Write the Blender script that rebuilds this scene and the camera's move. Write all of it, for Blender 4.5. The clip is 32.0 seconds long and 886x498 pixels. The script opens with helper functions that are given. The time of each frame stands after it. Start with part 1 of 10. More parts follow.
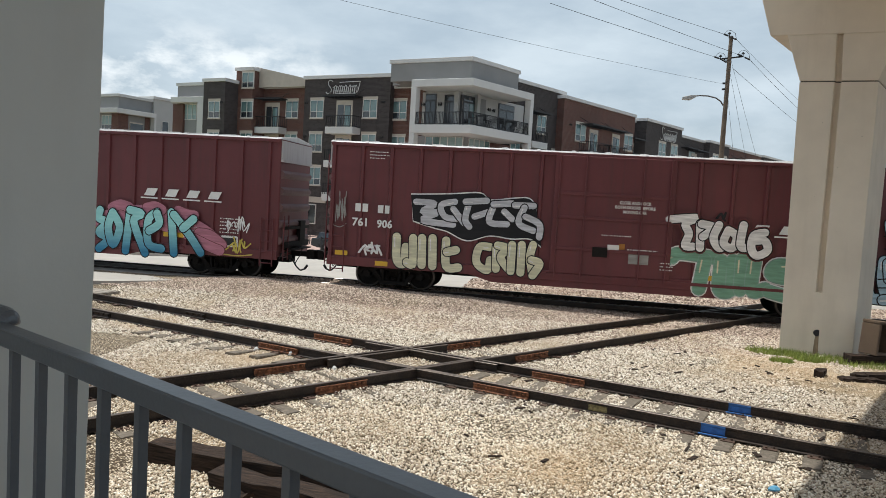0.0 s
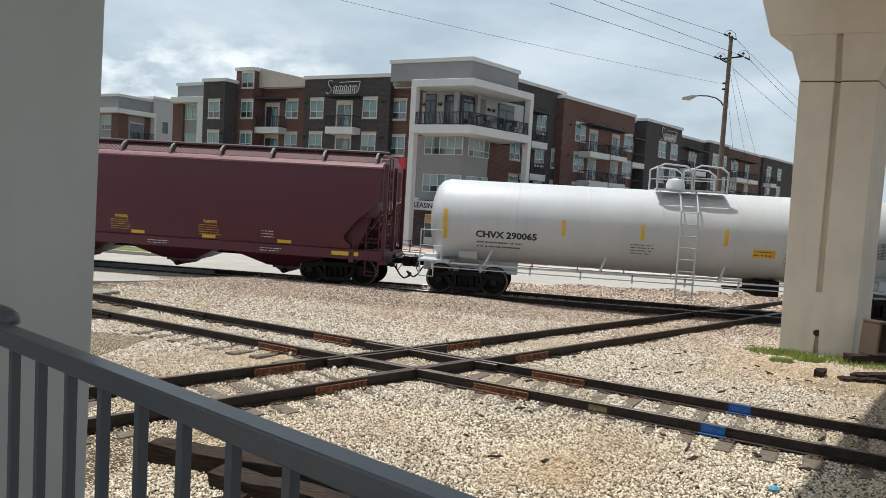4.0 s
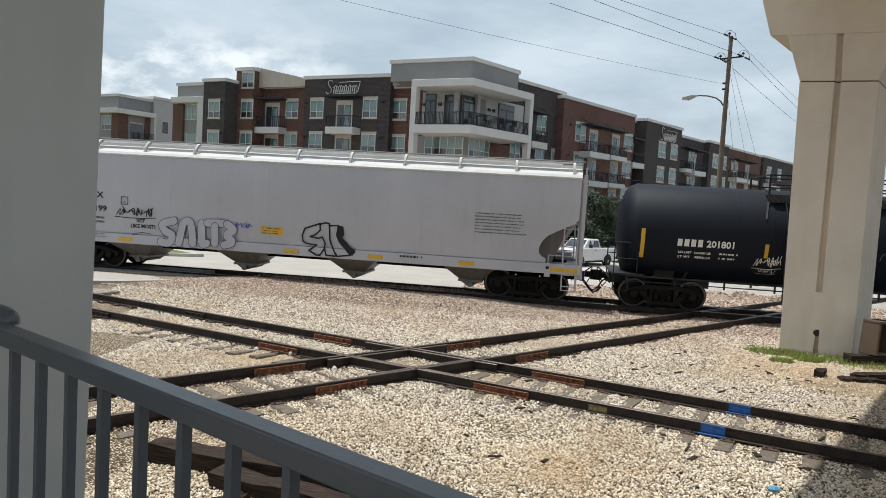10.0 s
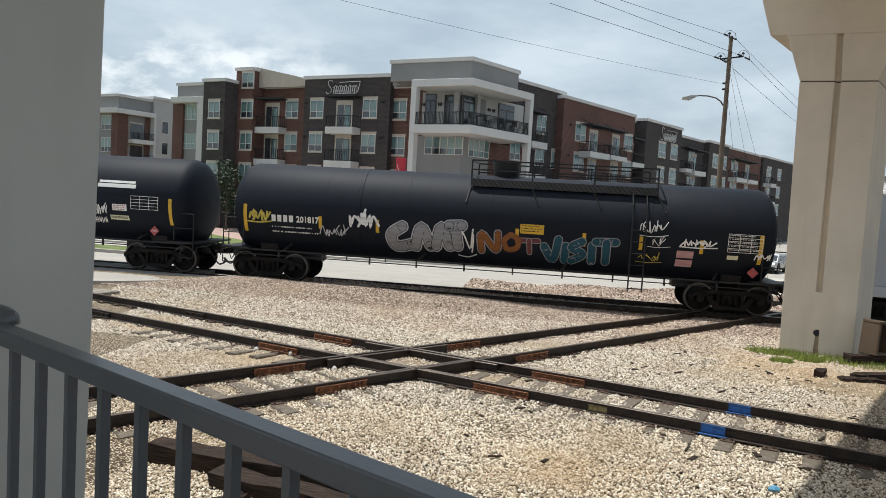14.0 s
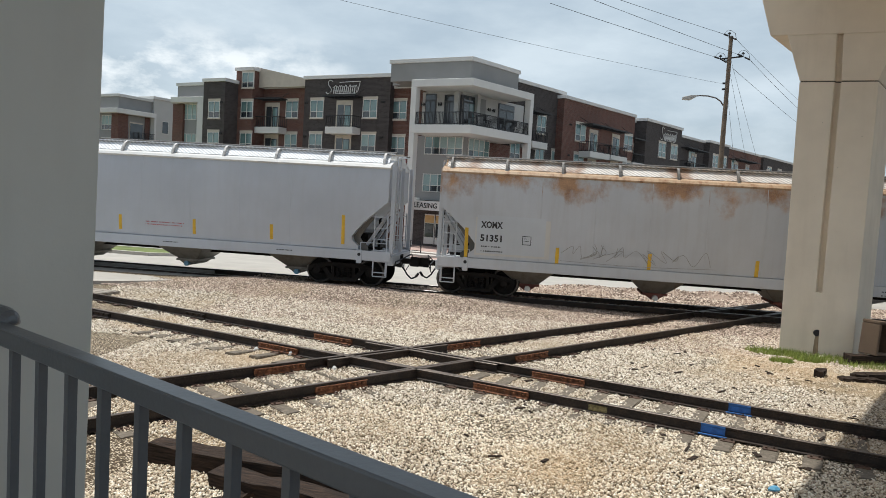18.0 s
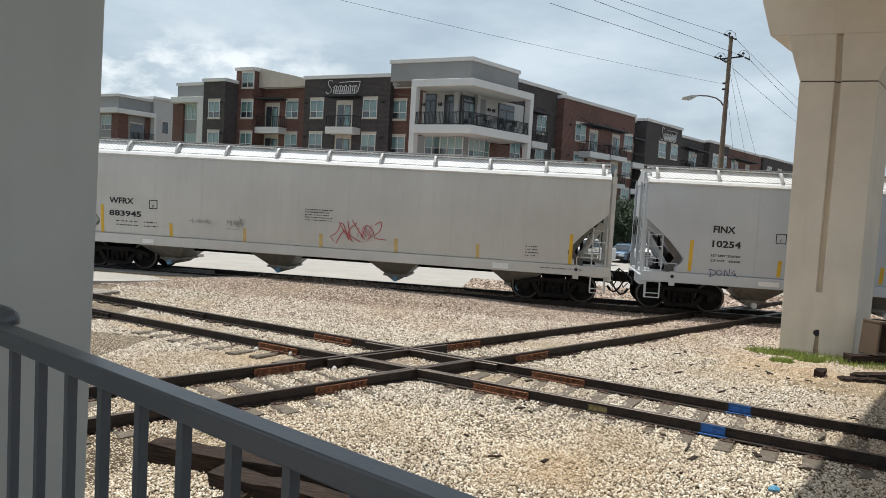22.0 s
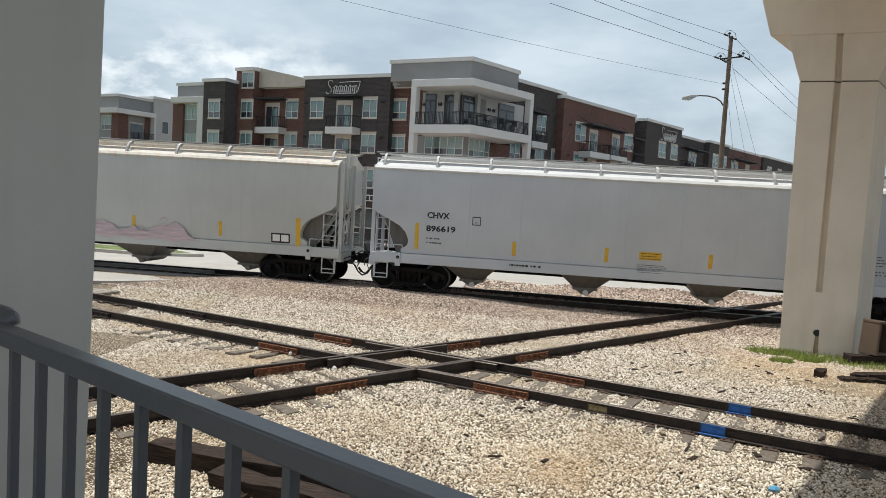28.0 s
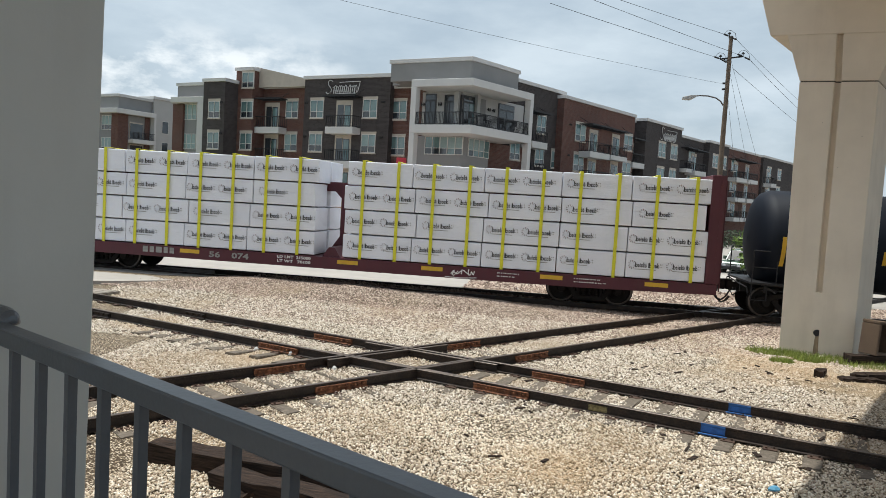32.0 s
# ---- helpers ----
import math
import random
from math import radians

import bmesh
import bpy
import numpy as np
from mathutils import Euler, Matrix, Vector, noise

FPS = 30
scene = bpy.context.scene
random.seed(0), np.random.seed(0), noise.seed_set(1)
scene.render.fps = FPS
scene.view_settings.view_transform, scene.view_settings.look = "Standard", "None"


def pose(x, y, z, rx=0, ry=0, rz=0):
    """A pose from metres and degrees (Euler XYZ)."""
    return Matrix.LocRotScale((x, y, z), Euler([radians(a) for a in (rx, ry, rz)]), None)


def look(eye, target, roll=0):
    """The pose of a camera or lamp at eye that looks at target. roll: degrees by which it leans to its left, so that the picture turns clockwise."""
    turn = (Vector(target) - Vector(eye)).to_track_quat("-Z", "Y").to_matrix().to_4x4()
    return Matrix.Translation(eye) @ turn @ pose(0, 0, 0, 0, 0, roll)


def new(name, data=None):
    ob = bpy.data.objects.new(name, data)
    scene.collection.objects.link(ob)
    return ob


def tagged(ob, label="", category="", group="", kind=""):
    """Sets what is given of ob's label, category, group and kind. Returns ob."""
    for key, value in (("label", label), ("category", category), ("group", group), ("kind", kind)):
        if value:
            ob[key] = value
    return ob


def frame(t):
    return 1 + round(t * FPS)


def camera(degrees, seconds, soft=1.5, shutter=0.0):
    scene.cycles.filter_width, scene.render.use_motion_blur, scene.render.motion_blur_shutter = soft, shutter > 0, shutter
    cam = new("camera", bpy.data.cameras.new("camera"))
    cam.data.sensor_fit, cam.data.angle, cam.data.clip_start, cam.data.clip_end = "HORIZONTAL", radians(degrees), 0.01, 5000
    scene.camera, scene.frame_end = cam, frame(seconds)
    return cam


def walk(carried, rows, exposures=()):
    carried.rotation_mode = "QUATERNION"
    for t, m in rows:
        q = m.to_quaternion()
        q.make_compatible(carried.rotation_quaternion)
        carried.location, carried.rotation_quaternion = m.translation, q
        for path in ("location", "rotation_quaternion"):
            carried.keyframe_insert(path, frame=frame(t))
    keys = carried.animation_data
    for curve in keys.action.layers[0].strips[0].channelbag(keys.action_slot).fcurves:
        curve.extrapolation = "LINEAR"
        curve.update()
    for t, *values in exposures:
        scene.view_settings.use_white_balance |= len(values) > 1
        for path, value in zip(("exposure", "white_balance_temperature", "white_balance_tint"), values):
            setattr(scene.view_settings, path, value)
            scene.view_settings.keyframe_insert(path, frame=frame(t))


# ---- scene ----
EYE = (0.0, 0.0, 3.034)
YAW, PITCH, ROLL = 0.14475, -0.06756, 3.347
AIM = (-math.sin(YAW) * math.cos(PITCH), math.cos(YAW) * math.cos(PITCH), EYE[2] + math.sin(PITCH))
cam = camera(62.62, 32.0, 0.5)
walk(cam, [(0.0, look(EYE, AIM, ROLL)), (32.0, look(EYE, AIM, ROLL))], exposures=[(0.0, 0.0, 6280, 6), (32.0, 0.0, 6280, 6)])

# ---- world and sun ----
SUN = Vector((-0.26, 0.11, 0.96)).normalized()
world = bpy.data.worlds.new("sky")
scene.world = world
world.use_nodes = True
wn, wl = world.node_tree.nodes, world.node_tree.links
wn.clear()
w_out = wn.new("ShaderNodeOutputWorld")
w_bg = wn.new("ShaderNodeBackground")
w_sky = wn.new("ShaderNodeTexSky")
w_sky.sky_type = "NISHITA"
w_sky.sun_disc = False
w_sky.sun_elevation = math.asin(SUN.z)
w_sky.sun_rotation = math.atan2(SUN.x, SUN.y)
w_sky.dust_density = 3.0
w_sky.air_density = 1.0
w_co = wn.new("ShaderNodeTexCoord")
w_map = wn.new("ShaderNodeMapping")
w_map.inputs["Scale"].default_value = (2.2, 2.2, 6.5)
w_map.inputs["Location"].default_value = (3.1, 1.7, 0.35)
w_noise = wn.new("ShaderNodeTexNoise")
w_noise.inputs["Scale"].default_value = 1.6
w_noise.inputs["Detail"].default_value = 6.0
w_noise.inputs["Roughness"].default_value = 0.56
w_ramp = wn.new("ShaderNodeValToRGB")
w_ramp.color_ramp.elements[0].position = 0.36
w_ramp.color_ramp.elements[0].color = (0.70, 0.70, 0.70, 1)
w_ramp.color_ramp.elements[1].position = 0.66
w_ramp.color_ramp.elements[1].color = (1, 1, 1, 1)
w_shade = wn.new("ShaderNodeValToRGB")
w_shade.color_ramp.elements[0].position = 0.40
w_shade.color_ramp.elements[0].color = (5.75, 6.62, 7.45, 1)
w_shade.color_ramp.elements[1].position = 0.70
w_shade.color_ramp.elements[1].color = (7.05, 7.8, 8.55, 1)
w_map2 = wn.new("ShaderNodeMapping")
w_map2.inputs["Scale"].default_value = (5.0, 5.0, 10.0)
w_map2.inputs["Location"].default_value = (0.4, 2.2, 0.1)
w_heads = wn.new("ShaderNodeTexNoise")
w_heads.inputs["Scale"].default_value = 2.0
w_heads.inputs["Detail"].default_value = 12.0
w_heads.inputs["Roughness"].default_value = 0.60
w_hr = wn.new("ShaderNodeValToRGB")
w_hr.color_ramp.elements[0].position = 0.44
w_hr.color_ramp.elements[0].color = (0, 0, 0, 1)
w_hr.color_ramp.elements[1].position = 0.60
w_hr.color_ramp.elements[1].color = (1, 1, 1, 1)
w_sep = wn.new("ShaderNodeSeparateXYZ")
w_low = wn.new("ShaderNodeMapRange")
for w_key, w_val in (("From Min", 0.165), ("From Max", 0.212), ("To Min", 1.0), ("To Max", 0.0)):
    w_low.inputs[w_key].default_value = w_val
w_mul = wn.new("ShaderNodeMath")
w_mul.operation = "MULTIPLY"
w_mix2 = wn.new("ShaderNodeMix")
w_mix2.data_type = "RGBA"
w_mix2.inputs["B"].default_value = (9.7, 9.95, 10.2, 1)
w_mix = wn.new("ShaderNodeMix")
w_mix.data_type = "RGBA"
wl.new(w_co.outputs["Generated"], w_map.inputs["Vector"])
wl.new(w_map.outputs["Vector"], w_noise.inputs["Vector"])
wl.new(w_noise.outputs["Fac"], w_ramp.inputs["Fac"])
wl.new(w_noise.outputs["Fac"], w_shade.inputs["Fac"])
w_high = wn.new("ShaderNodeMapRange")
for w_key, w_val in (("From Min", 0.32), ("From Max", 0.85), ("To Min", 1.0), ("To Max", 0.35)):
    w_high.inputs[w_key].default_value = w_val
w_thin = wn.new("ShaderNodeMath")
w_thin.operation = "MULTIPLY"
wl.new(w_sep.outputs["Z"], w_high.inputs["Value"])
wl.new(w_ramp.outputs["Color"], w_thin.inputs[0])
wl.new(w_high.outputs["Result"], w_thin.inputs[1])
wl.new(w_thin.outputs[0], w_mix.inputs["Factor"])
wl.new(w_sky.outputs["Color"], w_mix.inputs["A"])
wl.new(w_shade.outputs["Color"], w_mix.inputs["B"])
wl.new(w_co.outputs["Generated"], w_map2.inputs["Vector"])
wl.new(w_map2.outputs["Vector"], w_heads.inputs["Vector"])
wl.new(w_heads.outputs["Fac"], w_hr.inputs["Fac"])
wl.new(w_co.outputs["Generated"], w_sep.inputs["Vector"])
wl.new(w_sep.outputs["Z"], w_low.inputs["Value"])
wl.new(w_hr.outputs["Color"], w_mul.inputs[0])
wl.new(w_low.outputs["Result"], w_mul.inputs[1])
w_west = wn.new("ShaderNodeMapRange")
for w_key, w_val in (("From Min", -0.36), ("From Max", -0.26), ("To Min", 1.0), ("To Max", 0.12)):
    w_west.inputs[w_key].default_value = w_val
w_heap = wn.new("ShaderNodeMath")
w_heap.operation = "MULTIPLY"
wl.new(w_sep.outputs["X"], w_west.inputs["Value"])
wl.new(w_mul.outputs[0], w_heap.inputs[0])
wl.new(w_west.outputs["Result"], w_heap.inputs[1])
wl.new(w_heap.outputs[0], w_mix2.inputs["Factor"])
wl.new(w_mix.outputs["Result"], w_mix2.inputs["A"])
wl.new(w_mix2.outputs["Result"], w_bg.inputs["Color"])
w_bg.inputs["Strength"].default_value = 0.10
wl.new(w_bg.outputs["Background"], w_out.inputs["Surface"])

sun_data = bpy.data.lights.new("sun", "SUN")
sun_data.energy = 4.3
sun_data.angle = radians(0.6)
sun_data.color = (1.0, 0.962, 0.90)
sun = new("sun", sun_data)
sun.matrix_world = look((0, 0, 60), Vector((0, 0, 60)) - SUN)


# ---- building blocks of meshes ----
class Shape:
    """Collects points and faces of one mesh; faces carry a material slot."""

    def __init__(self):
        self.v, self.f, self.m = [], [], []

    def add(self, verts, faces, slot=0):
        k = len(self.v)
        self.v += [tuple(p) for p in verts]
        self.f += [tuple(i + k for i in fc) for fc in faces]
        self.m += [slot] * len(faces)
        return self

    def box(self, x0, x1, y0, y1, z0, z1, slot=0, m=None):
        c = [Vector((x, y, z)) for z in (z0, z1) for y in (y0, y1) for x in (x0, x1)]
        if m is not None:
            c = [m @ p for p in c]
        return self.add(c, [(0, 2, 3, 1), (4, 5, 7, 6), (0, 1, 5, 4), (2, 6, 7, 3), (0, 4, 6, 2), (1, 3, 7, 5)], slot)

    def bar(self, a, b, w, h=None, slot=0):
        """A square bar from a to b."""
        a, b = Vector(a), Vector(b)
        h = w if h is None else h
        d = (b - a).normalized()
        s = d.cross(Vector((0, 0, 1)) if abs(d.z) < 0.95 else Vector((0, 1, 0))).normalized() * (w / 2)
        t = d.cross(s).normalized() * (h / 2)
        c = [p + i * s + j * t for p in (a, b) for i, j in ((-1, -1), (1, -1), (1, 1), (-1, 1))]
        return self.add(c, [(3, 2, 1, 0), (4, 5, 6, 7), (0, 1, 5, 4), (1, 2, 6, 5), (2, 3, 7, 6), (3, 0, 4, 7)], slot)

    def rod(self, a, b, r, n=8, r2=None, slot=0, caps=True):
        a, b = Vector(a), Vector(b)
        r2 = r if r2 is None else r2
        d = (b - a).normalized()
        s = d.cross(Vector((0, 0, 1)) if abs(d.z) < 0.95 else Vector((0, 1, 0))).normalized()
        t = d.cross(s)
        ring = [(math.cos(2 * math.pi * i / n), math.sin(2 * math.pi * i / n)) for i in range(n)]
        c = [a + (s * u + t * w) * r for u, w in ring] + [b + (s * u + t * w) * r2 for u, w in ring]
        fs = [(i, (i + 1) % n, n + (i + 1) % n, n + i) for i in range(n)]
        if caps:
            fs += [tuple(range(n - 1, -1, -1)), tuple(range(n, 2 * n))]
        return self.add(c, fs, slot)

    def pipe(self, pts, r, n=6, slot=0):
        for a, b in zip(pts, pts[1:]):
            self.rod(a, b, r, n, slot=slot)
        return self

    def loft(self, rings, slot=0, closed=True, caps=True):
        """Skin between rings of equal length."""
        n = len(rings[0])
        verts = [p for ring in rings for p in ring]
        fs = []
        for k in range(len(rings) - 1):
            for i in range(n if closed else n - 1):
                j = (i + 1) % n
                fs.append((k * n + i, k * n + j, (k + 1) * n + j, (k + 1) * n + i))
        if caps and closed:
            fs += [tuple(range(n - 1, -1, -1)), tuple(range((len(rings) - 1) * n, len(rings) * n))]
        return self.add(verts, fs, slot)

    def prism(self, poly, a0, a1, axis="y", slot=0):
        """A flat outline pushed along an axis. The outline lies in (x, z), (y, z) or (x, y)."""
        def at(p, a):
            return {"y": (p[0], a, p[1]), "x": (a, p[0], p[1]), "z": (p[0], p[1], a)}[axis]
        n = len(poly)
        verts = [at(p, a0) for p in poly] + [at(p, a1) for p in poly]
        fs = [(i, (i + 1) % n, n + (i + 1) % n, n + i) for i in range(n)] + [tuple(range(n - 1, -1, -1)), tuple(range(n, 2 * n))]
        return self.add(verts, fs, slot)

    def lathe(self, prof, n=24, axis="z", at=(0, 0, 0), slot=0, caps=False):
        """Turns (radius, height) pairs round an axis."""
        rings = []
        for r, h in prof:
            ring = []
            for i in range(n):
                a = 2 * math.pi * i / n
                u, w = r * math.cos(a), r * math.sin(a)
                p = {"z": (u, w, h), "y": (u, h, w), "x": (h, u, w)}[axis]
                ring.append((p[0] + at[0], p[1] + at[1], p[2] + at[2]))
            rings.append(ring)
        return self.loft(rings, slot, True, caps)

    def moved(self, m):
        self.v = [tuple(m @ Vector(p)) for p in self.v]
        return self

    def mesh(self, name, mats, smooth=False):
        me = bpy.data.meshes.new(name)
        me.from_pydata(self.v, [], self.f)
        for mt in mats:
            me.materials.append(mt)
        if len(mats) > 1:
            me.polygons.foreach_set("material_index", self.m)
        if smooth:
            me.polygons.foreach_set("use_smooth", [True] * len(self.f))
        bm = bmesh.new()
        bm.from_mesh(me)
        bmesh.ops.recalc_face_normals(bm, faces=bm.faces)
        bm.to_mesh(me)
        bm.free()
        me.update()
        if smooth:
            me.set_sharp_from_angle(angle=radians(35))
        return me


def part(name, shape, mat, parent, label="", smooth=False, bevel=0.0, at=None):
    """One mesh object under a thing or a part."""
    mats = mat if isinstance(mat, (list, tuple)) else [mat]
    me = shape if isinstance(shape, bpy.types.Mesh) else shape.mesh(name, mats, smooth)
    ob = new(name, me)
    ob.parent = parent
    if at is not None:
        ob.matrix_basis = at
    if bevel:
        mod = ob.modifiers.new("edge", "BEVEL")
        mod.width, mod.segments, mod.limit_method, mod.angle_limit = bevel, 2, "ANGLE", radians(40)
    if label:
        tagged(ob, label)
    return ob


def thing(name, label, category, at=None, group="", kind=""):
    ob = new(name)
    ob.empty_display_size = 0.2
    if at is not None:
        ob.matrix_basis = at
    return tagged(ob, label, category, group, kind)


def solid(name, shape, mat, label, category, at=None, group="", kind="", smooth=False, bevel=0.0):
    """A thing of one mesh."""
    ob = part(name, shape, mat, None, "", smooth, bevel, at)
    return tagged(ob, label, category, group, kind)


STORE = {}


def stored(key, make):
    if key not in STORE:
        STORE[key] = make()
    return STORE[key]


# ---- materials ----
def ramp(nt, fac, stops):
    r = nt.nodes.new("ShaderNodeValToRGB")
    while len(r.color_ramp.elements) < len(stops):
        r.color_ramp.elements.new(0.5)
    for e, (pos, col) in zip(r.color_ramp.elements, stops):
        e.position = pos
        e.color = (*col, 1) if len(col) == 3 else col
    nt.links.new(fac, r.inputs["Fac"])
    return r.outputs["Color"]


def noise_of(nt, co, scale, detail=6.0, stretch=(1, 1, 1), rough=0.55):
    mp = nt.nodes.new("ShaderNodeMapping")
    mp.inputs["Scale"].default_value = stretch
    nt.links.new(co, mp.inputs["Vector"])
    n = nt.nodes.new("ShaderNodeTexNoise")
    n.inputs["Scale"].default_value, n.inputs["Detail"].default_value, n.inputs["Roughness"].default_value = scale, detail, rough
    nt.links.new(mp.outputs["Vector"], n.inputs["Vector"])
    return n.outputs["Fac"]


def mix(nt, fac, a, b, kind="MIX"):
    m = nt.nodes.new("ShaderNodeMix")
    m.data_type, m.blend_type = "RGBA", kind
    for sock, val in (("Factor", fac), ("A", a), ("B", b)):
        if isinstance(val, (int, float)):
            m.inputs[sock].default_value = val
        elif isinstance(val, tuple):
            m.inputs[sock].default_value = (*val, 1) if len(val) == 3 else val
        else:
            nt.links.new(val, m.inputs[sock])
    return m.outputs["Result"]


def surface(name, rough=0.6, metal=0.0, spec=0.5):
    m = bpy.data.materials.new(name)
    m.use_nodes = True
    nt = m.node_tree
    bs = nt.nodes["Principled BSDF"]
    bs.inputs["Roughness"].default_value, bs.inputs["Metallic"].default_value = rough, metal
    bs.inputs["Specular IOR Level"].default_value = spec
    co = nt.nodes.new("ShaderNodeTexCoord").outputs["Object"]
    return m, nt, bs, co


def grating(name, col, rust=0.0, open_part=0.62):
    """Painted expanded steel: slanting strands with dark gaps between them, and rust where the paint has gone."""
    m, nt, bs, co = surface(name, 0.6, 0.0, 0.3)
    wave = nt.nodes.new("ShaderNodeTexWave")
    wave.wave_type, wave.bands_direction = "BANDS", "DIAGONAL"
    wave.inputs["Scale"].default_value, wave.inputs["Distortion"].default_value = 4.2, 0.6
    nt.links.new(co, wave.inputs["Vector"])
    worn = ramp(nt, noise_of(nt, co, 1.4), [(0.3, shade_of(col, 0.9)), (0.7, shade_of(col, 1.15))])
    if rust:
        worn = mix(nt, ramp(nt, noise_of(nt, co, 0.9, 7.0), [(0.48, (0, 0, 0)), (0.64, (rust,) * 3)]), worn, (0.27, 0.12, 0.045))
    gaps = ramp(nt, wave.outputs["Fac"], [(0.25, (open_part,) * 3), (0.6, (0, 0, 0))])
    nt.links.new(mix(nt, gaps, worn, shade_of(col, 0.30)), bs.inputs["Base Color"])
    bump(nt, bs, wave.outputs["Fac"], 0.4, 0.02)
    return m


def bump(nt, bs, height, strength=0.3, dist=0.02):
    b = nt.nodes.new("ShaderNodeBump")
    b.inputs["Strength"].default_value, b.inputs["Distance"].default_value = strength, dist
    nt.links.new(height, b.inputs["Height"])
    nt.links.new(b.outputs["Normal"], bs.inputs["Normal"])


def shade_of(c, k):
    return tuple(min(1.0, x * k) for x in c)


def plain(name, col, rough=0.6, metal=0.0, vary=0.12, scale=6.0, fine=60.0, bumps=0.1, spec=0.5):
    """Paint, metal or stone with wear at two sizes."""
    m, nt, bs, co = surface(name, rough, metal, spec)
    big, small = noise_of(nt, co, scale), noise_of(nt, co, fine, 4.0)
    c1 = ramp(nt, big, [(0.3, shade_of(col, 1 - vary)), (0.7, shade_of(col, 1 + vary))])
    c2 = ramp(nt, small, [(0.3, (0.5 - vary * 0.5,) * 3), (0.7, (0.5 + vary * 0.5,) * 3)])
    nt.links.new(mix(nt, 0.6, c1, c2, "OVERLAY"), bs.inputs["Base Color"])
    if bumps:
        bump(nt, bs, small, bumps, 0.01)
    return m


def car_paint(name, col, dirt=(0.16, 0.13, 0.10), amount=0.35, rough=0.45, rust=0.0, fade=0.08, spec=0.4):
    """Railcar enamel: faded patches, vertical run marks and dust."""
    m, nt, bs, co = surface(name, rough, 0.0, spec)
    patch = noise_of(nt, co, 0.5, 5.0)
    runs = noise_of(nt, co, 2.2, 6.0, (2.6, 2.6, 0.22))
    fine = noise_of(nt, co, 26.0, 5.0)
    c = ramp(nt, patch, [(0.3, shade_of(col, 1 - fade)), (0.7, shade_of(col, 1 + fade))])
    mask = ramp(nt, runs, [(0.46, (0, 0, 0)), (0.78, (amount,) * 3)])
    c = mix(nt, mask, c, dirt)
    speck = ramp(nt, fine, [(0.60, (0, 0, 0)), (0.75, (amount * 0.6,) * 3)])
    c = mix(nt, speck, c, shade_of(dirt, 1.1))
    if rust:
        geo = nt.nodes.new("ShaderNodeSeparateXYZ")
        nt.links.new(co, geo.inputs[0])
        band = nt.nodes.new("ShaderNodeMapRange")
        for sock, val in (("From Min", 2.7), ("From Max", 3.75), ("To Min", -0.34), ("To Max", rust)):
            band.inputs[sock].default_value = val
        nt.links.new(geo.outputs["Z"], band.inputs["Value"])
        blot = noise_of(nt, co, 0.9, 8.0, (1.0, 1.0, 0.75), 0.62)
        s = nt.nodes.new("ShaderNodeMath")
        s.operation = "ADD"
        wide = nt.nodes.new("ShaderNodeMath")
        wide.operation = "MULTIPLY_ADD"
        wide.inputs[1].default_value, wide.inputs[2].default_value = 2.1, -0.56
        nt.links.new(blot, wide.inputs[0])
        nt.links.new(wide.outputs[0], s.inputs[0])
        nt.links.new(band.outputs["Result"], s.inputs[1])
        rm = ramp(nt, s.outputs[0], [(0.52, (0, 0, 0)), (0.84, (0.85,) * 3)])
        rc = mix(nt, 0.5, ramp(nt, fine, [(0.3, (0.20, 0.080, 0.025)), (0.7, (0.50, 0.24, 0.08))]), ramp(nt, noise_of(nt, co, 2.2, 5.0), [(0.35, (0.17, 0.065, 0.022)), (0.65, (0.56, 0.29, 0.10))]))
        c = mix(nt, rm, c, rc)
    nt.links.new(c, bs.inputs["Base Color"])
    bump(nt, bs, runs, 0.06, 0.01)
    return m


def sand_patches(nt, co, strength):
    """Where sand has spread over the gravel: ragged patches round three middles."""
    rag = noise_of(nt, co, 1.6, 8.0)
    total = None
    for x, y, r in ((0.4, 8.9, 2.3), (5.4, 16.6, 4.6), (-8.9, 15.4, 2.2)):
        d = nt.nodes.new("ShaderNodeVectorMath")
        d.operation = "DISTANCE"
        d.inputs[1].default_value = (x, y, -0.17)
        nt.links.new(co, d.inputs[0])
        k = nt.nodes.new("ShaderNodeMath")
        k.operation = "MULTIPLY_ADD"
        k.inputs[1].default_value = -1.0 / r
        nt.links.new(d.outputs["Value"], k.inputs[0])
        nt.links.new(rag, k.inputs[2])
        one = ramp(nt, k.outputs[0], [(0.0, (0, 0, 0)), (0.38, (strength,) * 3)])
        total = one if total is None else mix(nt, 1.0, total, one, "LIGHTEN")
    return total


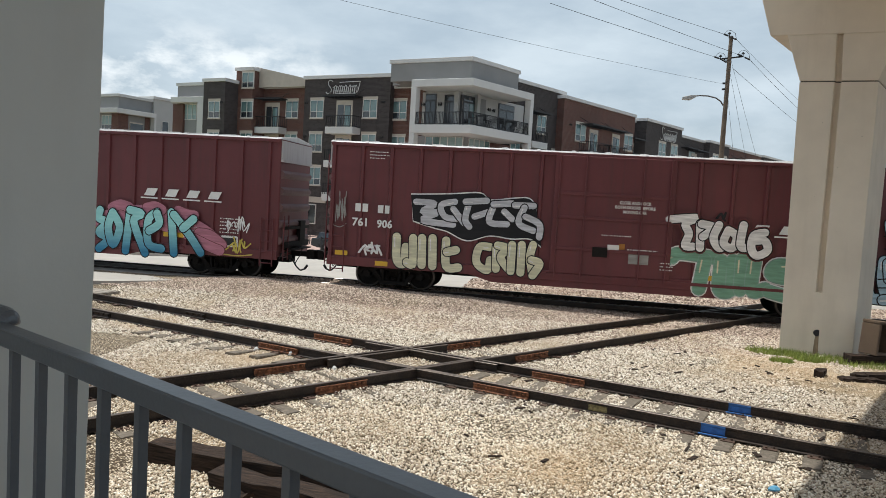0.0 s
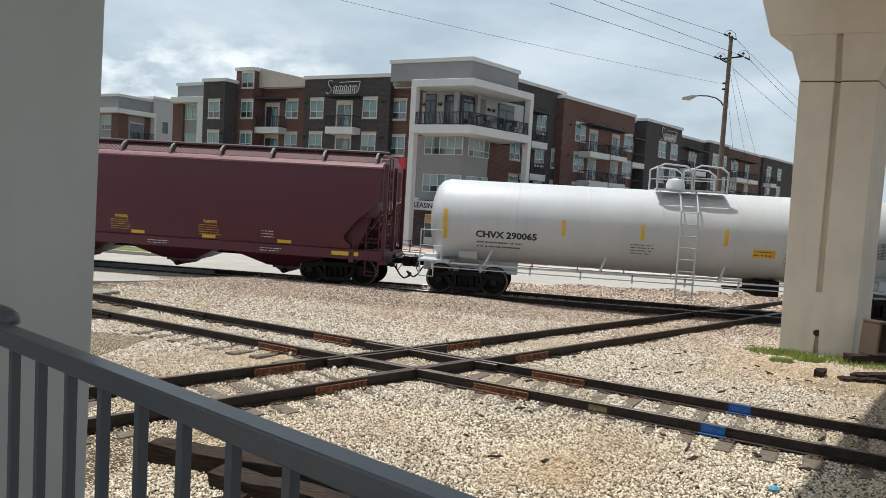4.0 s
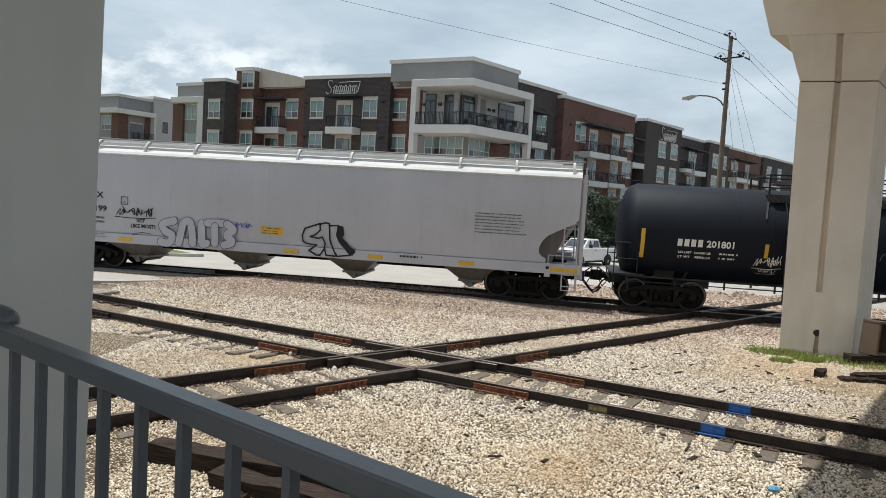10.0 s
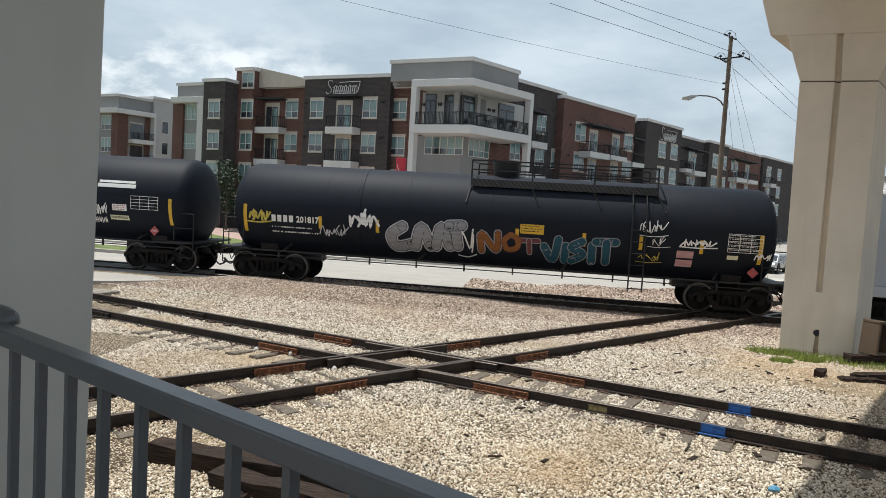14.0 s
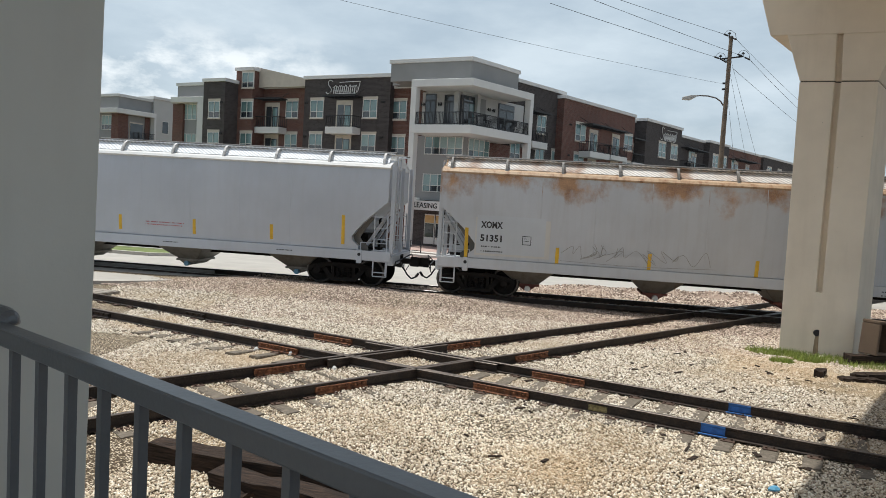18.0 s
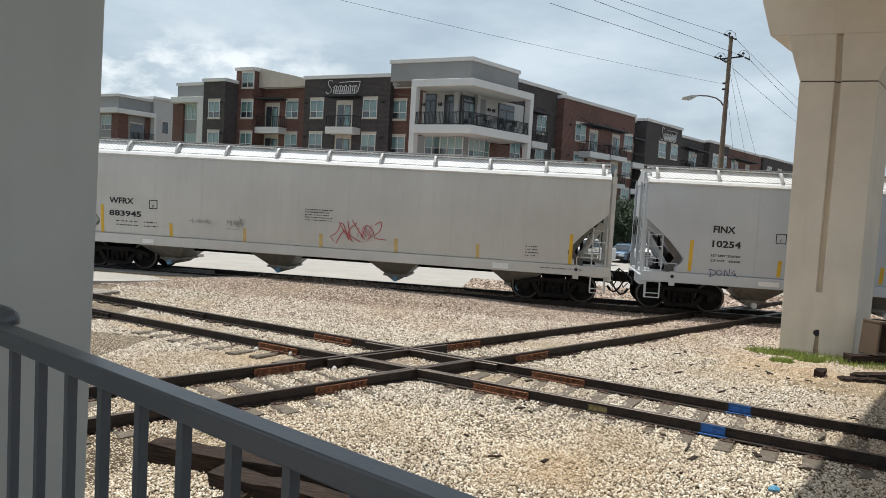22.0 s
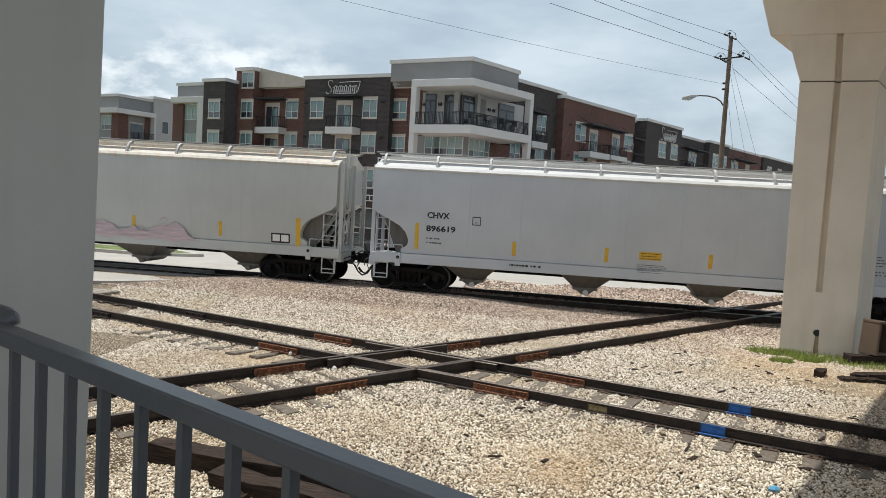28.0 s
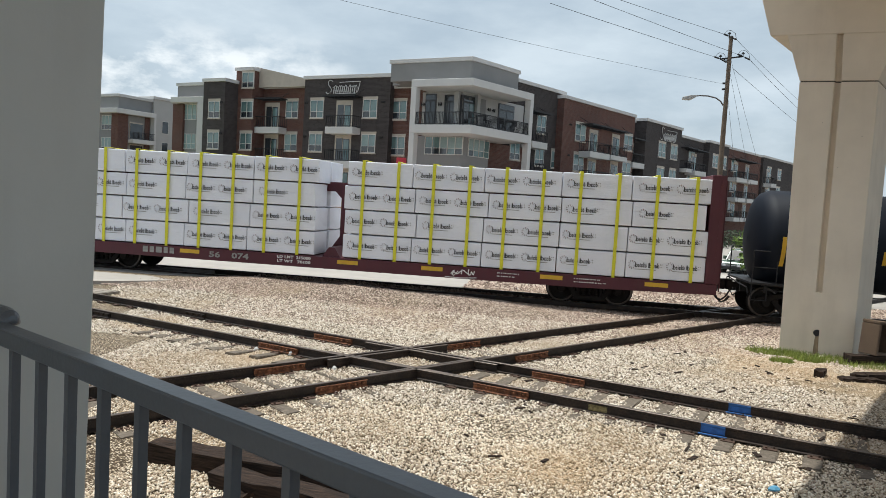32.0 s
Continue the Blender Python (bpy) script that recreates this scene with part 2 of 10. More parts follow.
def gravel_ground(name):
    m, nt, bs, co = surface(name, 0.9, 0.0, 0.2)
    vo = nt.nodes.new("ShaderNodeTexVoronoi")
    vo.inputs["Scale"].default_value = 34.0
    nt.links.new(co, vo.inputs["Vector"])
    cell = nt.nodes.new("ShaderNodeSeparateColor")
    nt.links.new(vo.outputs["Color"], cell.inputs["Color"])
    c = ramp(nt, cell.outputs[0], [(0.0, (0.30, 0.23, 0.16)), (0.3, (0.54, 0.455, 0.335)), (0.7, (0.70, 0.62, 0.49)), (1.0, (0.84, 0.78, 0.67))])
    # shade between stones, painted as dark edges of the cells
    gap = ramp(nt, vo.outputs["Distance"], [(0.20, (0.92, 0.88, 0.84)), (0.54, (0.10, 0.08, 0.06))])
    c = mix(nt, 1.0, c, gap, "MULTIPLY")
    stain = ramp(nt, noise_of(nt, co, 0.28, 7.0), [(0.52, (0, 0, 0)), (0.66, (0.75,) * 3)])
    dirt = ramp(nt, noise_of(nt, co, 14.0), [(0.3, (0.28, 0.205, 0.13)), (0.7, (0.44, 0.34, 0.22))])
    c = mix(nt, stain, c, dirt)
    c = mix(nt, sand_patches(nt, co, 0.6), c, mix(nt, 0.35, dirt, (0.56, 0.41, 0.25)))
    nt.links.new(c, bs.inputs["Base Color"])
    bump(nt, bs, vo.outputs["Distance"], -0.8, 0.03)
    return m


def stone_mix(name, tones, dirt=(0.36, 0.25, 0.14)):
    """Loose stones: every stone has its own tone; sandy dirt lies over wide patches."""
    m, nt, bs, co = surface(name, 0.85, 0.0, 0.2)
    geo = nt.nodes.new("ShaderNodeNewGeometry")
    c = ramp(nt, geo.outputs["Random Per Island"], tones)
    f = ramp(nt, noise_of(nt, co, 40.0), [(0.3, (0.42,) * 3), (0.7, (0.58,) * 3)])
    c = mix(nt, 0.8, c, f, "OVERLAY")
    stain = ramp(nt, noise_of(nt, co, 0.28, 7.0), [(0.47, (0, 0, 0)), (0.68, (0.55,) * 3)])
    c = mix(nt, stain, c, dirt)
    nt.links.new(mix(nt, sand_patches(nt, co, 0.5), c, (0.50, 0.35, 0.20)), bs.inputs["Base Color"])
    return m


def brick_wall(name, col, col2, mortar):
    m, nt, bs, co = surface(name, 0.85, 0.0, 0.2)
    sep = nt.nodes.new("ShaderNodeSeparateXYZ")
    nt.links.new(co, sep.inputs[0])
    add = nt.nodes.new("ShaderNodeMath")
    add.operation = "ADD"
    nt.links.new(sep.outputs["X"], add.inputs[0])
    nt.links.new(sep.outputs["Y"], add.inputs[1])
    com = nt.nodes.new("ShaderNodeCombineXYZ")
    nt.links.new(add.outputs[0], com.inputs["X"])
    nt.links.new(sep.outputs["Z"], com.inputs["Y"])
    br = nt.nodes.new("ShaderNodeTexBrick")
    br.inputs["Scale"].default_value = 1.0
    br.inputs["Brick Width"].default_value, br.inputs["Row Height"].default_value = 0.32, 0.11
    br.inputs["Mortar Size"].default_value = 0.010
    br.inputs["Color1"].default_value, br.inputs["Color2"].default_value, br.inputs["Mortar"].default_value = (*col, 1), (*col2, 1), (*mortar, 1)
    nt.links.new(com.outputs[0], br.inputs["Vector"])
    wash = ramp(nt, noise_of(nt, co, 0.35, 6.0), [(0.3, (0.42,) * 3), (0.7, (0.57,) * 3)])
    nt.links.new(mix(nt, 0.8, br.outputs["Color"], wash, "OVERLAY"), bs.inputs["Base Color"])
    bump(nt, bs, br.outputs["Fac"], -0.2, 0.01)
    return m


def timber(name, a, b):
    m, nt, bs, co = surface(name, 0.85, 0.0, 0.2)
    grain = noise_of(nt, co, 5.0, 8.0, (0.8, 9.0, 9.0))
    big = noise_of(nt, co, 1.5)
    c = ramp(nt, grain, [(0.3, a), (0.7, b)])
    nt.links.new(mix(nt, 0.5, c, ramp(nt, big, [(0.3, (0.3,) * 3), (0.7, (0.65,) * 3)]), "OVERLAY"), bs.inputs["Base Color"])
    bump(nt, bs, grain, 0.6, 0.02)
    return m


def concrete(name, col, stain=(0.2, 0.18, 0.15), amount=0.35, pits=True):
    m, nt, bs, co = surface(name, 0.8, 0.0, 0.3)
    big, fine = noise_of(nt, co, 0.7, 7.0), noise_of(nt, co, 30.0, 5.0)
    runs = noise_of(nt, co, 1.3, 6.0, (2.0, 2.0, 0.25))
    c = ramp(nt, big, [(0.3, shade_of(col, 0.90)), (0.7, shade_of(col, 1.08))])
    c = mix(nt, ramp(nt, runs, [(0.52, (0, 0, 0)), (0.85, (amount,) * 3)]), c, stain)
    if pits:
        vo = nt.nodes.new("ShaderNodeTexVoronoi")
        vo.inputs["Scale"].default_value = 3.2
        nt.links.new(co, vo.inputs["Vector"])
        c = mix(nt, ramp(nt, vo.outputs["Distance"], [(0.022, (0.8,) * 3), (0.034, (0, 0, 0))]), c, shade_of(stain, 0.5))
    nt.links.new(c, bs.inputs["Base Color"])
    bump(nt, bs, fine, 0.12, 0.01)
    return m


GRAVEL = gravel_ground("pale_gravel")
# the few darkest tones also stand in for shaded gaps between stones
STONES = stone_mix("loose_stones", [(0.0, (0.13, 0.098, 0.072)), (0.12, (0.34, 0.265, 0.195)), (0.34, (0.60, 0.495, 0.37)), (0.75, (0.78, 0.685, 0.55)), (1.0, (0.94, 0.875, 0.765))])
# darker set for farther gravel, where the stones' own small shadows are painted in
GREY_STONES = stone_mix("stones_with_painted_shade", [(0.0, (0.11, 0.085, 0.065)), (0.12, (0.27, 0.218, 0.168)), (0.34, (0.475, 0.402, 0.315)), (0.75, (0.61, 0.54, 0.445)), (1.0, (0.78, 0.725, 0.64))])
DARK_STONES = stone_mix("brown_ballast", [(0.0, (0.085, 0.058, 0.045)), (0.5, (0.34, 0.255, 0.205)), (1.0, (0.66, 0.56, 0.46))], (0.34, 0.25, 0.19))
ROAD = concrete("pale_concrete_road", (0.385, 0.358, 0.322), (0.26, 0.24, 0.21), 0.4, False)
ASPHALT = plain("worn_asphalt", (0.20, 0.188, 0.172), 0.9, 0, 0.3, 1.5, 80, 0.3)
PAVER = plain("pink_pavers", (0.40, 0.28, 0.24), 0.85, 0, 0.15, 1.2, 14, 0.1)
WALK = plain("pale_pavement", (0.46, 0.43, 0.39), 0.85, 0, 0.1, 1.0, 40, 0.1)
GRASS_SOIL = plain("grass_soil", (0.13, 0.16, 0.045), 0.95, 0, 0.4, 1.3, 50, 0.5)
BLADE = plain("grass_blades", (0.24, 0.29, 0.06), 0.8, 0, 0.35, 3.0, 40, 0)
RAIL_STEEL = plain("dark_rail_steel", (0.024, 0.0148, 0.0102), 0.62, 0.0, 0.7, 3.0, 40, 0.35, 0.4)
PLATE = plain("rusty_tie_plate", (0.085, 0.052, 0.038), 0.8, 0.0, 0.45, 7.0, 60, 0.2, 0.3)
RAIL_TOP = plain("polished_rail_head", (0.30, 0.28, 0.26), 0.35, 0.85, 0.15, 3.0, 60, 0.05)
DULL_TOP = plain("dull_rail_head", (0.105, 0.080, 0.064), 0.45, 0.4, 0.45, 2.0, 60, 0.15)
RUST = plain("orange_rust", (0.185, 0.072, 0.032), 0.8, 0, 0.75, 9.0, 40, 0.5)
TIE = timber("weathered_tie", (0.060, 0.048, 0.038), (0.25, 0.21, 0.165))
OLD_TIMBER = timber("dark_old_timber", (0.008, 0.006, 0.005), (0.060, 0.038, 0.027))
LITTER_BLUE = plain("pale_blue_plastic", (0.10, 0.30, 0.46), 0.4, 0, 0.15, 20, 80, 0)
CHALK = plain("pale_yellow_chalk", (0.23, 0.185, 0.085), 0.9, 0, 0.6, 30, 80, 0)
PALE_PLANK = timber("pale_weathered_plank", (0.17, 0.145, 0.12), (0.40, 0.36, 0.31))
BROWN_TIMBER = timber("brown_weathered_timber", (0.075, 0.05, 0.035), (0.21, 0.15, 0.105))
BLUE = plain("blue_marking_paint", (0.03, 0.12, 0.36), 0.7, 0, 0.3, 9, 60, 0.1)
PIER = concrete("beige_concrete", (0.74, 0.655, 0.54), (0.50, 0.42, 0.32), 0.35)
# pier concrete again, with the shade of near pier and walkway in its colour
PIER_SHADE = concrete("shaded_beige_concrete", (0.505, 0.497, 0.458), (0.28, 0.26, 0.24), 0.2)
RAILING = plain("grey_painted_steel", (0.088, 0.095, 0.106), 0.30, 0.0, 0.08, 3.0, 90, 0.05)
BLACK = plain("black_steel", (0.018, 0.018, 0.020), 0.55, 0.2, 0.3, 4.0, 40, 0.1)
UNDER = plain("grimy_underframe", (0.0115, 0.0092, 0.008), 0.8, 0.0, 0.5, 3.0, 40, 0.3, 0.25)
WHEEL = plain("dark_wheel_steel", (0.010, 0.0085, 0.0075), 0.7, 0.0, 0.4, 5.0, 40, 0.1, 0.25)
RIM = plain("worn_wheel_rim", (0.12, 0.105, 0.095), 0.45, 0.6, 0.2, 5.0, 40, 0.05)
YELLOW = plain("reflector_yellow", (0.66, 0.40, 0.03), 0.45, 0, 0.08, 6, 40, 0)
OLD_YELLOW = plain("faded_reflector_yellow", (0.58, 0.41, 0.15), 0.55, 0, 0.12, 6, 40, 0)
WHITE = plain("white_lettering", (0.78, 0.77, 0.74), 0.6, 0, 0.05, 8, 40, 0)
INK = plain("black_lettering", (0.02, 0.02, 0.022), 0.6, 0, 0.1, 8, 40, 0)

# ---- ground, road, plaza ----
GZ = -0.20
TRACK_Y = 24.495
FALL = ((-400, GZ), (29, GZ), (46, -1.2), (3000, -1.2))


def ground_z(y):
    """The yard is level; beyond the tracks the land falls to the street."""
    return float(np.interp(y, [a for a, _ in FALL], [b for _, b in FALL]))


def bank(x, y):
    """Gravel heaped up to the head of the main line's near rail, and to the crossing; gone where the tracks meet."""
    high = np.interp(x, [-13, -12, -9.5, -7, -5, -3, -1, 0.8], [0.150, 0.165, 0.28, 0.25, 0.225, 0.18, 0.10, 0.0])
    k = np.clip((y - np.interp(x, [-9, -4], [19.2, 20.2])) / np.interp(x, [-9, -4], [3.4, 2.5]), 0, 1)
    return high * k * k * (3 - 2 * k) * np.interp(y, [22.9, 23.62], [1.0, 0.45])


def sheet(outline, lift=0.0, skirt=0.0, fine=()):
    """A sheet that follows the land, with a skirt where it stands proud."""
    bm = bmesh.new()
    bm.faces.new([bm.verts.new((x, y, 0)) for x, y in outline])
    for y in (29, 46) + tuple(fine):
        bmesh.ops.bisect_plane(bm, geom=bm.verts[:] + bm.edges[:] + bm.faces[:], plane_co=(0, y, 0), plane_no=(0, 1, 0))
    for v in bm.verts:
        v.co.z = ground_z(v.co.y) + lift
    if skirt:
        out = bmesh.ops.extrude_face_region(bm, geom=bm.faces[:])["geom"]
        for v in out:
            if isinstance(v, bmesh.types.BMVert):
                v.co.z -= skirt
    bmesh.ops.triangulate(bm, faces=bm.faces[:])
    bmesh.ops.recalc_face_normals(bm, faces=bm.faces[:])
    me = bpy.data.meshes.new("sheet")
    bm.to_mesh(me)
    bm.free()
    return me


def land(name, outline, mat, label, category, lift=0.0, skirt=0.0):
    me = sheet(outline, lift, skirt)
    me.name = name
    me.materials.append(mat)
    return tagged(new(name, me), label, category, kind="structure")


def slab(name, outline, z0, z1, mat, label, category, kind="structure"):
    return solid(name, Shape().prism(outline, z0, z1, "z"), mat, label, category, kind=kind)


land("ground", [(-1500, -300), (1500, -300), (1500, 3000), (-1500, 3000)], GRAVEL, "pale limestone gravel yard with sandy stains", "ground")
land("road", [(-70, -12), (-14.3, 20.6), (-8.8, 23.3), (-3.5, 26.6), (3, 29.0), (12, 31.0), (70, 36), (160, 44), (160, 62), (20, 52), (-4, 47), (-16, 44.6), (-70, 47)],
     ROAD, "pale worn concrete street beside the railway", "road", 0.012)
land("pavement", [(-4, 47.0), (20, 52.0), (160, 62), (160, 64), (20, 54.0), (-4, 49.4), (-16, 47.2), (-70, 49.6), (-70, 47.0), (-16, 44.6)], WALK, "pale concrete pavement with a raised kerb", "pavement", 0.14, 0.3)
land("paving", [(-16, 47.2), (-4, 49.4), (-0.4, 50.08), (4.0, 64.0), (-6, 66), (-44, 80), (-60, 80), (-34, 64)], PAVER, "pinkish paved forecourt before the apartments", "paving", 0.11, 0.3)
land("road", [(-0.35, 50.1), (20, 54.0), (60, 130), (44, 150), (4.05, 64.0)], ROAD, "pale worn concrete side street before the apartments", "road", 0.10, 0.3)
land("lawn", [(-70, 49.6), (-16, 47.2), (-34, 64), (-60, 80), (-130, 94)], GRASS_SOIL, "short green grass verge beside the street", "lawn", 0.12, 0.3)
land("lawn", [(-60, 33.5), (-18, 31.0), (-17.2, 33.5), (-20, 36.5), (-60, 37.5)], GRASS_SOIL, "grassy traffic island with a pale kerb", "lawn", 0.14, 0.3)
land("kerb", [(-60, 33.1), (-17.9, 30.6), (-16.7, 33.5), (-19.8, 36.9), (-60, 37.9), (-60, 37.5), (-20, 36.5), (-17.2, 33.5), (-18, 31.0), (-60, 33.5)], WALK, "pale concrete kerb of a grassy island", "kerb", 0.16, 0.3)
for px, py, k in ((-10.5, 51.5, 5.0), (-10.0, 53.6, 4.0)):
    solid("step", Shape().box(-k, k, -0.5, 0.5, 0, 0.16), WALK, "long pale concrete step of the forecourt", "step",
          pose(px, py, -1.09, 0, 0, -14), group="forecourt steps", bevel=0.02)
slab("crossing_panel", [(-60, 12.0), (-14.9, 19.5), (-13.1, 20.6), (-11.3, 22.3), (-9.5, 23.55), (-60, 23.55)], GZ - 0.1, -0.048, ROAD, "pale concrete panel of a level crossing", "crossing panel")
bx, by = np.linspace(-17, 1, 73), np.linspace(19.0, 23.62, 23)
mound = Shape()
mound.v = [(float(x), float(y), GZ + 0.004 + float(bank(x, y))) for x in bx for y in by]
mound.f = [(i * 23 + j, i * 23 + 23 + j, i * 23 + 24 + j, i * 23 + j + 1) for i in range(72) for j in range(22)]
mound.m = [0] * len(mound.f)
solid("gravel_bank", mound, GRAVEL, "low bank of pale gravel along the main line", "gravel bank", kind="structure", smooth=True)
slab("crossing_panel", [(-60, 23.95), (-12.4, 23.95), (-12.0, 25.0), (-60, 25.0)], GZ - 0.1, -0.035, ASPHALT, "dark asphalt panel between the rails of a crossing", "crossing panel")

# ---- tracks ----
A_DIR, B_DIR = radians(-19.87), radians(51.24)
A_OFF, B_OFF = 11.16, 9.64
GAUGE = 1.505
RAIL_PROFILE = [(-0.07, -0.172), (0.07, -0.172), (0.07, -0.160), (0.012, -0.142), (0.010, -0.045), (0.036, -0.036), (0.037, -0.006), (0.030, 0.0), (-0.030, 0.0), (-0.037, -0.006),
                (-0.036, -0.036), (-0.010, -0.045), (-0.012, -0.142), (-0.07, -0.160)]


def line_pose(ang, off, along, side=0.0, z=0.0):
    """A pose on a track: off from the origin across it, along it."""
    d, n = (math.cos(ang), math.sin(ang)), (-math.sin(ang), math.cos(ang))
    return pose(n[0] * (off + side) + d[0] * along, n[1] * (off + side) + d[1] * along, z, 0, 0, math.degrees(ang))


def rail_mesh(length, head, key):
    def make():
        s = Shape()
        n = len(RAIL_PROFILE)
        rings = [[(x, y, z) for y, z in RAIL_PROFILE] for x in (-length / 2, length / 2)]
        s.loft(rings)
        s.m = [1 if i in (6, 7, 8) else 0 for i in range(len(s.f))]
        return s.mesh("rail", [RAIL_STEEL, head])
    return stored(("rail", round(length, 2), key), make)


def tie_mesh(k):
    def make():
        r = random.Random(40 + k)
        s = Shape()
        rings = []
        for i in range(7):
            y = -1.3 + 2.6 * i / 6
            j = [r.uniform(-0.012, 0.012) for _ in range(8)]
            rings.append([(-0.115 + j[0], y, -0.17), (0.115 + j[1], y, -0.17), (0.118 + j[2], y, -0.012 + j[3]), (0.09 + j[4], y, 0.0 + j[5] * 0.4), (-0.09 + j[6], y, 0.0 + j[7] * 0.4), (-0.118, y, -0.012)])
        return s.loft(rings).mesh("tie", [TIE])
    return stored(("tie", k), make)


def joint_shape(half, bolts):
    """An angle bar along the rail: a web plate with a lip above and a sloping foot, and its bolts."""
    s = Shape()
    prof = [(-0.012, -0.050), (-0.060, -0.042), (-0.068, -0.052), (-0.040, -0.066), (-0.040, -0.118), (-0.085, -0.150), (-0.085, -0.162), (-0.012, -0.158)]
    s.loft([[(x, y, z) for y, z in prof] for x in (-half, half)])
    for i in range(bolts):
        x = half * (-0.84 + 1.68 * i / (bolts - 1))
        s.rod((x, -0.040, -0.092), (x, -0.062, -0.092), 0.026, 6).rod((x, -0.062, -0.092), (x, -0.088, -0.092), 0.014, 6)
    return s


def joint_mesh():
    return stored("joint", lambda: joint_shape(0.50, 6).mesh("joint_bar", [RUST]))


def plate_mesh():
    def make():
        s = Shape().box(-0.095, 0.095, -0.185, 0.185, -0.182, -0.166)
        for x, y in ((0.05, -0.10), (-0.05, 0.10), (-0.05, -0.145), (0.05, 0.145)):
            s.rod((x, y, -0.17), (x, y, -0.142), 0.017, 6)
        return s.mesh("tie_plate", [PLATE])
    return stored("plate", make)


def track(label, ang, off, a0, a1, ties, head, key, skip=(), near=1e6, sunk=(0, 0)):
    """Two rails on ties; off is that of the near rail."""
    t = thing("railway_track", label, "railway track", line_pose(ang, off + GAUGE / 2, 0), kind="structure")
    for side in (-GAUGE / 2, GAUGE / 2):
        part("rail", rail_mesh(a1 - a0, head, key), None, t, at=pose((a0 + a1) / 2, side, 0))
    r = random.Random(int(off * 10))
    x = ties[0]
    while x < ties[1]:
        if not any(s0 < x < s1 for s0, s1 in skip):
            tie = part("tie", tie_mesh(r.randrange(5)), None, t, at=pose(x, r.uniform(-0.12, 0.12) - (0.16 if -6.0 < x - near < -1.3 else 0.0), -0.174 + r.uniform(-0.008, 0.0) - (0.03 if sunk[0] < x < sunk[1] else 0.0) - (0.045 if -6.0 < x - near < -1.3 else 0.0), -3.2 if -6.0 < x - near < -1.3 else 0, 0, r.uniform(-2.5, 2.5)))
            for side in (-GAUGE / 2, GAUGE / 2):
                part("tie_plate", plate_mesh(), None, t, at=pose(x, side, 0.002, 0, 0, r.uniform(-4, 4)))
        x += 0.56
    return t


def meet(a1, o1, a2, o2):
    """Where two lines given by angle and offset meet: the way along each."""
    m = np.array([[-math.sin(a1), math.cos(a1)], [-math.sin(a2), math.cos(a2)]])
    q = np.linalg.solve(m, [o1, o2])
    return float(q[0] * math.cos(a1) + q[1] * math.sin(a1)), float(q[0] * math.cos(a2) + q[1] * math.sin(a2))


mid = GAUGE / 2
xa, xb = meet(A_DIR, A_OFF + mid, B_DIR, B_OFF + mid)
tb, tt = meet(B_DIR, B_OFF + mid, 0.0, TRACK_Y)
track_a = track("rusty dark steel track on weathered ties, crossing another", A_DIR, A_OFF, xa - 34, xa + 30, (xa - 11, xa + 13), DULL_TOP, "dull", ((xa - 1.3, xa + 1.3),), xa, (xa - 12, xa - 6))
track_b = track("dark steel track on weathered ties, leading to the main line", B_DIR, B_OFF, xb - 12, tb + 30, (xb - 9, tb - 1.2), DULL_TOP, "dull", ((xb - 1.3, xb + 1.3),), sunk=(xb + 2.6, tb))
track_m = track("main line track with polished rail heads under the train", 0.0, TRACK_Y - mid, -420, 420, (-11.5, 13), RAIL_TOP, "bright")
far_ties = Shape()
for k in range(-150, 560):
    x = 0.6 * k
    if not -11.5 < x < 13 and x > -60:
        far_ties.box(x - 0.115, x + 0.115, -1.3, 1.3, -0.34, -0.178)
tagged(part("tie_row", far_ties, TIE, track_m), kind="stuff")
JOINTS = ((track_a, xa, ((-2.64, -mid), (-2.42, mid), (2.20, -mid), (2.68, mid))), (track_b, xb, ((-2.17, -mid), (-2.43, mid), (2.61, -mid), (2.09, mid))))
for t, x0, rows in JOINTS:
    for k, side in rows:
        part("joint_bar", joint_mesh(), None, t, "rust-orange bolted joint bar", at=pose(x0 + k, side, 0))
for k, side in ((-8.0, -mid), (-6.55, mid)):
    part("joint_bar", stored("old_joint", lambda: joint_shape(0.32, 4).mesh("joint_bar", [RAIL_STEEL])), None, track_a, "dark bolted joint bar", at=pose(xa + k, side, 0))
part("paint_mark", Shape().box(-0.15, 0.15, -0.0165, -0.0125, -0.142, -0.05), CHALK, track_a, "pale yellow chalked square on the rail web", at=pose(xa + 3.86, -mid, 0))
for side, x in ((-mid, xa + 5.58), (mid, xa + 5.78)):
    part("paint_mark", Shape().box(-0.17, 0.17, -0.0385, -0.0355, -0.036, -0.004).box(-0.17, 0.17, -0.016, -0.0125, -0.142, -0.045).box(-0.2, 0.2, -0.075, -0.02, -0.165, -0.150),
         BLUE, track_a, "blue painted mark on the rail", at=pose(x, side, 0))


def diamond(label, a1, o1, a2, o2, span):
    """Guard rails and plates where two tracks cross."""
    d = thing("diamond_crossing", label, "rail crossing", kind="structure")
    for a, o, b, p in ((a1, o1, a2, o2), (a2, o2, a1, o1)):
        x0 = meet(a, o + mid, b, p + mid)[0]
        for side in (-1, 1):
            part("guard_rail", rail_mesh(span, DULL_TOP, "guard"), None, d, at=line_pose(a, o + mid, x0, side * (mid - 0.125), -0.012))
        for side in (-1, 1):
            for other in (0, GAUGE):
                x = meet(a, o + mid + side * mid, b, p + other)[0]
                part("frog_casting", Shape().prism([(-0.45, -0.055), (0.45, -0.055), (0.34, 0.06), (-0.34, 0.06)], -0.15, -0.052, "z"), RAIL_STEEL, d, at=line_pose(a, o + mid, x, side * (mid - 0.06), -0.003))
    return d


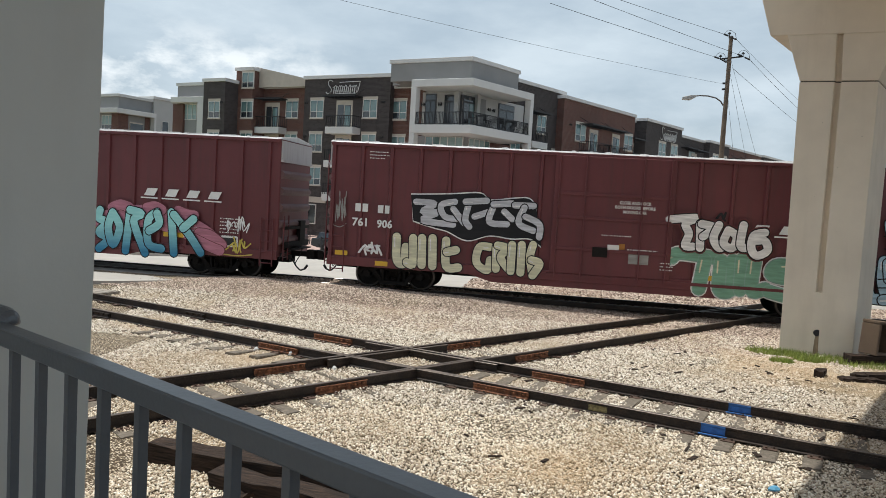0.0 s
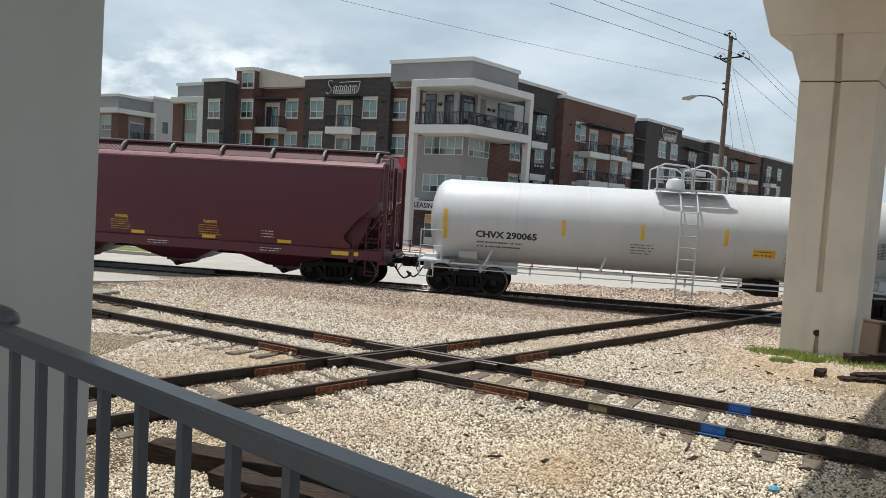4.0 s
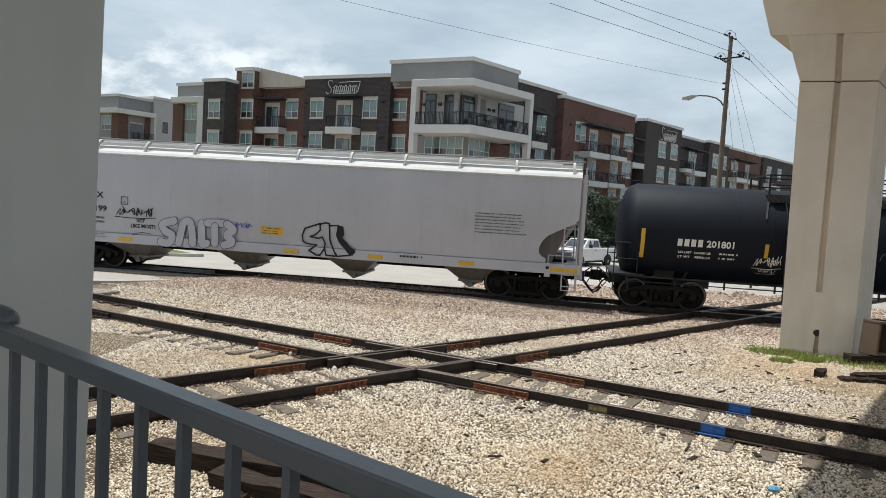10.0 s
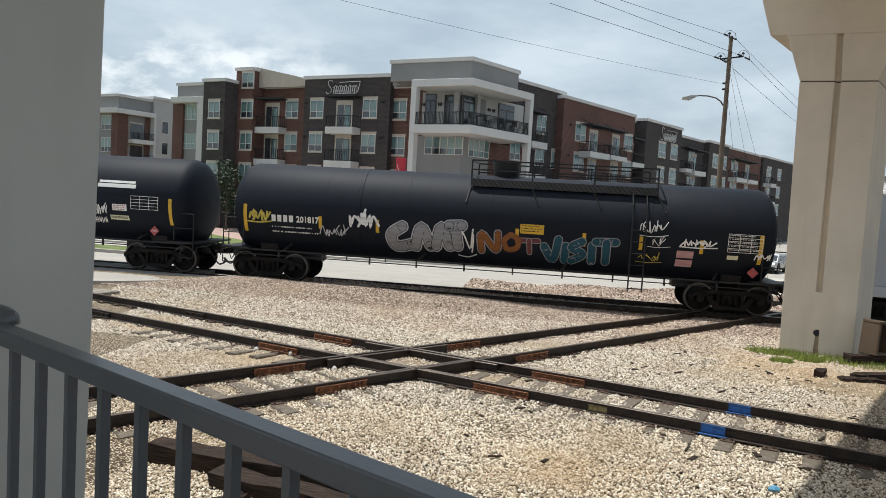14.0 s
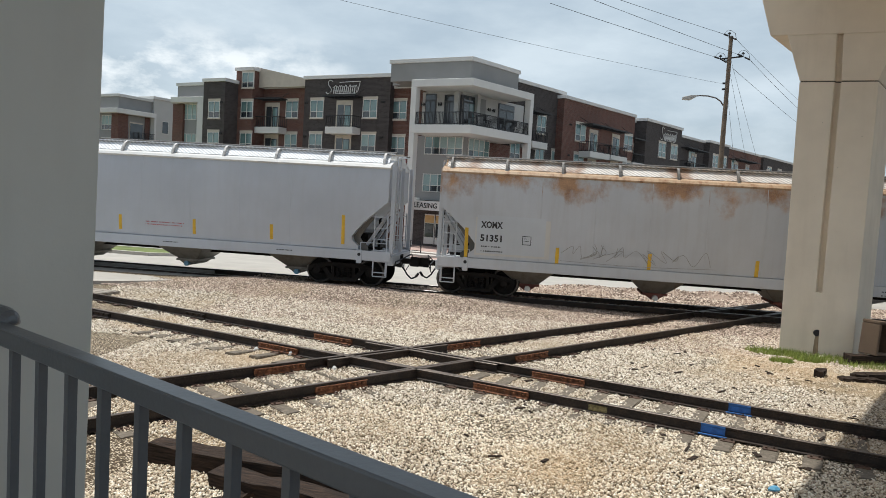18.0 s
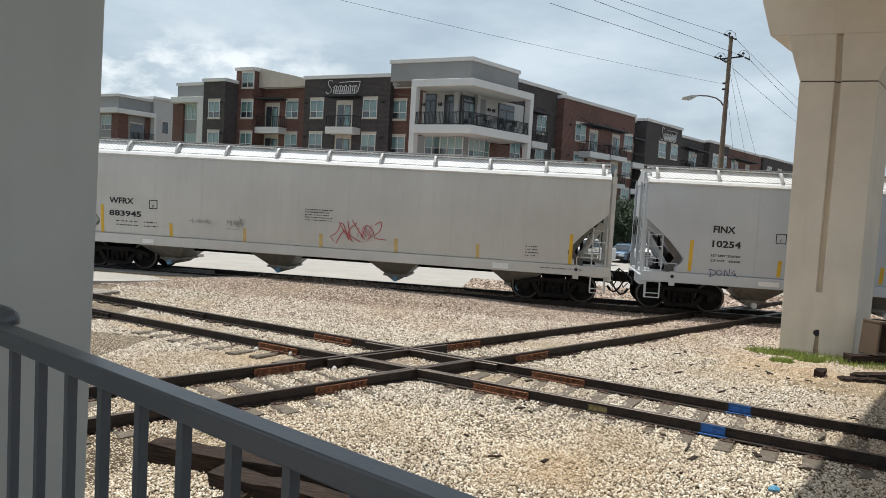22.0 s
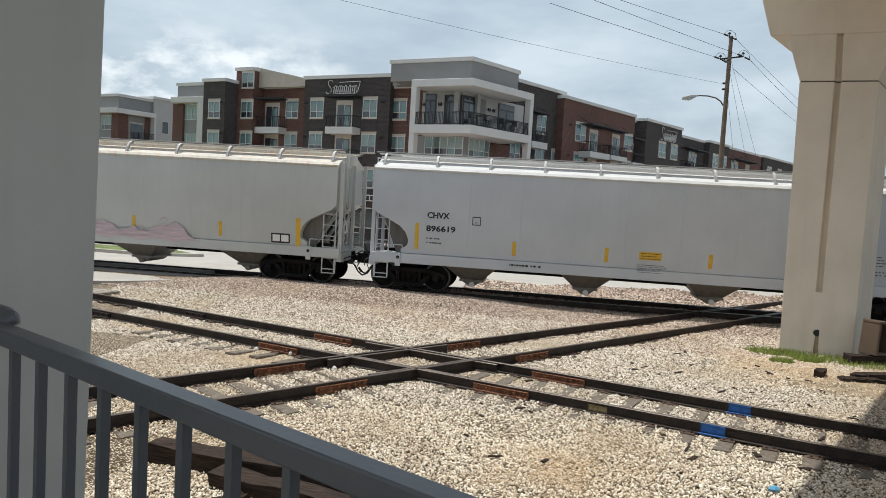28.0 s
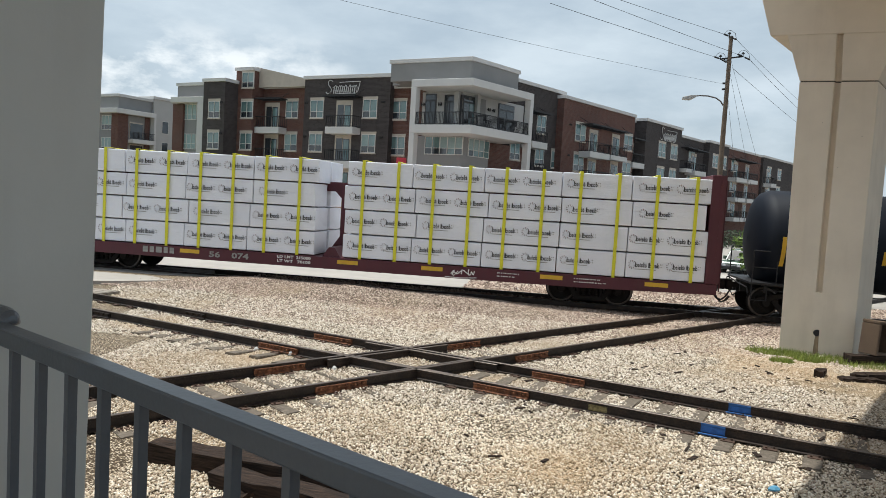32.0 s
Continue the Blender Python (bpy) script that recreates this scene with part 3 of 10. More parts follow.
diamond("dark cast steel diamond crossing of two tracks", A_DIR, A_OFF, B_DIR, B_OFF, 3.0)
diamond("dark steel crossing on the main line", 0.0, TRACK_Y - mid, B_DIR, B_OFF, 3.2)


# ---- loose stones ----
ROUND = [(math.cos(a) * math.cos(b), math.sin(a) * math.cos(b), math.sin(b)) for b, a in [(math.pi / 2, 0.0)] + [(0.46, i * 1.2566) for i in range(5)] + [(-0.46, i * 1.2566 + 0.628) for i in range(5)]]
ROUND_FACES = [f for i in range(5) for f in ((0, 1 + i, 1 + (i + 1) % 5), (1 + i, 6 + i, 1 + (i + 1) % 5), (1 + (i + 1) % 5, 6 + i, 6 + (i + 1) % 5))]


def scatter(name, patches, mat, label, seed, rails=(), sleepers=(), bare=(), fine=False):
    """Stones strewn over stretches (x0, x1, y0, y1, per square metre, size); fine: rounder stones."""
    rng = np.random.default_rng(seed)
    ico = np.array([(0.48, 0.08, 0.95), (-0.30, 0.42, 1.0), (-0.22, -0.48, 0.9), (0.98, 0.30, 0.0), (-0.25, 1.0, -0.1), (-1.0, -0.25, 0.0), (0.30, -1.0, -0.1)])
    tri = np.array([(0, 1, 2), (0, 3, 4), (0, 4, 1), (1, 4, 5), (1, 5, 2), (2, 5, 6), (2, 6, 0), (0, 6, 3)])
    if fine:
        ico, tri = np.array(ROUND), np.array(ROUND_FACES)
    vs, fs, n0 = [], [], 0
    for x0, x1, y0, y1, dens, size in patches:
        n = int((x1 - x0) * (y1 - y0) * dens)
        p = np.stack([rng.uniform(x0, x1, n), rng.uniform(y0, y1, n)], 1)
        keep = np.ones(n, bool)
        for ang, off, a0, a1, k0, k1 in sleepers:
            d = np.array([math.cos(ang), math.sin(ang)])
            u, k = p @ d, p @ np.array([-d[1], d[0]]) - off
            on = (u > a0) & (u < a1) & (k > k0) & (k < k1) & (np.abs((u - a0) % 0.56 - 0.02) < 0.13)
            keep &= ~(on & (rng.uniform(0, 1, n) < 0.86))
        for x, y, rx, ry in bare:
            keep &= ~((((p[:, 0] - x) / rx) ** 2 + ((p[:, 1] - y) / ry) ** 2 < rng.uniform(0.2, 1.2, n)) & (rng.uniform(0, 1, n) < 0.85))
        for ang, off in rails:
            k = p @ np.array([-math.sin(ang), math.cos(ang)]) - off
            keep &= np.abs(k) > 0.075
        keep &= (p[:, 1] < 19.6) | (p[:, 0] > np.interp(p[:, 1], [19.6, 20.6, 22.3, 23.5], [-14.7, -13.1, -11.3, -9.7]) - rng.exponential(0.25, n))
        p = p[keep]
        n = len(p)
        sc = size * rng.uniform(0.65, 1.4, (n, 1, 1)) * np.concatenate([rng.uniform(0.85, 1.45, (n, 1, 1)), rng.uniform(0.60, 1.0, (n, 1, 1)), rng.uniform(0.55, 0.95, (n, 1, 1))], 2)
        v = ico[None] * sc * rng.uniform(0.8, 1.2, (n, len(ico), 1))
        a = rng.uniform(0, 6.283, n)
        c, s = np.cos(a)[:, None], np.sin(a)[:, None]
        w = np.stack([v[..., 0] * c - v[..., 1] * s, v[..., 0] * s + v[..., 1] * c, v[..., 2]], 2)
        w[..., 2] += w[..., 0] * rng.uniform(-0.6, 0.6, (n, 1)) + w[..., 1] * rng.uniform(-0.6, 0.6, (n, 1))
        swell = bank(p[:, 0], p[:, 1]) + 0.012 * np.sin(p[:, 0] * 1.7 + 1.3 * np.cos(p[:, 1])) + 0.010 * np.sin(p[:, 1] * 2.3)
        w += np.concatenate([p, (GZ + 0.006 + swell + rng.uniform(-0.004, 0.016, n))[:, None]], 1)[:, None]
        vs.append(w.reshape(-1, 3))
        fs.append((tri[None] + n0 + (np.arange(n) * len(ico))[:, None, None]).reshape(-1, 3))
        n0 += n * len(ico)
    v, f = np.concatenate(vs), np.concatenate(fs)
    me = bpy.data.meshes.new(name)
    me.vertices.add(len(v))
    me.vertices.foreach_set("co", v.ravel())
    me.loops.add(f.size)
    me.loops.foreach_set("vertex_index", f.ravel().astype(np.int32))
    me.polygons.add(len(f))
    me.polygons.foreach_set("loop_start", np.arange(0, f.size, 3, dtype=np.int32))
    me.materials.append(mat)
    me.update(calc_edges=True)
    return tagged(new(name, me), label, "gravel", kind="stuff")


LINES = [(A_DIR, A_OFF), (A_DIR, A_OFF + GAUGE), (B_DIR, B_OFF), (B_DIR, B_OFF + GAUGE), (0.0, TRACK_Y - mid), (0.0, TRACK_Y + mid)]
SLEEPERS = [(A_DIR, A_OFF + mid, xa - 5.96, xa - 1.3, -1.45, -0.83), (A_DIR, A_OFF + mid, xa + 1.3, xa + 13, -1.32, 1.32), (B_DIR, B_OFF + mid, xb - 3.6, xb - 1.3, -1.32, 1.32), (B_DIR, B_OFF + mid, xb + 1.3, xb + 2.6, -1.32, 1.32)]
BARE = ((5.9, 14.9, 1.5, 0.7), (6.6, 15.6, 1.2, 0.6))
scatter("loose_gravel", [(-4.6, 3.6, 5.8, 8.5, 1500, 0.0148), (-6.2, 5.0, 8.5, 11, 1350, 0.0152)], STONES, "loose pale limestone gravel", 3, LINES, SLEEPERS, BARE, True)
scatter("loose_gravel", [(-8.0, 6.6, 11, 14, 1000, 0.0170), (-10.2, 7.8, 14, 17.5, 760, 0.0190), (-12.8, 8.0, 17.5, 20.5, 360, 0.0225)], GREY_STONES, "loose pale limestone gravel between the tracks", 8, LINES, SLEEPERS, BARE)
scatter("ballast", [(-9.0, 10.0, 17.4, 20.3, 330, 0.0215), (-13.4, 8.0, 20.3, 23.6, 600, 0.0235), (-10.8, 12, 23.8, 25.2, 260, 0.036), (-3, 13, 25.3, 29.5, 150, 0.045)], DARK_STONES, "brown track ballast along the main line", 4, LINES)

# ---- viaduct piers, deck ----
PIER_X = Vector((0.966, -0.258, 0))
PIER_Y = Vector((0.5, 0.866, 0))
PIER_W, PIER_D = 1.605, 2.3


def pier(label, at, mat, spread=(0.0, 0.0)):
    """A pier with a groove in its face, which spreads under the cap beam. The origin is the foot of its left front edge; spread: how much its sides lean outwards a metre."""
    t = thing("viaduct_pier", label, "pier", at)

    def ring(x0, x1, y0, y1, z, groove, g=0.70):
        x0, x1 = x0 - spread[0] * (z - 1.0), x1 + spread[1] * (z - 3.2)
        o = [(x0, y0), (g, y0), (g + 0.015, y0 + groove), (g + 0.13, y0 + groove), (g + 0.145, y0), (x1, y0), (x1, y1), (x0, y1)]
        return [tuple(PIER_X * a + PIER_Y * b) for a, b in o], z

    def skin(rows):
        return Shape().loft([[(x, y, z) for x, y, _ in r] for r, z in rows])

    part("shaft", skin([ring(0, PIER_W, 0, PIER_D, -0.1, 0), ring(0, PIER_W, 0, PIER_D, 1.52, 0), ring(0, PIER_W, 0, PIER_D, 1.54, 0.14), ring(0, PIER_W, 0, PIER_D, 6.57, 0.14, 0.685)]), mat, t, "smooth beige concrete shaft", bevel=0.015)
    part("joint", skin([ring(0.02, PIER_W - 0.02, 0.02, PIER_D - 0.02, 6.57, 0.13, 0.685), ring(0.02, PIER_W - 0.02, 0.02, PIER_D - 0.02, 6.60, 0.13, 0.685)]), GROUT, t, "dark open joint under the flare")
    part("flare", skin([ring(0.0, PIER_W, 0, PIER_D, 6.60, 0.14, 0.685), ring(-0.34, PIER_W + 0.34, -0.02, PIER_D + 0.02, 7.70, 0.14, 0.645)]), mat, t, bevel=0.015)
    o = [(-0.80, -0.03), (PIER_W + 0.82, -0.03), (PIER_W + 0.82, PIER_D + 0.03), (-0.80, PIER_D + 0.03)]
    o2 = [(-1.32, -0.03), (PIER_W + 1.34, -0.03), (PIER_W + 1.34, PIER_D + 0.03), (-1.32, PIER_D + 0.03)]
    rows = [([PIER_X * a + PIER_Y * b for a, b in o], 7.70), ([PIER_X * a + PIER_Y * b for a, b in o2], 9.5)]
    part("cap", Shape().loft([[(p.x, p.y, z) for p in r] for r, z in rows]), mat, t, bevel=0.02)
    hole = PIER_X * 0.815
    part("drain", Shape().rod((hole.x, hole.y - 0.012, 0.535), (hole.x, hole.y + 0.08, 0.535), 0.082, 16), BLACK, t, "dark round drain hole with a rust streak")
    a, b = PIER_X * 0.755, PIER_X * 0.875
    part("streak", Shape().add([(a.x, a.y - 0.004, 0.0), (b.x, b.y - 0.004, 0.0), (b.x - 0.02, b.y - 0.004, 0.47), (a.x + 0.02, a.y - 0.004, 0.47)], [(0, 1, 2, 3)]), STREAK, t)
    return t


STREAK = plain("brown_stain", (0.27, 0.20, 0.13), 0.9, 0, 0.3, 8, 50, 0)
GROUT = plain("dark_joint", (0.10, 0.085, 0.07), 0.9, 0, 0.2, 8, 50, 0)
pier("beige concrete viaduct pier with a vertical groove on grass", pose(5.78, 18.92, GZ), PIER, (0.012, 0.0))
pier("concrete viaduct pier beside the walkway railing, shade in its colour", pose(5.78 - 10.13 - 0.15, 18.92 - 17.55 - 0.26, GZ), PIER_SHADE, (0.0, 0.02))
deck_dir = math.degrees(math.atan2(0.866, 0.5))
# out of view: left edge placed for its shadow, right side widened to block sky
solid("viaduct_deck", Shape().prism([(-0.75, 9.32), (7.0, 9.32), (8.0, 10.2), (8.0, 11.4), (-1.17, 11.4), (-1.17, 10.2)], -60, 60, "y"), PIER, "beige concrete viaduct deck overhead, out of view and widened for shade", "viaduct deck",
      pose(6.6, 18.7, GZ, 0, 0, deck_dir - 90), kind="structure")

# ---- walkway and railing ----
RAIL_ANG = -30.31
guard = thing("guard_railing", "grey painted steel guard railing of a raised walkway", "railing", pose(-0.342, 0.948, 0, 0, 0, RAIL_ANG))
part("top_rail", Shape().box(-2.35, 2.6, -0.0214, 0.0214, 2.662, 2.700), RAILING, guard, bevel=0.004)
part("bottom_rail", Shape().box(-2.35, 2.6, -0.02, 0.02, 1.74, 1.775), RAILING, guard, bevel=0.004)
bal = stored("picket", lambda: Shape().box(-0.0087, 0.0087, -0.0089, 0.0089, 1.775, 2.662).mesh("picket", [RAILING]))
for i in range(-18, 17):
    part("picket", bal, None, guard, at=pose(0.014 - 0.1317 * i, 0, 0))
for x in (-2.2, 2.3):
    part("post", Shape().box(x - 0.022, x + 0.022, 0.035, 0.079, 1.4, 2.66), RAILING, guard, bevel=0.004)
cap = Shape().loft([[(x, y * k + 0.03, 2.70 + z * k) for y, z in ((-0.026, -0.012), (-0.02, 0.018), (0.0, 0.028), (0.02, 0.018), (0.026, -0.012))] for x, k in ((-1.24, 1.15), (-1.05, 1.15), (-1.02, 0.98), (-1.004, 0.55))])
part("handrail_end", cap, RAILING, guard, "rounded grey handrail end", bevel=0.012)
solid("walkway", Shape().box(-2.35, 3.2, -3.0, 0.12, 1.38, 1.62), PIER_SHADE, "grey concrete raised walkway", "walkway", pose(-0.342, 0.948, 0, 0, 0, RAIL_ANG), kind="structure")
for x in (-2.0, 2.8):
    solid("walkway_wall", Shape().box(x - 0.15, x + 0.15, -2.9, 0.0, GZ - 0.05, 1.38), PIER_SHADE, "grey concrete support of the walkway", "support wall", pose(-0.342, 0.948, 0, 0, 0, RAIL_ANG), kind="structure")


# ---- old timber by the pier and under the walkway ----
def beam(label, l, w, h, at, mat, seed):
    r = random.Random(seed)
    rings = []
    for i in range(9):
        x = -l / 2 + l * i / 8
        j = [r.uniform(-0.02, 0.02) for _ in range(12)]
        rings.append([(x + j[8] * 2, -w / 2 + j[0], j[1] * 0.3), (x, w / 2 + j[2], j[3] * 0.3), (x + j[9], w / 2 + j[4], h + j[5]), (x, 0.0, h + j[10] * 1.4), (x + j[11], -w / 2 + j[6], h + j[7])])
    return solid("timber_beam", Shape().loft(rings), mat, label, "timber", at, group="discarded ties")


beam("split dark old railway tie lying on gravel", 2.6, 0.26, 0.22, pose(-3.13, 7.62, GZ, 0, 0, -9), OLD_TIMBER, 1)
beam("rotten dark railway tie on the gravel", 2.3, 0.28, 0.18, pose(-2.3, 7.05, GZ, 0, 0, -14), OLD_TIMBER, 2)
for i, (x, y, a, l, h) in enumerate(((-2.75, 7.25, 20, 0.9, 0.10), (-2.3, 7.45, -40, 0.6, 0.08), (-2.55, 6.75, 5, 0.8, 0.09), (-1.95, 6.7, -25, 0.7, 0.1), (-3.0, 7.0, 50, 0.5, 0.07))):
    beam("splintered dark piece of an old tie", l, 0.14, h, pose(x, y, GZ, 0, 0, a), OLD_TIMBER, 30 + i)
beam("dark creosoted railway tie lying beside the pier", 2.3, 0.27, 0.24, pose(8.05, 18.0, GZ, 0, 0, 13), OLD_TIMBER, 10)
beam("dark creosoted railway tie half sunk in grass", 2.0, 0.25, 0.18, pose(8.75, 17.35, GZ, 0, 0, -6), OLD_TIMBER, 11)
for i, (x, y, a, l, w, h) in enumerate(((6.5, 15.95, 8, 0.8, 0.24, 0.07), (7.0, 16.35, 16, 1.1, 0.2, 0.10), (7.5, 16.3, 4, 1.5, 0.26, 0.12), (6.75, 15.95, -6, 0.9, 0.16, 0.06), (7.6, 16.75, 22, 1.1, 0.2, 0.09), (5.78, 16.1, 62, 0.4, 0.17, 0.15))):
    beam("flat splintered slab of a rotten tie", l, w, h, pose(x, y, GZ, 0, 0, a), OLD_TIMBER, 14 + i)
crate = Shape().box(-0.26, -0.18, -0.22, 0.22, 0, 0.72).box(0.18, 0.26, -0.22, 0.22, 0, 0.72).box(-0.26, 0.26, -0.22, 0.22, 0.722, 0.80).box(-0.178, 0.178, 0.12, 0.20, 0.0, 0.72).box(-0.178, 0.178, -0.20, 0.12, 0.0, 0.08)
solid("timber_block", crate, BROWN_TIMBER, "open brown timber block standing on a dark tie", "timber", pose(7.60, 18.02, GZ + 0.235, 0, 5, 34), bevel=0.02)
for i in range(3):
    solid("crossing_plank", Shape().box(-1.6, 1.6, -0.10, 0.10, 0, 0.10), PALE_PLANK, "weathered plank of a small crossing deck", "plank", pose(-13.75 + 0.06 * i, 18.75 + 0.24 * i, GZ, 0, 0, -8), group="crossing planks", bevel=0.01)


def grass(name, spots, n, label, seed, height=0.12):
    r = random.Random(seed)
    s = Shape()
    for _ in range(n):
        x0, y0, rx, ry = r.choice(spots)
        a, k = r.uniform(0, 6.283), math.sqrt(r.random())
        x, y, h, w, b = x0 + rx * k * math.cos(a), y0 + ry * k * math.sin(a), height * r.uniform(0.4, 1.4), r.uniform(0.006, 0.013), r.uniform(0, 6.283)
        dx, dy, lx, ly = w * math.cos(b), w * math.sin(b), r.uniform(-0.06, 0.06), r.uniform(-0.06, 0.06)
        s.add([(x - dx, y - dy, GZ), (x + dx, y + dy, GZ), (x + lx, y + ly, GZ + h)], [(0, 1, 2)])
    return solid(name, s, BLADE, label, "grass", kind="stuff")


grass("grass_patch", [(5.6, 18.4, 0.75, 0.35), (6.6, 18.05, 0.9, 0.38), (7.6, 17.6, 0.9, 0.4), (6.1, 17.7, 0.35, 0.2), (5.35, 17.2, 0.25, 0.15)], 5200, "green grass tuft round the foot of a pier", 5)

# ---- apartment block ----
DARK_BRICK = brick_wall("charcoal_brick", (0.044, 0.038, 0.038), (0.070, 0.060, 0.058), (0.092, 0.085, 0.082))
RED_BRICK = brick_wall("red_brown_brick", (0.100, 0.048, 0.039), (0.145, 0.072, 0.057), (0.16, 0.125, 0.11))
STUCCO = plain("grey_stucco", (0.24, 0.24, 0.238), 0.9, 0, 0.06, 0.6, 50, 0.1)
PALE_STUCCO = plain("pale_stucco", (0.43, 0.425, 0.41), 0.9, 0, 0.05, 0.6, 50, 0.1)
TRIM = plain("white_trim", (0.57, 0.565, 0.55), 0.8, 0, 0.04, 0.8, 40, 0.05)
CREAM = plain("cream_stone", (0.46, 0.41, 0.35), 0.85, 0, 0.08, 2, 40, 0.1)
FRAME = plain("white_window_frame", (0.60, 0.59, 0.56), 0.5, 0, 0.04, 3, 40, 0)
DOOR_DARK = plain("dark_door", (0.03, 0.03, 0.034), 0.4, 0, 0.2, 3, 40, 0)
RED_SIGN = plain("red_sign_board", (0.48, 0.03, 0.05), 0.45, 0, 0.08, 3, 40, 0)


def glass(name, col, rough=0.06):
    m, nt, bs, co = surface(name, rough, 0.0, 0.9)
    n = noise_of(nt, co, 0.9, 2.0)
    nt.links.new(ramp(nt, n, [(0.3, shade_of(col, 0.7)), (0.7, shade_of(col, 1.25))]), bs.inputs["Base Color"])
    bump(nt, bs, noise_of(nt, co, 0.7, 2.0), 0.05, 0.05)
    return m


PANE = glass("blue_green_pane", (0.12, 0.195, 0.195))
DARK_PANE = glass("dark_pane", (0.030, 0.038, 0.045))
# the sky's reflection in the panes is painted as a pale even colour
SKY_PANE = plain("pane_with_painted_sky", (0.25, 0.34, 0.34), 0.4, 0, 0.1, 4, 60, 0)

P_AMBER = plain("amber_blind", (0.50, 0.33, 0.14), 0.7, 0, 0.1, 4, 40, 0)
CORNER = Vector((-8.364, 62.776, GZ))
LEFT = math.degrees(-0.34219)
RIGHT = math.degrees(1.01188)
block = thing("apartment_building", "four-storey apartment block of charcoal and red brick with white framed balconies", "apartment building", pose(*CORNER))
WING = {"L": pose(0, 0, -GZ, 0, 0, LEFT), "R": pose(0, 0, -GZ, 0, 0, RIGHT)}
SILLS = (10.15, 6.95, 3.75)
BASE = -1.25


def proud(w, u, z, front):
    """The facades are planned on one plane a wing; a bay that stands proud keeps its bearing and height as planned."""
    far_off, eye = (56.3, 28.9) if w == "L" else (40.4, -48.8)
    k = (far_off - front) / far_off
    return eye + (u - eye) * k, EYE[2] + (z - EYE[2]) * k


def wall(w, u0, u1, z1, front, mat, depth=9.0, coping=True, z0=GZ):
    """A stretch of facade with its parapet; front: how far it stands proud."""
    z0 = BASE
    u0, z1 = proud(w, u0, z1, front)
    u1 = proud(w, u1, z1, front)[0]
    part("wall", Shape().box(u0, u1, -front, depth, z0, z1), mat, block, at=WING[w])
    if coping:
        part("parapet", Shape().box(u0 - 0.12, u1 + 0.12, -front - 0.14, depth, z1 + 0.003, z1 + 0.34), TRIM, block, "white parapet coping", at=WING[w], bevel=0.02)


def win_frame(wd, ht, n):
    """The outer frame of a window, one piece."""
    def make():
        v, h, k = [], wd / 2, 0.055
        for y in (-0.06, 0.05):
            v += [(-h, y, 0), (h, y, 0), (h, y, ht), (-h, y, ht), (-h + k, y, k), (h - k, y, k), (h - k, y, ht - k), (-h + k, y, ht - k)]
        f = []
        for i in range(4):
            j = (i + 1) % 4
            f += [(i, j, 4 + j, 4 + i), (8 + j, 8 + i, 12 + i, 12 + j), (j, i, 8 + i, 8 + j), (4 + i, 4 + j, 12 + j, 12 + i)]
        return Shape().add(v, f).mesh("window", [FRAME])
    return stored(("win", wd, ht, n), make)


def bars(f, wd, ht, n):
    """Mullions and meeting rail of a window frame."""
    for i in range(1, n):
        part("mullion", stored(("mullion", ht), lambda: Shape().box(-0.028, 0.028, -0.055, 0.05, 0.055, ht - 0.055).mesh("mullion", [FRAME])), None, f, at=pose(-wd / 2 + wd * i / n, 0, 0))
    part("meeting_rail", stored(("meeting_rail", wd, ht), lambda: Shape().box(-wd / 2 + 0.055, wd / 2 - 0.055, -0.045, 0.04, ht * 0.36 - 0.022, ht * 0.36 + 0.022).mesh("meeting_rail", [FRAME])), None, f)


wr = random.Random(8)


def window(w, u, z, front, wd=1.56, ht=1.66, n=2, lintel=True, mat=None):
    u, z = proud(w, u, z, front)
    f = part("window", win_frame(wd, ht, n), None, block, at=WING[w] @ pose(u, -front - 0.01, z))
    bars(f, wd, ht, n)
    for i in range(n):
        x0, x1 = -wd / 2 + wd * i / n + 0.04, -wd / 2 + wd * (i + 1) / n - 0.04
        up = mat or wr.choice((PANE, PANE, SKY_PANE, PANE))
        part("pane", stored(("pane_u", wd, ht, n, i, up.name), lambda: Shape().box(x0, x1, -0.02, 0.0, ht * 0.36, ht - 0.07).mesh("pane", [up])), None, f)
        lo = mat or wr.choice((PANE, DARK_PANE, DARK_PANE))
        part("pane", stored(("pane_l", wd, ht, n, i, lo.name), lambda: Shape().box(x0, x1, -0.02, 0.0, 0.07, ht * 0.36).mesh("pane", [lo])), None, f)
    if lintel:
        part("lintel", stored(("lintel", wd), lambda: Shape().box(-wd / 2 - 0.04, wd / 2 + 0.04, -0.05, 0.05, 0, 0.24).mesh("lintel", [CREAM])), None, f, at=pose(0, 0, ht + 0.003))
        part("sill", stored(("sill", wd), lambda: Shape().box(-wd / 2 - 0.06, wd / 2 + 0.06, -0.10, 0.05, -0.13, -0.003).mesh("sill", [CREAM])), None, f)


def fence(x0, x1, y0, y1, z, step=0.24):
    s = Shape()
    for a, b in (((x0, y1), (x0, y0)), ((x0, y0), (x1, y0)), ((x1, y0), (x1, y1))):
        l = math.hypot(b[0] - a[0], b[1] - a[1])
        if l < 0.05:
            continue
        s.bar((*a, z + 1.02), (*b, z + 1.02), 0.06).bar((*a, z + 0.08), (*b, z + 0.08), 0.05)
        n = max(2, int(l / step))
        for i in range(n + 1):
            k = i / n
            x, y = a[0] + (b[0] - a[0]) * k, a[1] + (b[1] - a[1]) * k
            s.bar((x, y, z), (x, y, z + 1.02), 0.055 if i in (0, n) else 0.032)
    return s


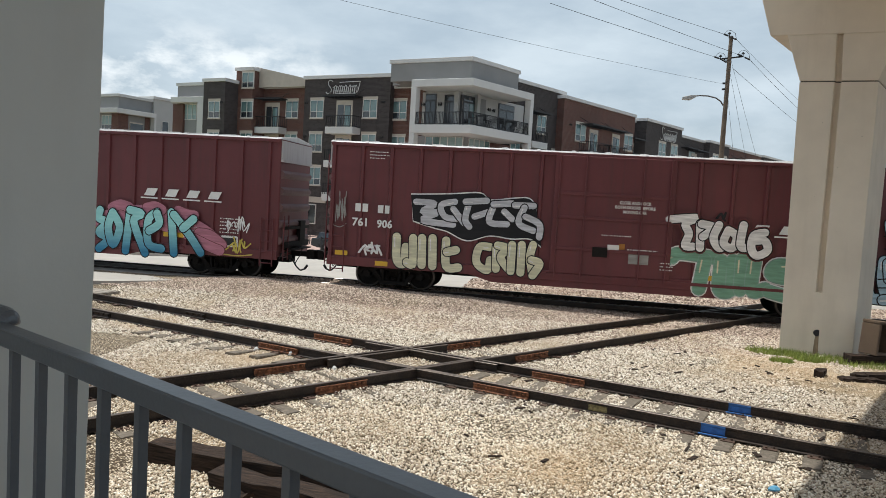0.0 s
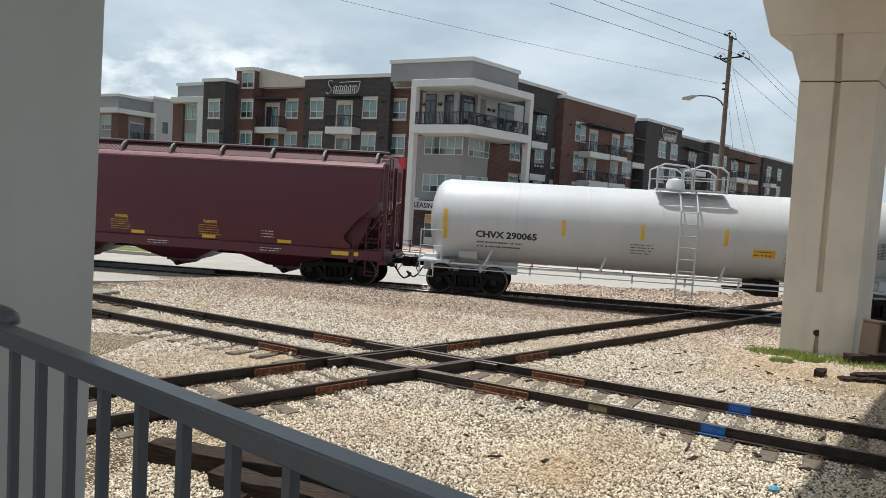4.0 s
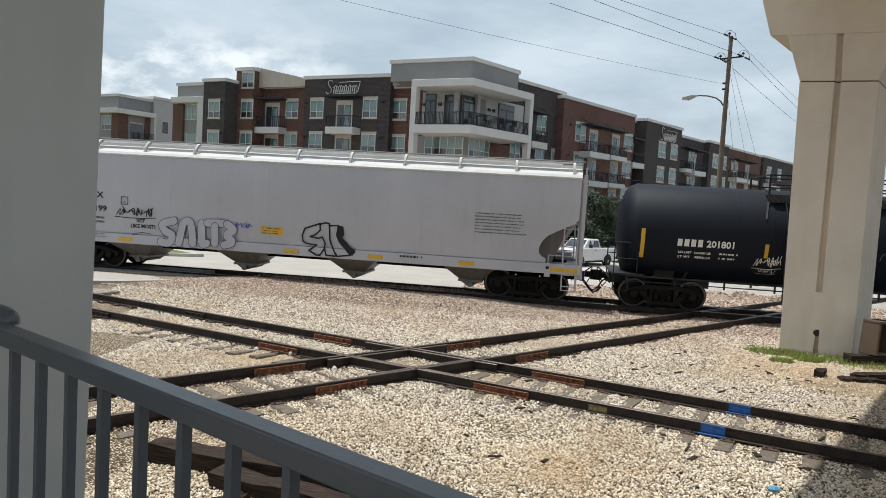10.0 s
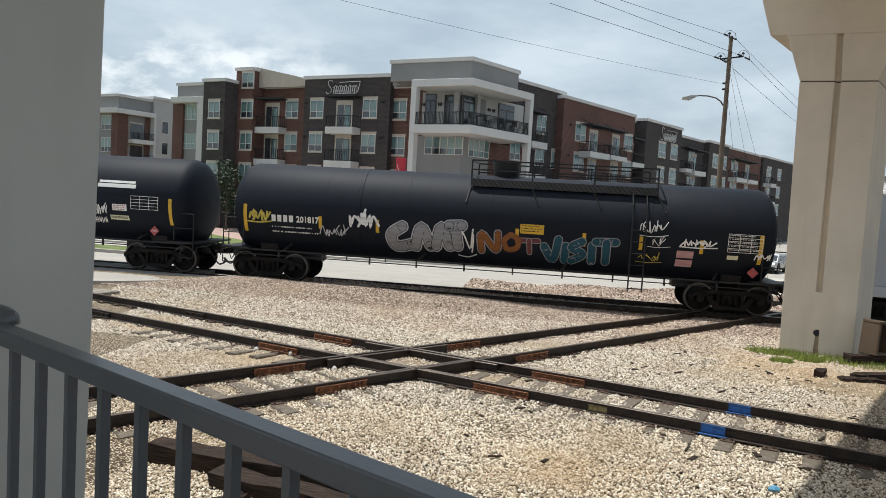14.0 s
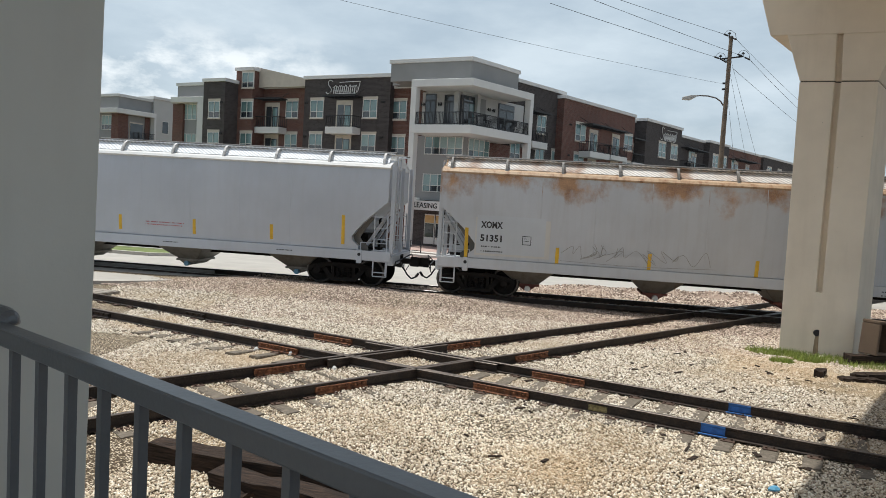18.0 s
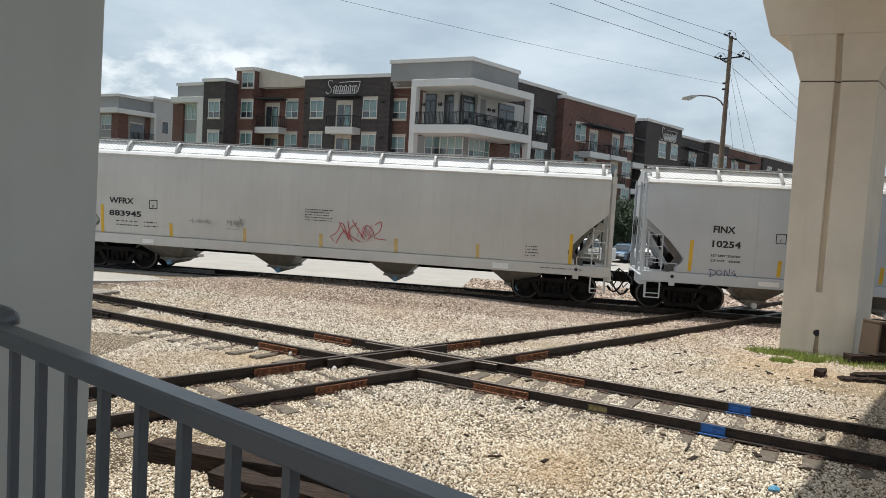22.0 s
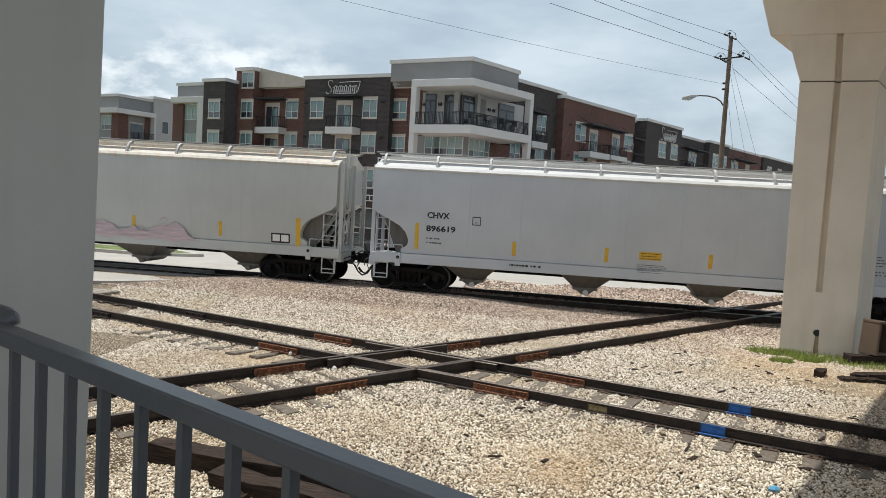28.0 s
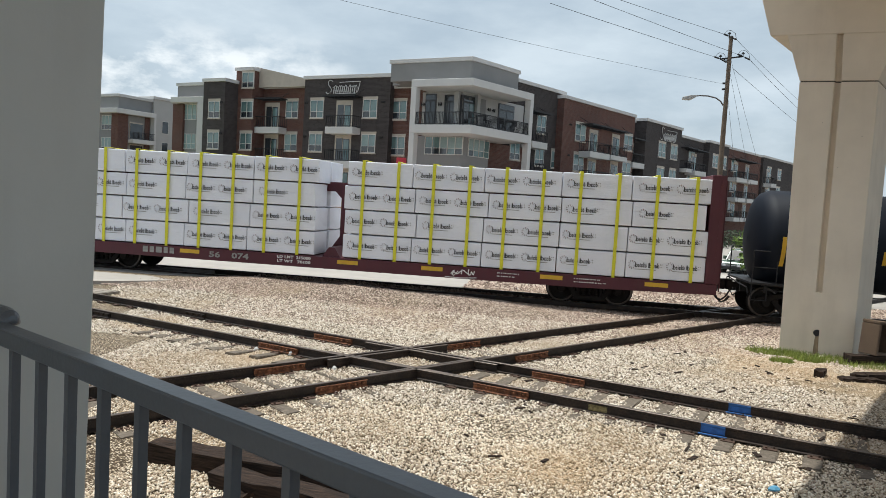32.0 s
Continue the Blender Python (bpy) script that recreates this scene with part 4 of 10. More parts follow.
def balcony(w, u0, u1, z, front, out=1.25, slab_h=0.62, door=True, awning=False, wide=1.5, shift=0.33):
    mid_u = proud(w, (u0 + u1) / 2, z, front + out)[0]
    z = proud(w, 0, z, front + out)[1]
    u0, u1 = mid_u - (u1 - u0) * 0.46, mid_u + (u1 - u0) * 0.46
    b = part("balcony", Shape().box(u0, u1, -front - out, -front + 0.4, z - slab_h, z), TRIM, block, "white balcony slab with a black railing", at=WING[w], bevel=0.02)
    part("railing", fence(u0 + 0.05, u1 - 0.05, -front - out + 0.06, -front, z), BLACK, b)
    if door:
        c = (u0 + u1) / 2 - (shift if w == "L" else -0.77)
        d = part("balcony_door", Shape().box(c - wide / 2 - 0.18, c + wide / 2 + 0.18, -front - 0.045, -front + 0.05, z, z + 2.55), CREAM, block, "glazed balcony door in a cream surround", at=WING[w])
        part("pane", Shape().box(c - wide / 2, c - 0.04, -front - 0.062, -front - 0.046, z + 0.05, z + 2.15).box(c + 0.04, c + wide / 2, -front - 0.062, -front - 0.046, z + 0.05, z + 2.1), DARK_PANE, d)
        part("pane", Shape().box(c + 0.12, c + wide / 2 - 0.08, -front - 0.078, -front - 0.064, z + 0.15, z + 2.0), PANE, d)
    if awning:
        c, hw = (u0 + u1) / 2, (u1 - u0) / 2 + 0.30
        rim = Shape().box(c - hw, c + hw, -front - out - 0.25, -front - out - 0.19, z + 2.72, z + 2.86).box(c - hw, c + hw, -front - 0.05, -front, z + 2.72, z + 2.86)
        aw = part("awning", rim, BLACK, block, "slatted black steel awning with tie rods", at=WING[w])
        slat = stored(("awning_slat", round(out, 2)), lambda: Shape().box(-0.03, 0.03, -out - 0.19, -0.05, 2.75, 2.85).mesh("slat", [BLACK]))
        for i in range(int(hw * 2 / 0.35) + 1):
            part("slat", slat, None, aw, at=pose(c - hw + 0.03 + 0.35 * i, -front, z))
        for x in (c - hw + 0.2, c + hw - 0.2):
            part("tie_rod", Shape().rod((x, -front - out * 0.9, z + 2.85), (x, -front, z + 3.5), 0.025, 6), BLACK, aw)


def lamp_pair(w, u, z, front):
    s = Shape()
    for x in (-0.11, 0.11):
        s.rod((x, -0.10, -0.09), (x, -0.10, 0.09), 0.05, 8)
    s.box(-0.15, 0.15, -0.07, 0.0, -0.025, 0.025)
    u, z = proud(w, u, z, front)
    part("wall_light", stored("wl", lambda: s.mesh("wall_light", [BLACK])), None, block, at=WING[w] @ pose(u, -front, z))


# street-front wing
wall("L", -17.0, -7.2, 13.80, 0.7, DARK_BRICK)
wall("L", -7.2, -3.6, 12.75, 0.0, RED_BRICK, 8.0)
wall("L", -3.6, -0.05, 8.4, 0.0, RED_BRICK, 8.0, False)
wall("L", -24.5, -17.0, 13.0, -1.0, RED_BRICK)
wall("L", -25.91, -23.69, 14.9, 0.7, RED_BRICK)
wall("L", -30.46, -27.42, 13.9, 2.5, DARK_BRICK)
wall("L", -34.3, -29.0, 13.55, 0.0, STUCCO)
part("wall", Shape().prism([(-23.6, 13.2), (-17.0, 13.2), (-17.0, 13.95), (-23.6, 15.3)], 0.2, 0.6), CREAM, block, "cream stucco side of the stair tower", at=WING["L"])
for z in SILLS:
    for u, fr in ((-9.3, 0.7), (-15.4, 0.7), (-18.45, -1.0), (-24.3, 0.7), (-28.83, 2.5)):
        window("L", u, z, fr)
    window("L", -6.1, z - 0.15, 0.0, 1.5)
    lamp_pair("L", -7.9, z + 1.4, 0.7)
    lamp_pair("L", -27.75, z + 1.6, 2.5)
    lamp_pair("L", -16.7, z + 1.4, 0.7)
window("L", -24.3, 13.2, 0.7, 1.56, 1.5)
for z in (9.42, 6.22, 3.02):
    balcony("L", -14.45, -11.1, z - 0.1, 0.7, awning=z > 9)
    balcony("L", -23.45, -19.95, z - 0.15, -1.0, 1.2, awning=z > 9, shift=0.3)
# pale end bay with a white portal frame
part("portal", Shape().box(-30.27, -29.41, -1.0, 0.4, BASE, 11.65).box(-34.24, -29.41, -1.0, 0.4, 11.653, 12.25), TRIM, block, "white portal frame", at=WING["L"], bevel=0.03)
part("wall", Shape().box(-34.6, -33.1, -0.3, 6, BASE, 11.6), RED_BRICK, block, at=WING["L"])
for z in (9.96, 6.84, 3.7):
    window("L", -32.35, z, 0.0, 2.05, 1.64, 3, False, SKY_PANE)
# grey corner tower: rooms below, a deep framed terrace, the penthouse over it
PF, FF, MF = 2.9, 3.6, 0.65
TURN = 0.804
S0, S1, B0, B1 = 8.45, 9.15, 12.25, 12.85
LF = 1.0
part("penthouse", Shape().box(-5.38, TURN * PF, -PF, 6, B1 + 0.006, 14.35), STUCCO, block, at=WING["L"])
part("penthouse", Shape().box(-TURN * PF, 4.25, -PF + 0.003, 6, B1 + 0.003, 14.346), STUCCO, block, at=WING["R"])
part("parapet", Shape().box(-5.5, TURN * PF + 0.1, -PF - 0.12, 6, 14.35, 14.68), TRIM, block, at=WING["L"], bevel=0.02)
part("parapet", Shape().box(-TURN * PF - 0.1, 4.4, -PF - 0.117, 6, 14.353, 14.684), TRIM, block, at=WING["R"], bevel=0.02)
part("wall", Shape().box(-4.1, TURN * LF, -LF, 0.2, 2.9, S0 - 0.003), STUCCO, block, at=WING["L"])
part("wall", Shape().box(-TURN * LF, 3.06, -LF + 0.003, 0.2, 2.9, S0 - 0.003), STUCCO, block, at=WING["R"])
part("wall", Shape().box(-3.4, TURN * MF, -MF, 0.2, S1, B0 - 0.003), PALE_STUCCO, block, at=WING["L"])
part("wall", Shape().box(-TURN * MF, 8.6, -MF + 0.003, 0.2, S1, B0 - 0.003), PALE_STUCCO, block, at=WING["R"])
fr = Shape().box(-2.85, -2.35, -FF, -FF + 0.7, BASE, S0 - 0.003).box(-2.85, -2.35, -FF, -FF + 0.7, S1, B0 - 0.003)
part("balcony_frame", fr, TRIM, block, "broad white frame of the corner balcony", at=WING["L"], bevel=0.03)
part("balcony_frame", Shape().box(-2.85, TURN * FF, -FF, 0.0, B0, B1), TRIM, block, "broad white frame of the corner balcony", at=WING["L"], bevel=0.03)
part("balcony_slab", Shape().box(-2.85, TURN * FF, -FF, 0.0, S0, S1 - 0.003), TRIM, block, "white slab of the corner balcony", at=WING["L"], bevel=0.03)
fr = Shape().box(5.35, 5.85, -FF, -FF + 0.6, BASE, S0 - 0.003).box(5.35, 5.85, -FF, -FF + 0.6, S1, B0 - 0.003)
part("balcony_frame", fr, TRIM, block, "broad white frame of the corner balcony", at=WING["R"], bevel=0.03)
part("balcony_frame", Shape().box(-TURN * FF, 5.85, -FF + 0.004, 0.0, B0 + 0.004, B1 - 0.004), TRIM, block, "broad white frame of the corner balcony", at=WING["R"], bevel=0.03)
part("balcony_slab", Shape().box(-TURN * FF, 5.85, -FF + 0.004, 0.0, S0 + 0.004, S1 - 0.007), TRIM, block, "white slab of the corner balcony", at=WING["R"], bevel=0.03)
part("railing", fence(-2.3, TURN * FF - 0.1, -FF + 0.12, -FF + 0.12, S1, 0.13), BLACK, block, "black balcony railing", at=WING["L"])
part("railing", fence(-TURN * FF + 0.1, 5.35, -FF + 0.12, -FF + 0.12, S1, 0.13), BLACK, block, "black balcony railing", at=WING["R"])
part("terrace_post", Shape().box(-0.12, 0.3, -MF - 0.35, -MF, S1, B0 - 0.004), PALE_STUCCO, block, at=WING["L"])
part("terrace_post", Shape().box(1.1, 1.5, -MF - 0.35, -MF, S1, B0 - 0.004), PALE_STUCCO, block, at=WING["R"])
for w, u0, u1, z1 in (("L", -3.08, -1.99, 12.1), ("L", -1.2, -0.14, 12.0), ("L", 0.32, 0.5, 12.0), ("R", -0.5, 1.08, 12.0), ("R", 1.55, 2.65, 12.0), ("R", 4.56, 7.0, 12.0)):
    shut = u0 == 1.55
    d = part("terrace_door", Shape().box(u0, u1, -MF - 0.07, -MF - 0.005, S1, z1), STUCCO if shut else DOOR_DARK, block, "grey shutter panel" if shut else "dark glazed terrace door", at=WING[w])
    if not shut and u1 - u0 > 0.5:
        part("pane", Shape().box(u0 + 0.1, (u0 + u1) / 2 - 0.04, -MF - 0.09, -MF - 0.072, S1 + 0.15, z1 - 0.65), DARK_PANE, d)
        part("pane", Shape().box((u0 + u1) / 2 + 0.04, u1 - 0.1, -MF - 0.09, -MF - 0.072, S1 + 0.15, z1 - 0.65), PANE if w == "R" and u0 < 2 else DARK_PANE, d)
        part("transom", Shape().box(u0 + 0.08, u1 - 0.08, -MF - 0.09, -MF - 0.072, z1 - 0.5, z1 - 0.08), DARK_PANE, d)
for w, u in (("L", -3.3), ("L", -1.6), ("R", 3.1), ("R", 3.8)):
    s = Shape()
    for x in (-0.12, 0.12):
        s.rod((x, -0.12, -0.14), (x, -0.12, 0.14), 0.06, 8)
    part("wall_light", s.box(-0.16, 0.16, -0.08, 0.0, -0.03, 0.03), BLACK, block, at=WING[w] @ pose(u, -MF, 11.2))
for k, (u, v) in enumerate(((-1.6, -2.6), (-0.4, -2.7), (0.6, -2.5), (2.6, -2.7), (3.8, -2.6), (4.6, -2.4))):
    m = WING["R"] @ pose(u, v, 9.15, 0, 0, 30 * k)
    s = Shape()
    table = k in (1, 4)
    if table:
        s.box(-0.45, 0.45, -0.45, 0.45, 1.0, 1.05)
        for a in (-0.38, 0.38):
            for c in (-0.38, 0.38):
                s.bar((a, c, 0), (a, c, 1.0), 0.05)
    else:
        s.box(-0.24, 0.24, -0.24, 0.24, 0.7, 0.75).box(-0.24, 0.24, 0.2, 0.24, 0.75, 1.2)
        for a in (-0.2, 0.2):
            for c in (-0.2, 0.2):
                s.bar((a, c, 0), (a, c, 0.7), 0.04)
    solid("bar_table" if table else "bar_stool", s, BLACK, "dark " + ("bar table" if table else "bar stool") + " on the corner balcony", "table" if table else "stool", pose(*CORNER) @ m, group="terrace furniture")
for z in (6.87, 3.65):
    for w, c, wd, n in (("L", -0.87, 3.7, 5), ("R", 1.6, 2.95, 4)):
        f = part("window", win_frame(wd, 1.55, n), None, block, at=WING[w] @ pose(c, -LF - 0.01, z))
        bars(f, wd, 1.55, n)
        for i in range(n):
            x0, x1 = -wd / 2 + wd * i / n + 0.04, -wd / 2 + wd * (i + 1) / n - 0.04
            part("pane", Shape().box(x0, x1, -0.02, 0.0, 0.56, 1.48), wr.choice((SKY_PANE, SKY_PANE, PANE)), f)
            part("pane", Shape().box(x0, x1, -0.02, 0.0, 0.07, 0.56), wr.choice((DARK_PANE, PANE)), f)
window("R", 8.45, 7.22, 0.03, 1.6, 1.65)
window("R", 8.45, 4.0, 0.03)
# ground floor of the corner: canopy, shop front
part("canopy", Shape().box(-2.93, TURN * 2.4, -2.4, -0.2, 2.05, 2.85), TRIM, block, "white canopy fascia with black lettering", at=WING["L"], bevel=0.02)
part("canopy", Shape().box(-TURN * 2.4, 3.4, -2.397, -0.2, 2.054, 2.854), TRIM, block, "white canopy fascia", at=WING["R"], bevel=0.02)
part("canopy", Shape().box(-13.2, -7.0, -1.6, -0.7, 2.5, 3.08), TRIM, block, "white canopy fascia", at=WING["L"], bevel=0.02)
part("canopy", Shape().box(-6.99, -2.95, -1.597, 0.0, 2.5, 3.08), TRIM, block, "white canopy fascia with dark bars for a name", at=WING["L"], bevel=0.02)
nr = random.Random(4)
u = -9.85
while u < -4.4:
    b = nr.uniform(0.28, 0.42)
    part("sign_bar", Shape().box(u, u + b, -1.63, -1.605, 2.6, 2.98), INK, block, at=WING["L"])
    u += b + 0.12
d = part("entrance", Shape().box(-12.6, -10.7, -0.80, -0.6, BASE, 2.4), FRAME, block, "glazed entrance with amber blinds above", at=WING["L"])
part("pane", Shape().box(-12.5, -11.7, -0.82, -0.802, BASE + 0.1, 1.35), DARK_PANE, d)
part("pane", Shape().box(-11.6, -10.8, -0.82, -0.802, BASE + 0.1, 1.35), DARK_PANE, d)
for z in (1.5, 2.0):
    part("shop_blind", Shape().box(-12.5, -10.8, -0.82, -0.802, z, z + 0.38), P_AMBER, d, "amber blind in the transom")
part("shop_front", Shape().box(-4.2, TURN * MF, -MF, 0.1, BASE, 2.6), DARK_BRICK, block, at=WING["L"])
for u in (-2.0, -0.9):
    d = part("shop_window", Shape().box(u - 0.5, u + 0.5, -MF - 0.06, -MF, -0.9, 1.7), FRAME, block, at=WING["L"])
    part("pane", Shape().box(u - 0.44, u + 0.44, -MF - 0.08, -MF - 0.062, -0.3, 0.9), DARK_PANE, d)
    part("shop_blind", Shape().box(u - 0.44, u + 0.44, -MF - 0.08, -MF - 0.062, 0.95, 1.6), P_AMBER, d, "amber blind behind the shop window")
part("shop_front", Shape().box(-TURN * MF, 3.6, -MF + 0.003, 0.1, BASE, 2.6), DARK_BRICK, block, at=WING["R"])
d = part("entrance", Shape().box(1.2, 2.8, -MF - 0.08, -MF, BASE, 1.8), DOOR_DARK, block, "dark glazed entrance door", at=WING["R"])
part("pane", Shape().box(1.35, 1.95, -MF - 0.1, -MF - 0.082, BASE + 0.2, 1.1), DARK_PANE, d)
part("pane", Shape().box(2.05, 2.65, -MF - 0.1, -MF - 0.082, BASE + 0.2, 1.1), DARK_PANE, d)
# brick band over the ground floor and its openings
part("band", Shape().box(-17.1, -13.3, -0.78, 0, 2.05, 2.6), CREAM, block, "cream stone band over the ground floor", at=WING["L"])
part("band", Shape().box(-30.5, -17.1, -1.1, 0, 2.05, 2.6), CREAM, block, "cream stone band over the ground floor", at=WING["L"])
for u, fr in ((-8.9, 0.7), (-15.4, 0.7), (-20.4, 1.0), (-24.4, 1.0), (-28.6, 1.0)):
    d = part("shop_window", Shape().box(u - 1.0, u + 1.0, -fr - 0.1, -fr + 0.1, 0.0, 1.9), FRAME, block, at=WING["L"])
    part("pane", Shape().box(u - 0.92, u - 0.04, -fr - 0.12, -fr - 0.102, 0.1, 1.8).box(u + 0.04, u + 0.92, -fr - 0.12, -fr - 0.102, 0.1, 1.8), DARK_PANE, d)
part("wall", Shape().box(-30.4, -17.0, -1.0, 0, BASE, 2.05), DARK_BRICK, block, at=WING["L"])
# receding wing
wall("R", 8.4, 16.8, 14.5, 0.0, DARK_BRICK)
wall("R", 16.8, 33.1, 14.2, 0.8, RED_BRICK)
wall("R", 33.1, 36.3, 13.6, -0.6, DARK_BRICK)
wall("R", 36.3, 47.2, 14.2, 0.9, DARK_BRICK)
wall("R", 47.2, 57.5, 13.3, 0.0, DARK_BRICK)
wall("R", 57.5, 65.5, 13.6, 0.8, DARK_BRICK)
wall("R", 65.5, 82.5, 13.4, 0.2, RED_BRICK)
wall("R", 82.5, 104.0, 13.5, 0.6, DARK_BRICK)
part("wall", Shape().box(3.06, 10.2, -0.03, 0.1, BASE, 8.44), RED_BRICK, block, at=WING["R"])
for z in SILLS:
    for u, fr in ((12.7, 0.0), (20.4, 0.8), (31.6, 0.8), (41.2, 0.9), (45.0, 0.9), (51.0, 0.0), (60.0, 0.8), (63.6, 0.8), (68.0, 0.2), (86.0, 0.6), (92.0, 0.6)):
        window("R", u, z, fr, 2.1 if u > 20 else 1.6, 1.75)
    if z < 10:
        window("R", 15.6, z, 0.0, 1.4, 1.7)
    lamp_pair("R", 18.2, z + 1.5, 0.8)
for z in (9.3, 6.1, 2.9):
    balcony("R", 11.3, 14.2, z, 0.0, 1.3, awning=z > 9, door=False)
    balcony("R", 22.8, 27.4, z, 0.8, 1.4, awning=z > 9)
    balcony("R", 27.6, 31.8, z - 0.01, 0.8, 1.0, slab_h=0.5, awning=z > 9)
    balcony("R", 33.2, 36.6, z - 0.4, -0.6, 1.6, awning=z > 9)
    balcony("R", 52.8, 57.0, z - 0.1, 0.0, 1.5, awning=z > 9)
    balcony("R", 49.6, 52.4, z, 0.0, 1.0, slab_h=0.5, awning=z > 9, door=False)
    balcony("R", 70.0, 75.0, z, 0.2, 1.4, awning=z > 9)
    balcony("R", 75.6, 80.6, z, 0.2, 1.4, awning=z > 9)
    balcony("R", 88.0, 91.0, z, 0.6, 1.4)


def script_sign(w, u, z, front, l, label):
    """A script-like name sign as plain strokes: two swashes, a row of loops and underlines."""
    pts = [(-0.98, -0.25), (-0.9, -0.36), (-0.72, -0.30), (-0.66, -0.1), (-0.84, 0.16), (-0.86, 0.38), (-0.74, 0.46), (-0.60, 0.36)]
    loops = [(-0.58 + 0.0118 * i + 0.05 * math.sin(i * 0.62), -0.12 + (0.13 + 0.13 * abs(math.sin(i * 0.13))) * math.sin(i * 0.62 + 1.1)) for i in range(118)]
    s = Shape()
    k = l / 2
    for run in (pts, loops, [(-0.2, 0.30), (0.98, 0.34), (0.86, -0.3)], [(-0.45, -0.36), (0.75, -0.34)]):
        s.pipe([(a * k, 0, b * k * 0.8) for a, b in run], 0.034, 6)
    u, z = proud(w, u, z, front)
    part("name_sign", s, TRIM, block, label, at=WING[w] @ pose(u, -front - 0.12, z))


script_sign("L", -12.4, 12.95, 0.7, 3.9, "white looping name sign on dark brick")
script_sign("R", 42.8, 13.05, 0.9, 5.0, "white looping name sign on dark brick")


def letters(text, size, mat, at, parent, name="lettering", label="", width=1.0, align="CENTER", thick=0.004):
    cu = bpy.data.curves.new(name, "FONT")
    cu.offset = (0.032 if thick == 0.0 else 0.022) * size
    cu.body, cu.size, cu.align_x, cu.extrude, cu.resolution_u = text, size, align, thick, 2
    ob = new(name, cu)
    me = bpy.data.meshes.new_from_object(ob.evaluated_get(bpy.context.evaluated_depsgraph_get()))
    bpy.data.objects.remove(ob)
    bpy.data.curves.remove(cu)
    me.name = name
    me.transform(Matrix.Diagonal((width, 1, 1, 1)))
    me.materials.clear()
    me.materials.append(mat)
    ob = new(name, me)
    ob.parent = parent
    ob.matrix_basis = at
    return tagged(ob, label) if label else ob


letters("LEASING OFFICE", 0.60, INK, WING["L"] @ pose(-0.5, -2.415, 2.26, 90, 0, 0), block, label="black lettering on the canopy", width=1.0)
# red blade sign
rs = part("blade_sign", Shape().box(-0.42, 0.42, -0.12, 0.12, 0, 3.4), RED_SIGN, block, "red upright sign board with white strokes", at=WING["L"] @ pose(-4.05, -2.6, 3.0, 0, 0, 35), bevel=0.05)
part("sign_stroke", Shape().pipe([(-0.25 + 0.1 * math.sin(i), -0.15, 0.6 + 0.2 * i) for i in range(12)], 0.03, 6), TRIM, rs)

# ---- farther block behind ----
far = thing("apartment_building", "pale stuccoed apartment block with white parapets farther off", "apartment building", pose(*CORNER) @ pose(0, 0, -GZ, 0, 0, LEFT) @ pose(0, 15, 0))
part("wall", Shape().box(-110, -63.1, 0, 12, GZ, 15.15), STUCCO, far)
part("parapet", Shape().box(-110.2, -62.9, -0.2, 12, 15.153, 15.55), TRIM, far, "white parapet coping", bevel=0.02)
part("brick_pier", Shape().box(-64.35, -62.95, -0.15, 1.6, GZ, 12.7), RED_BRICK, far)
part("brick_pier", Shape().box(-63.09, -62.95, 4.6, 5.4, GZ, 12.7), RED_BRICK, far)
part("portal", Shape().box(-75.0, -62.1, -1.0, 5.9, 12.73, 13.4).box(-63.0, -62.1, 5.55, 5.9, GZ, 12.727), TRIM, far, "white portal frame", bevel=0.03)
part("wall", Shape().box(-76, -62.75, 5.95, 10.2, GZ, 15.65), PALE_STUCCO, far)
part("parapet", Shape().box(-76.2, -62.55, 5.8, 10.35, 15.653, 16.05), TRIM, far, "white parapet coping", bevel=0.02)
for z in (10.35, 7.15, 3.95):
    for u in (-65.5, -69.8, -74.0, -80.0, -86.0, -92.0):
        f = part("window", win_frame(2.2, 2.1, 3), None, far, at=pose(u, -0.01, z))
        bars(f, 2.2, 2.1, 3)
        part("pane", Shape().box(-1.04, 1.04, -0.02, 0, 0.78, 2.03), SKY_PANE, f)
        part("pane", Shape().box(-1.04, 1.04, -0.02, 0, 0.07, 0.74), DARK_PANE, f)
    f = part("window", win_frame(1.25, 1.9, 2), None, far, at=pose(-62.74, 8.1, z + 0.25, 0, 0, 90))
    part("pane", Shape().box(-0.56, 0.56, -0.02, 0, 0.07, 1.83), DARK_PANE, f)
    b = part("balcony", Shape().box(-63.05, -61.9, 1.65, 5.5, z - 1.7, z - 1.1), TRIM, far, "white balcony slab with a black railing", bevel=0.02)
    part("railing", Shape().bar((-61.95, 1.7, z - 0.1), (-61.95, 5.5, z - 0.1), 0.06).bar((-61.95, 1.7, z - 1.0), (-61.95, 5.5, z - 1.0), 0.05), BLACK, b)
    rod = stored("far_bar", lambda: Shape().bar((0, 0, 0), (0, 0, 0.95), 0.04).mesh("railing_bar", [BLACK]))
    for i in range(18):
        part("railing_bar", rod, None, b, at=pose(-61.95, 1.75 + 0.215 * i, z - 1.05))
    d = part("balcony_door", Shape().box(-63.08, -63.0, 1.9, 4.3, z - 1.1, z + 1.4), CREAM, far, "dark glazed balcony door")
    part("pane", Shape().box(-63.0, -62.97, 2.0, 4.2, z - 1.05, z + 1.2), DARK_PANE, d)

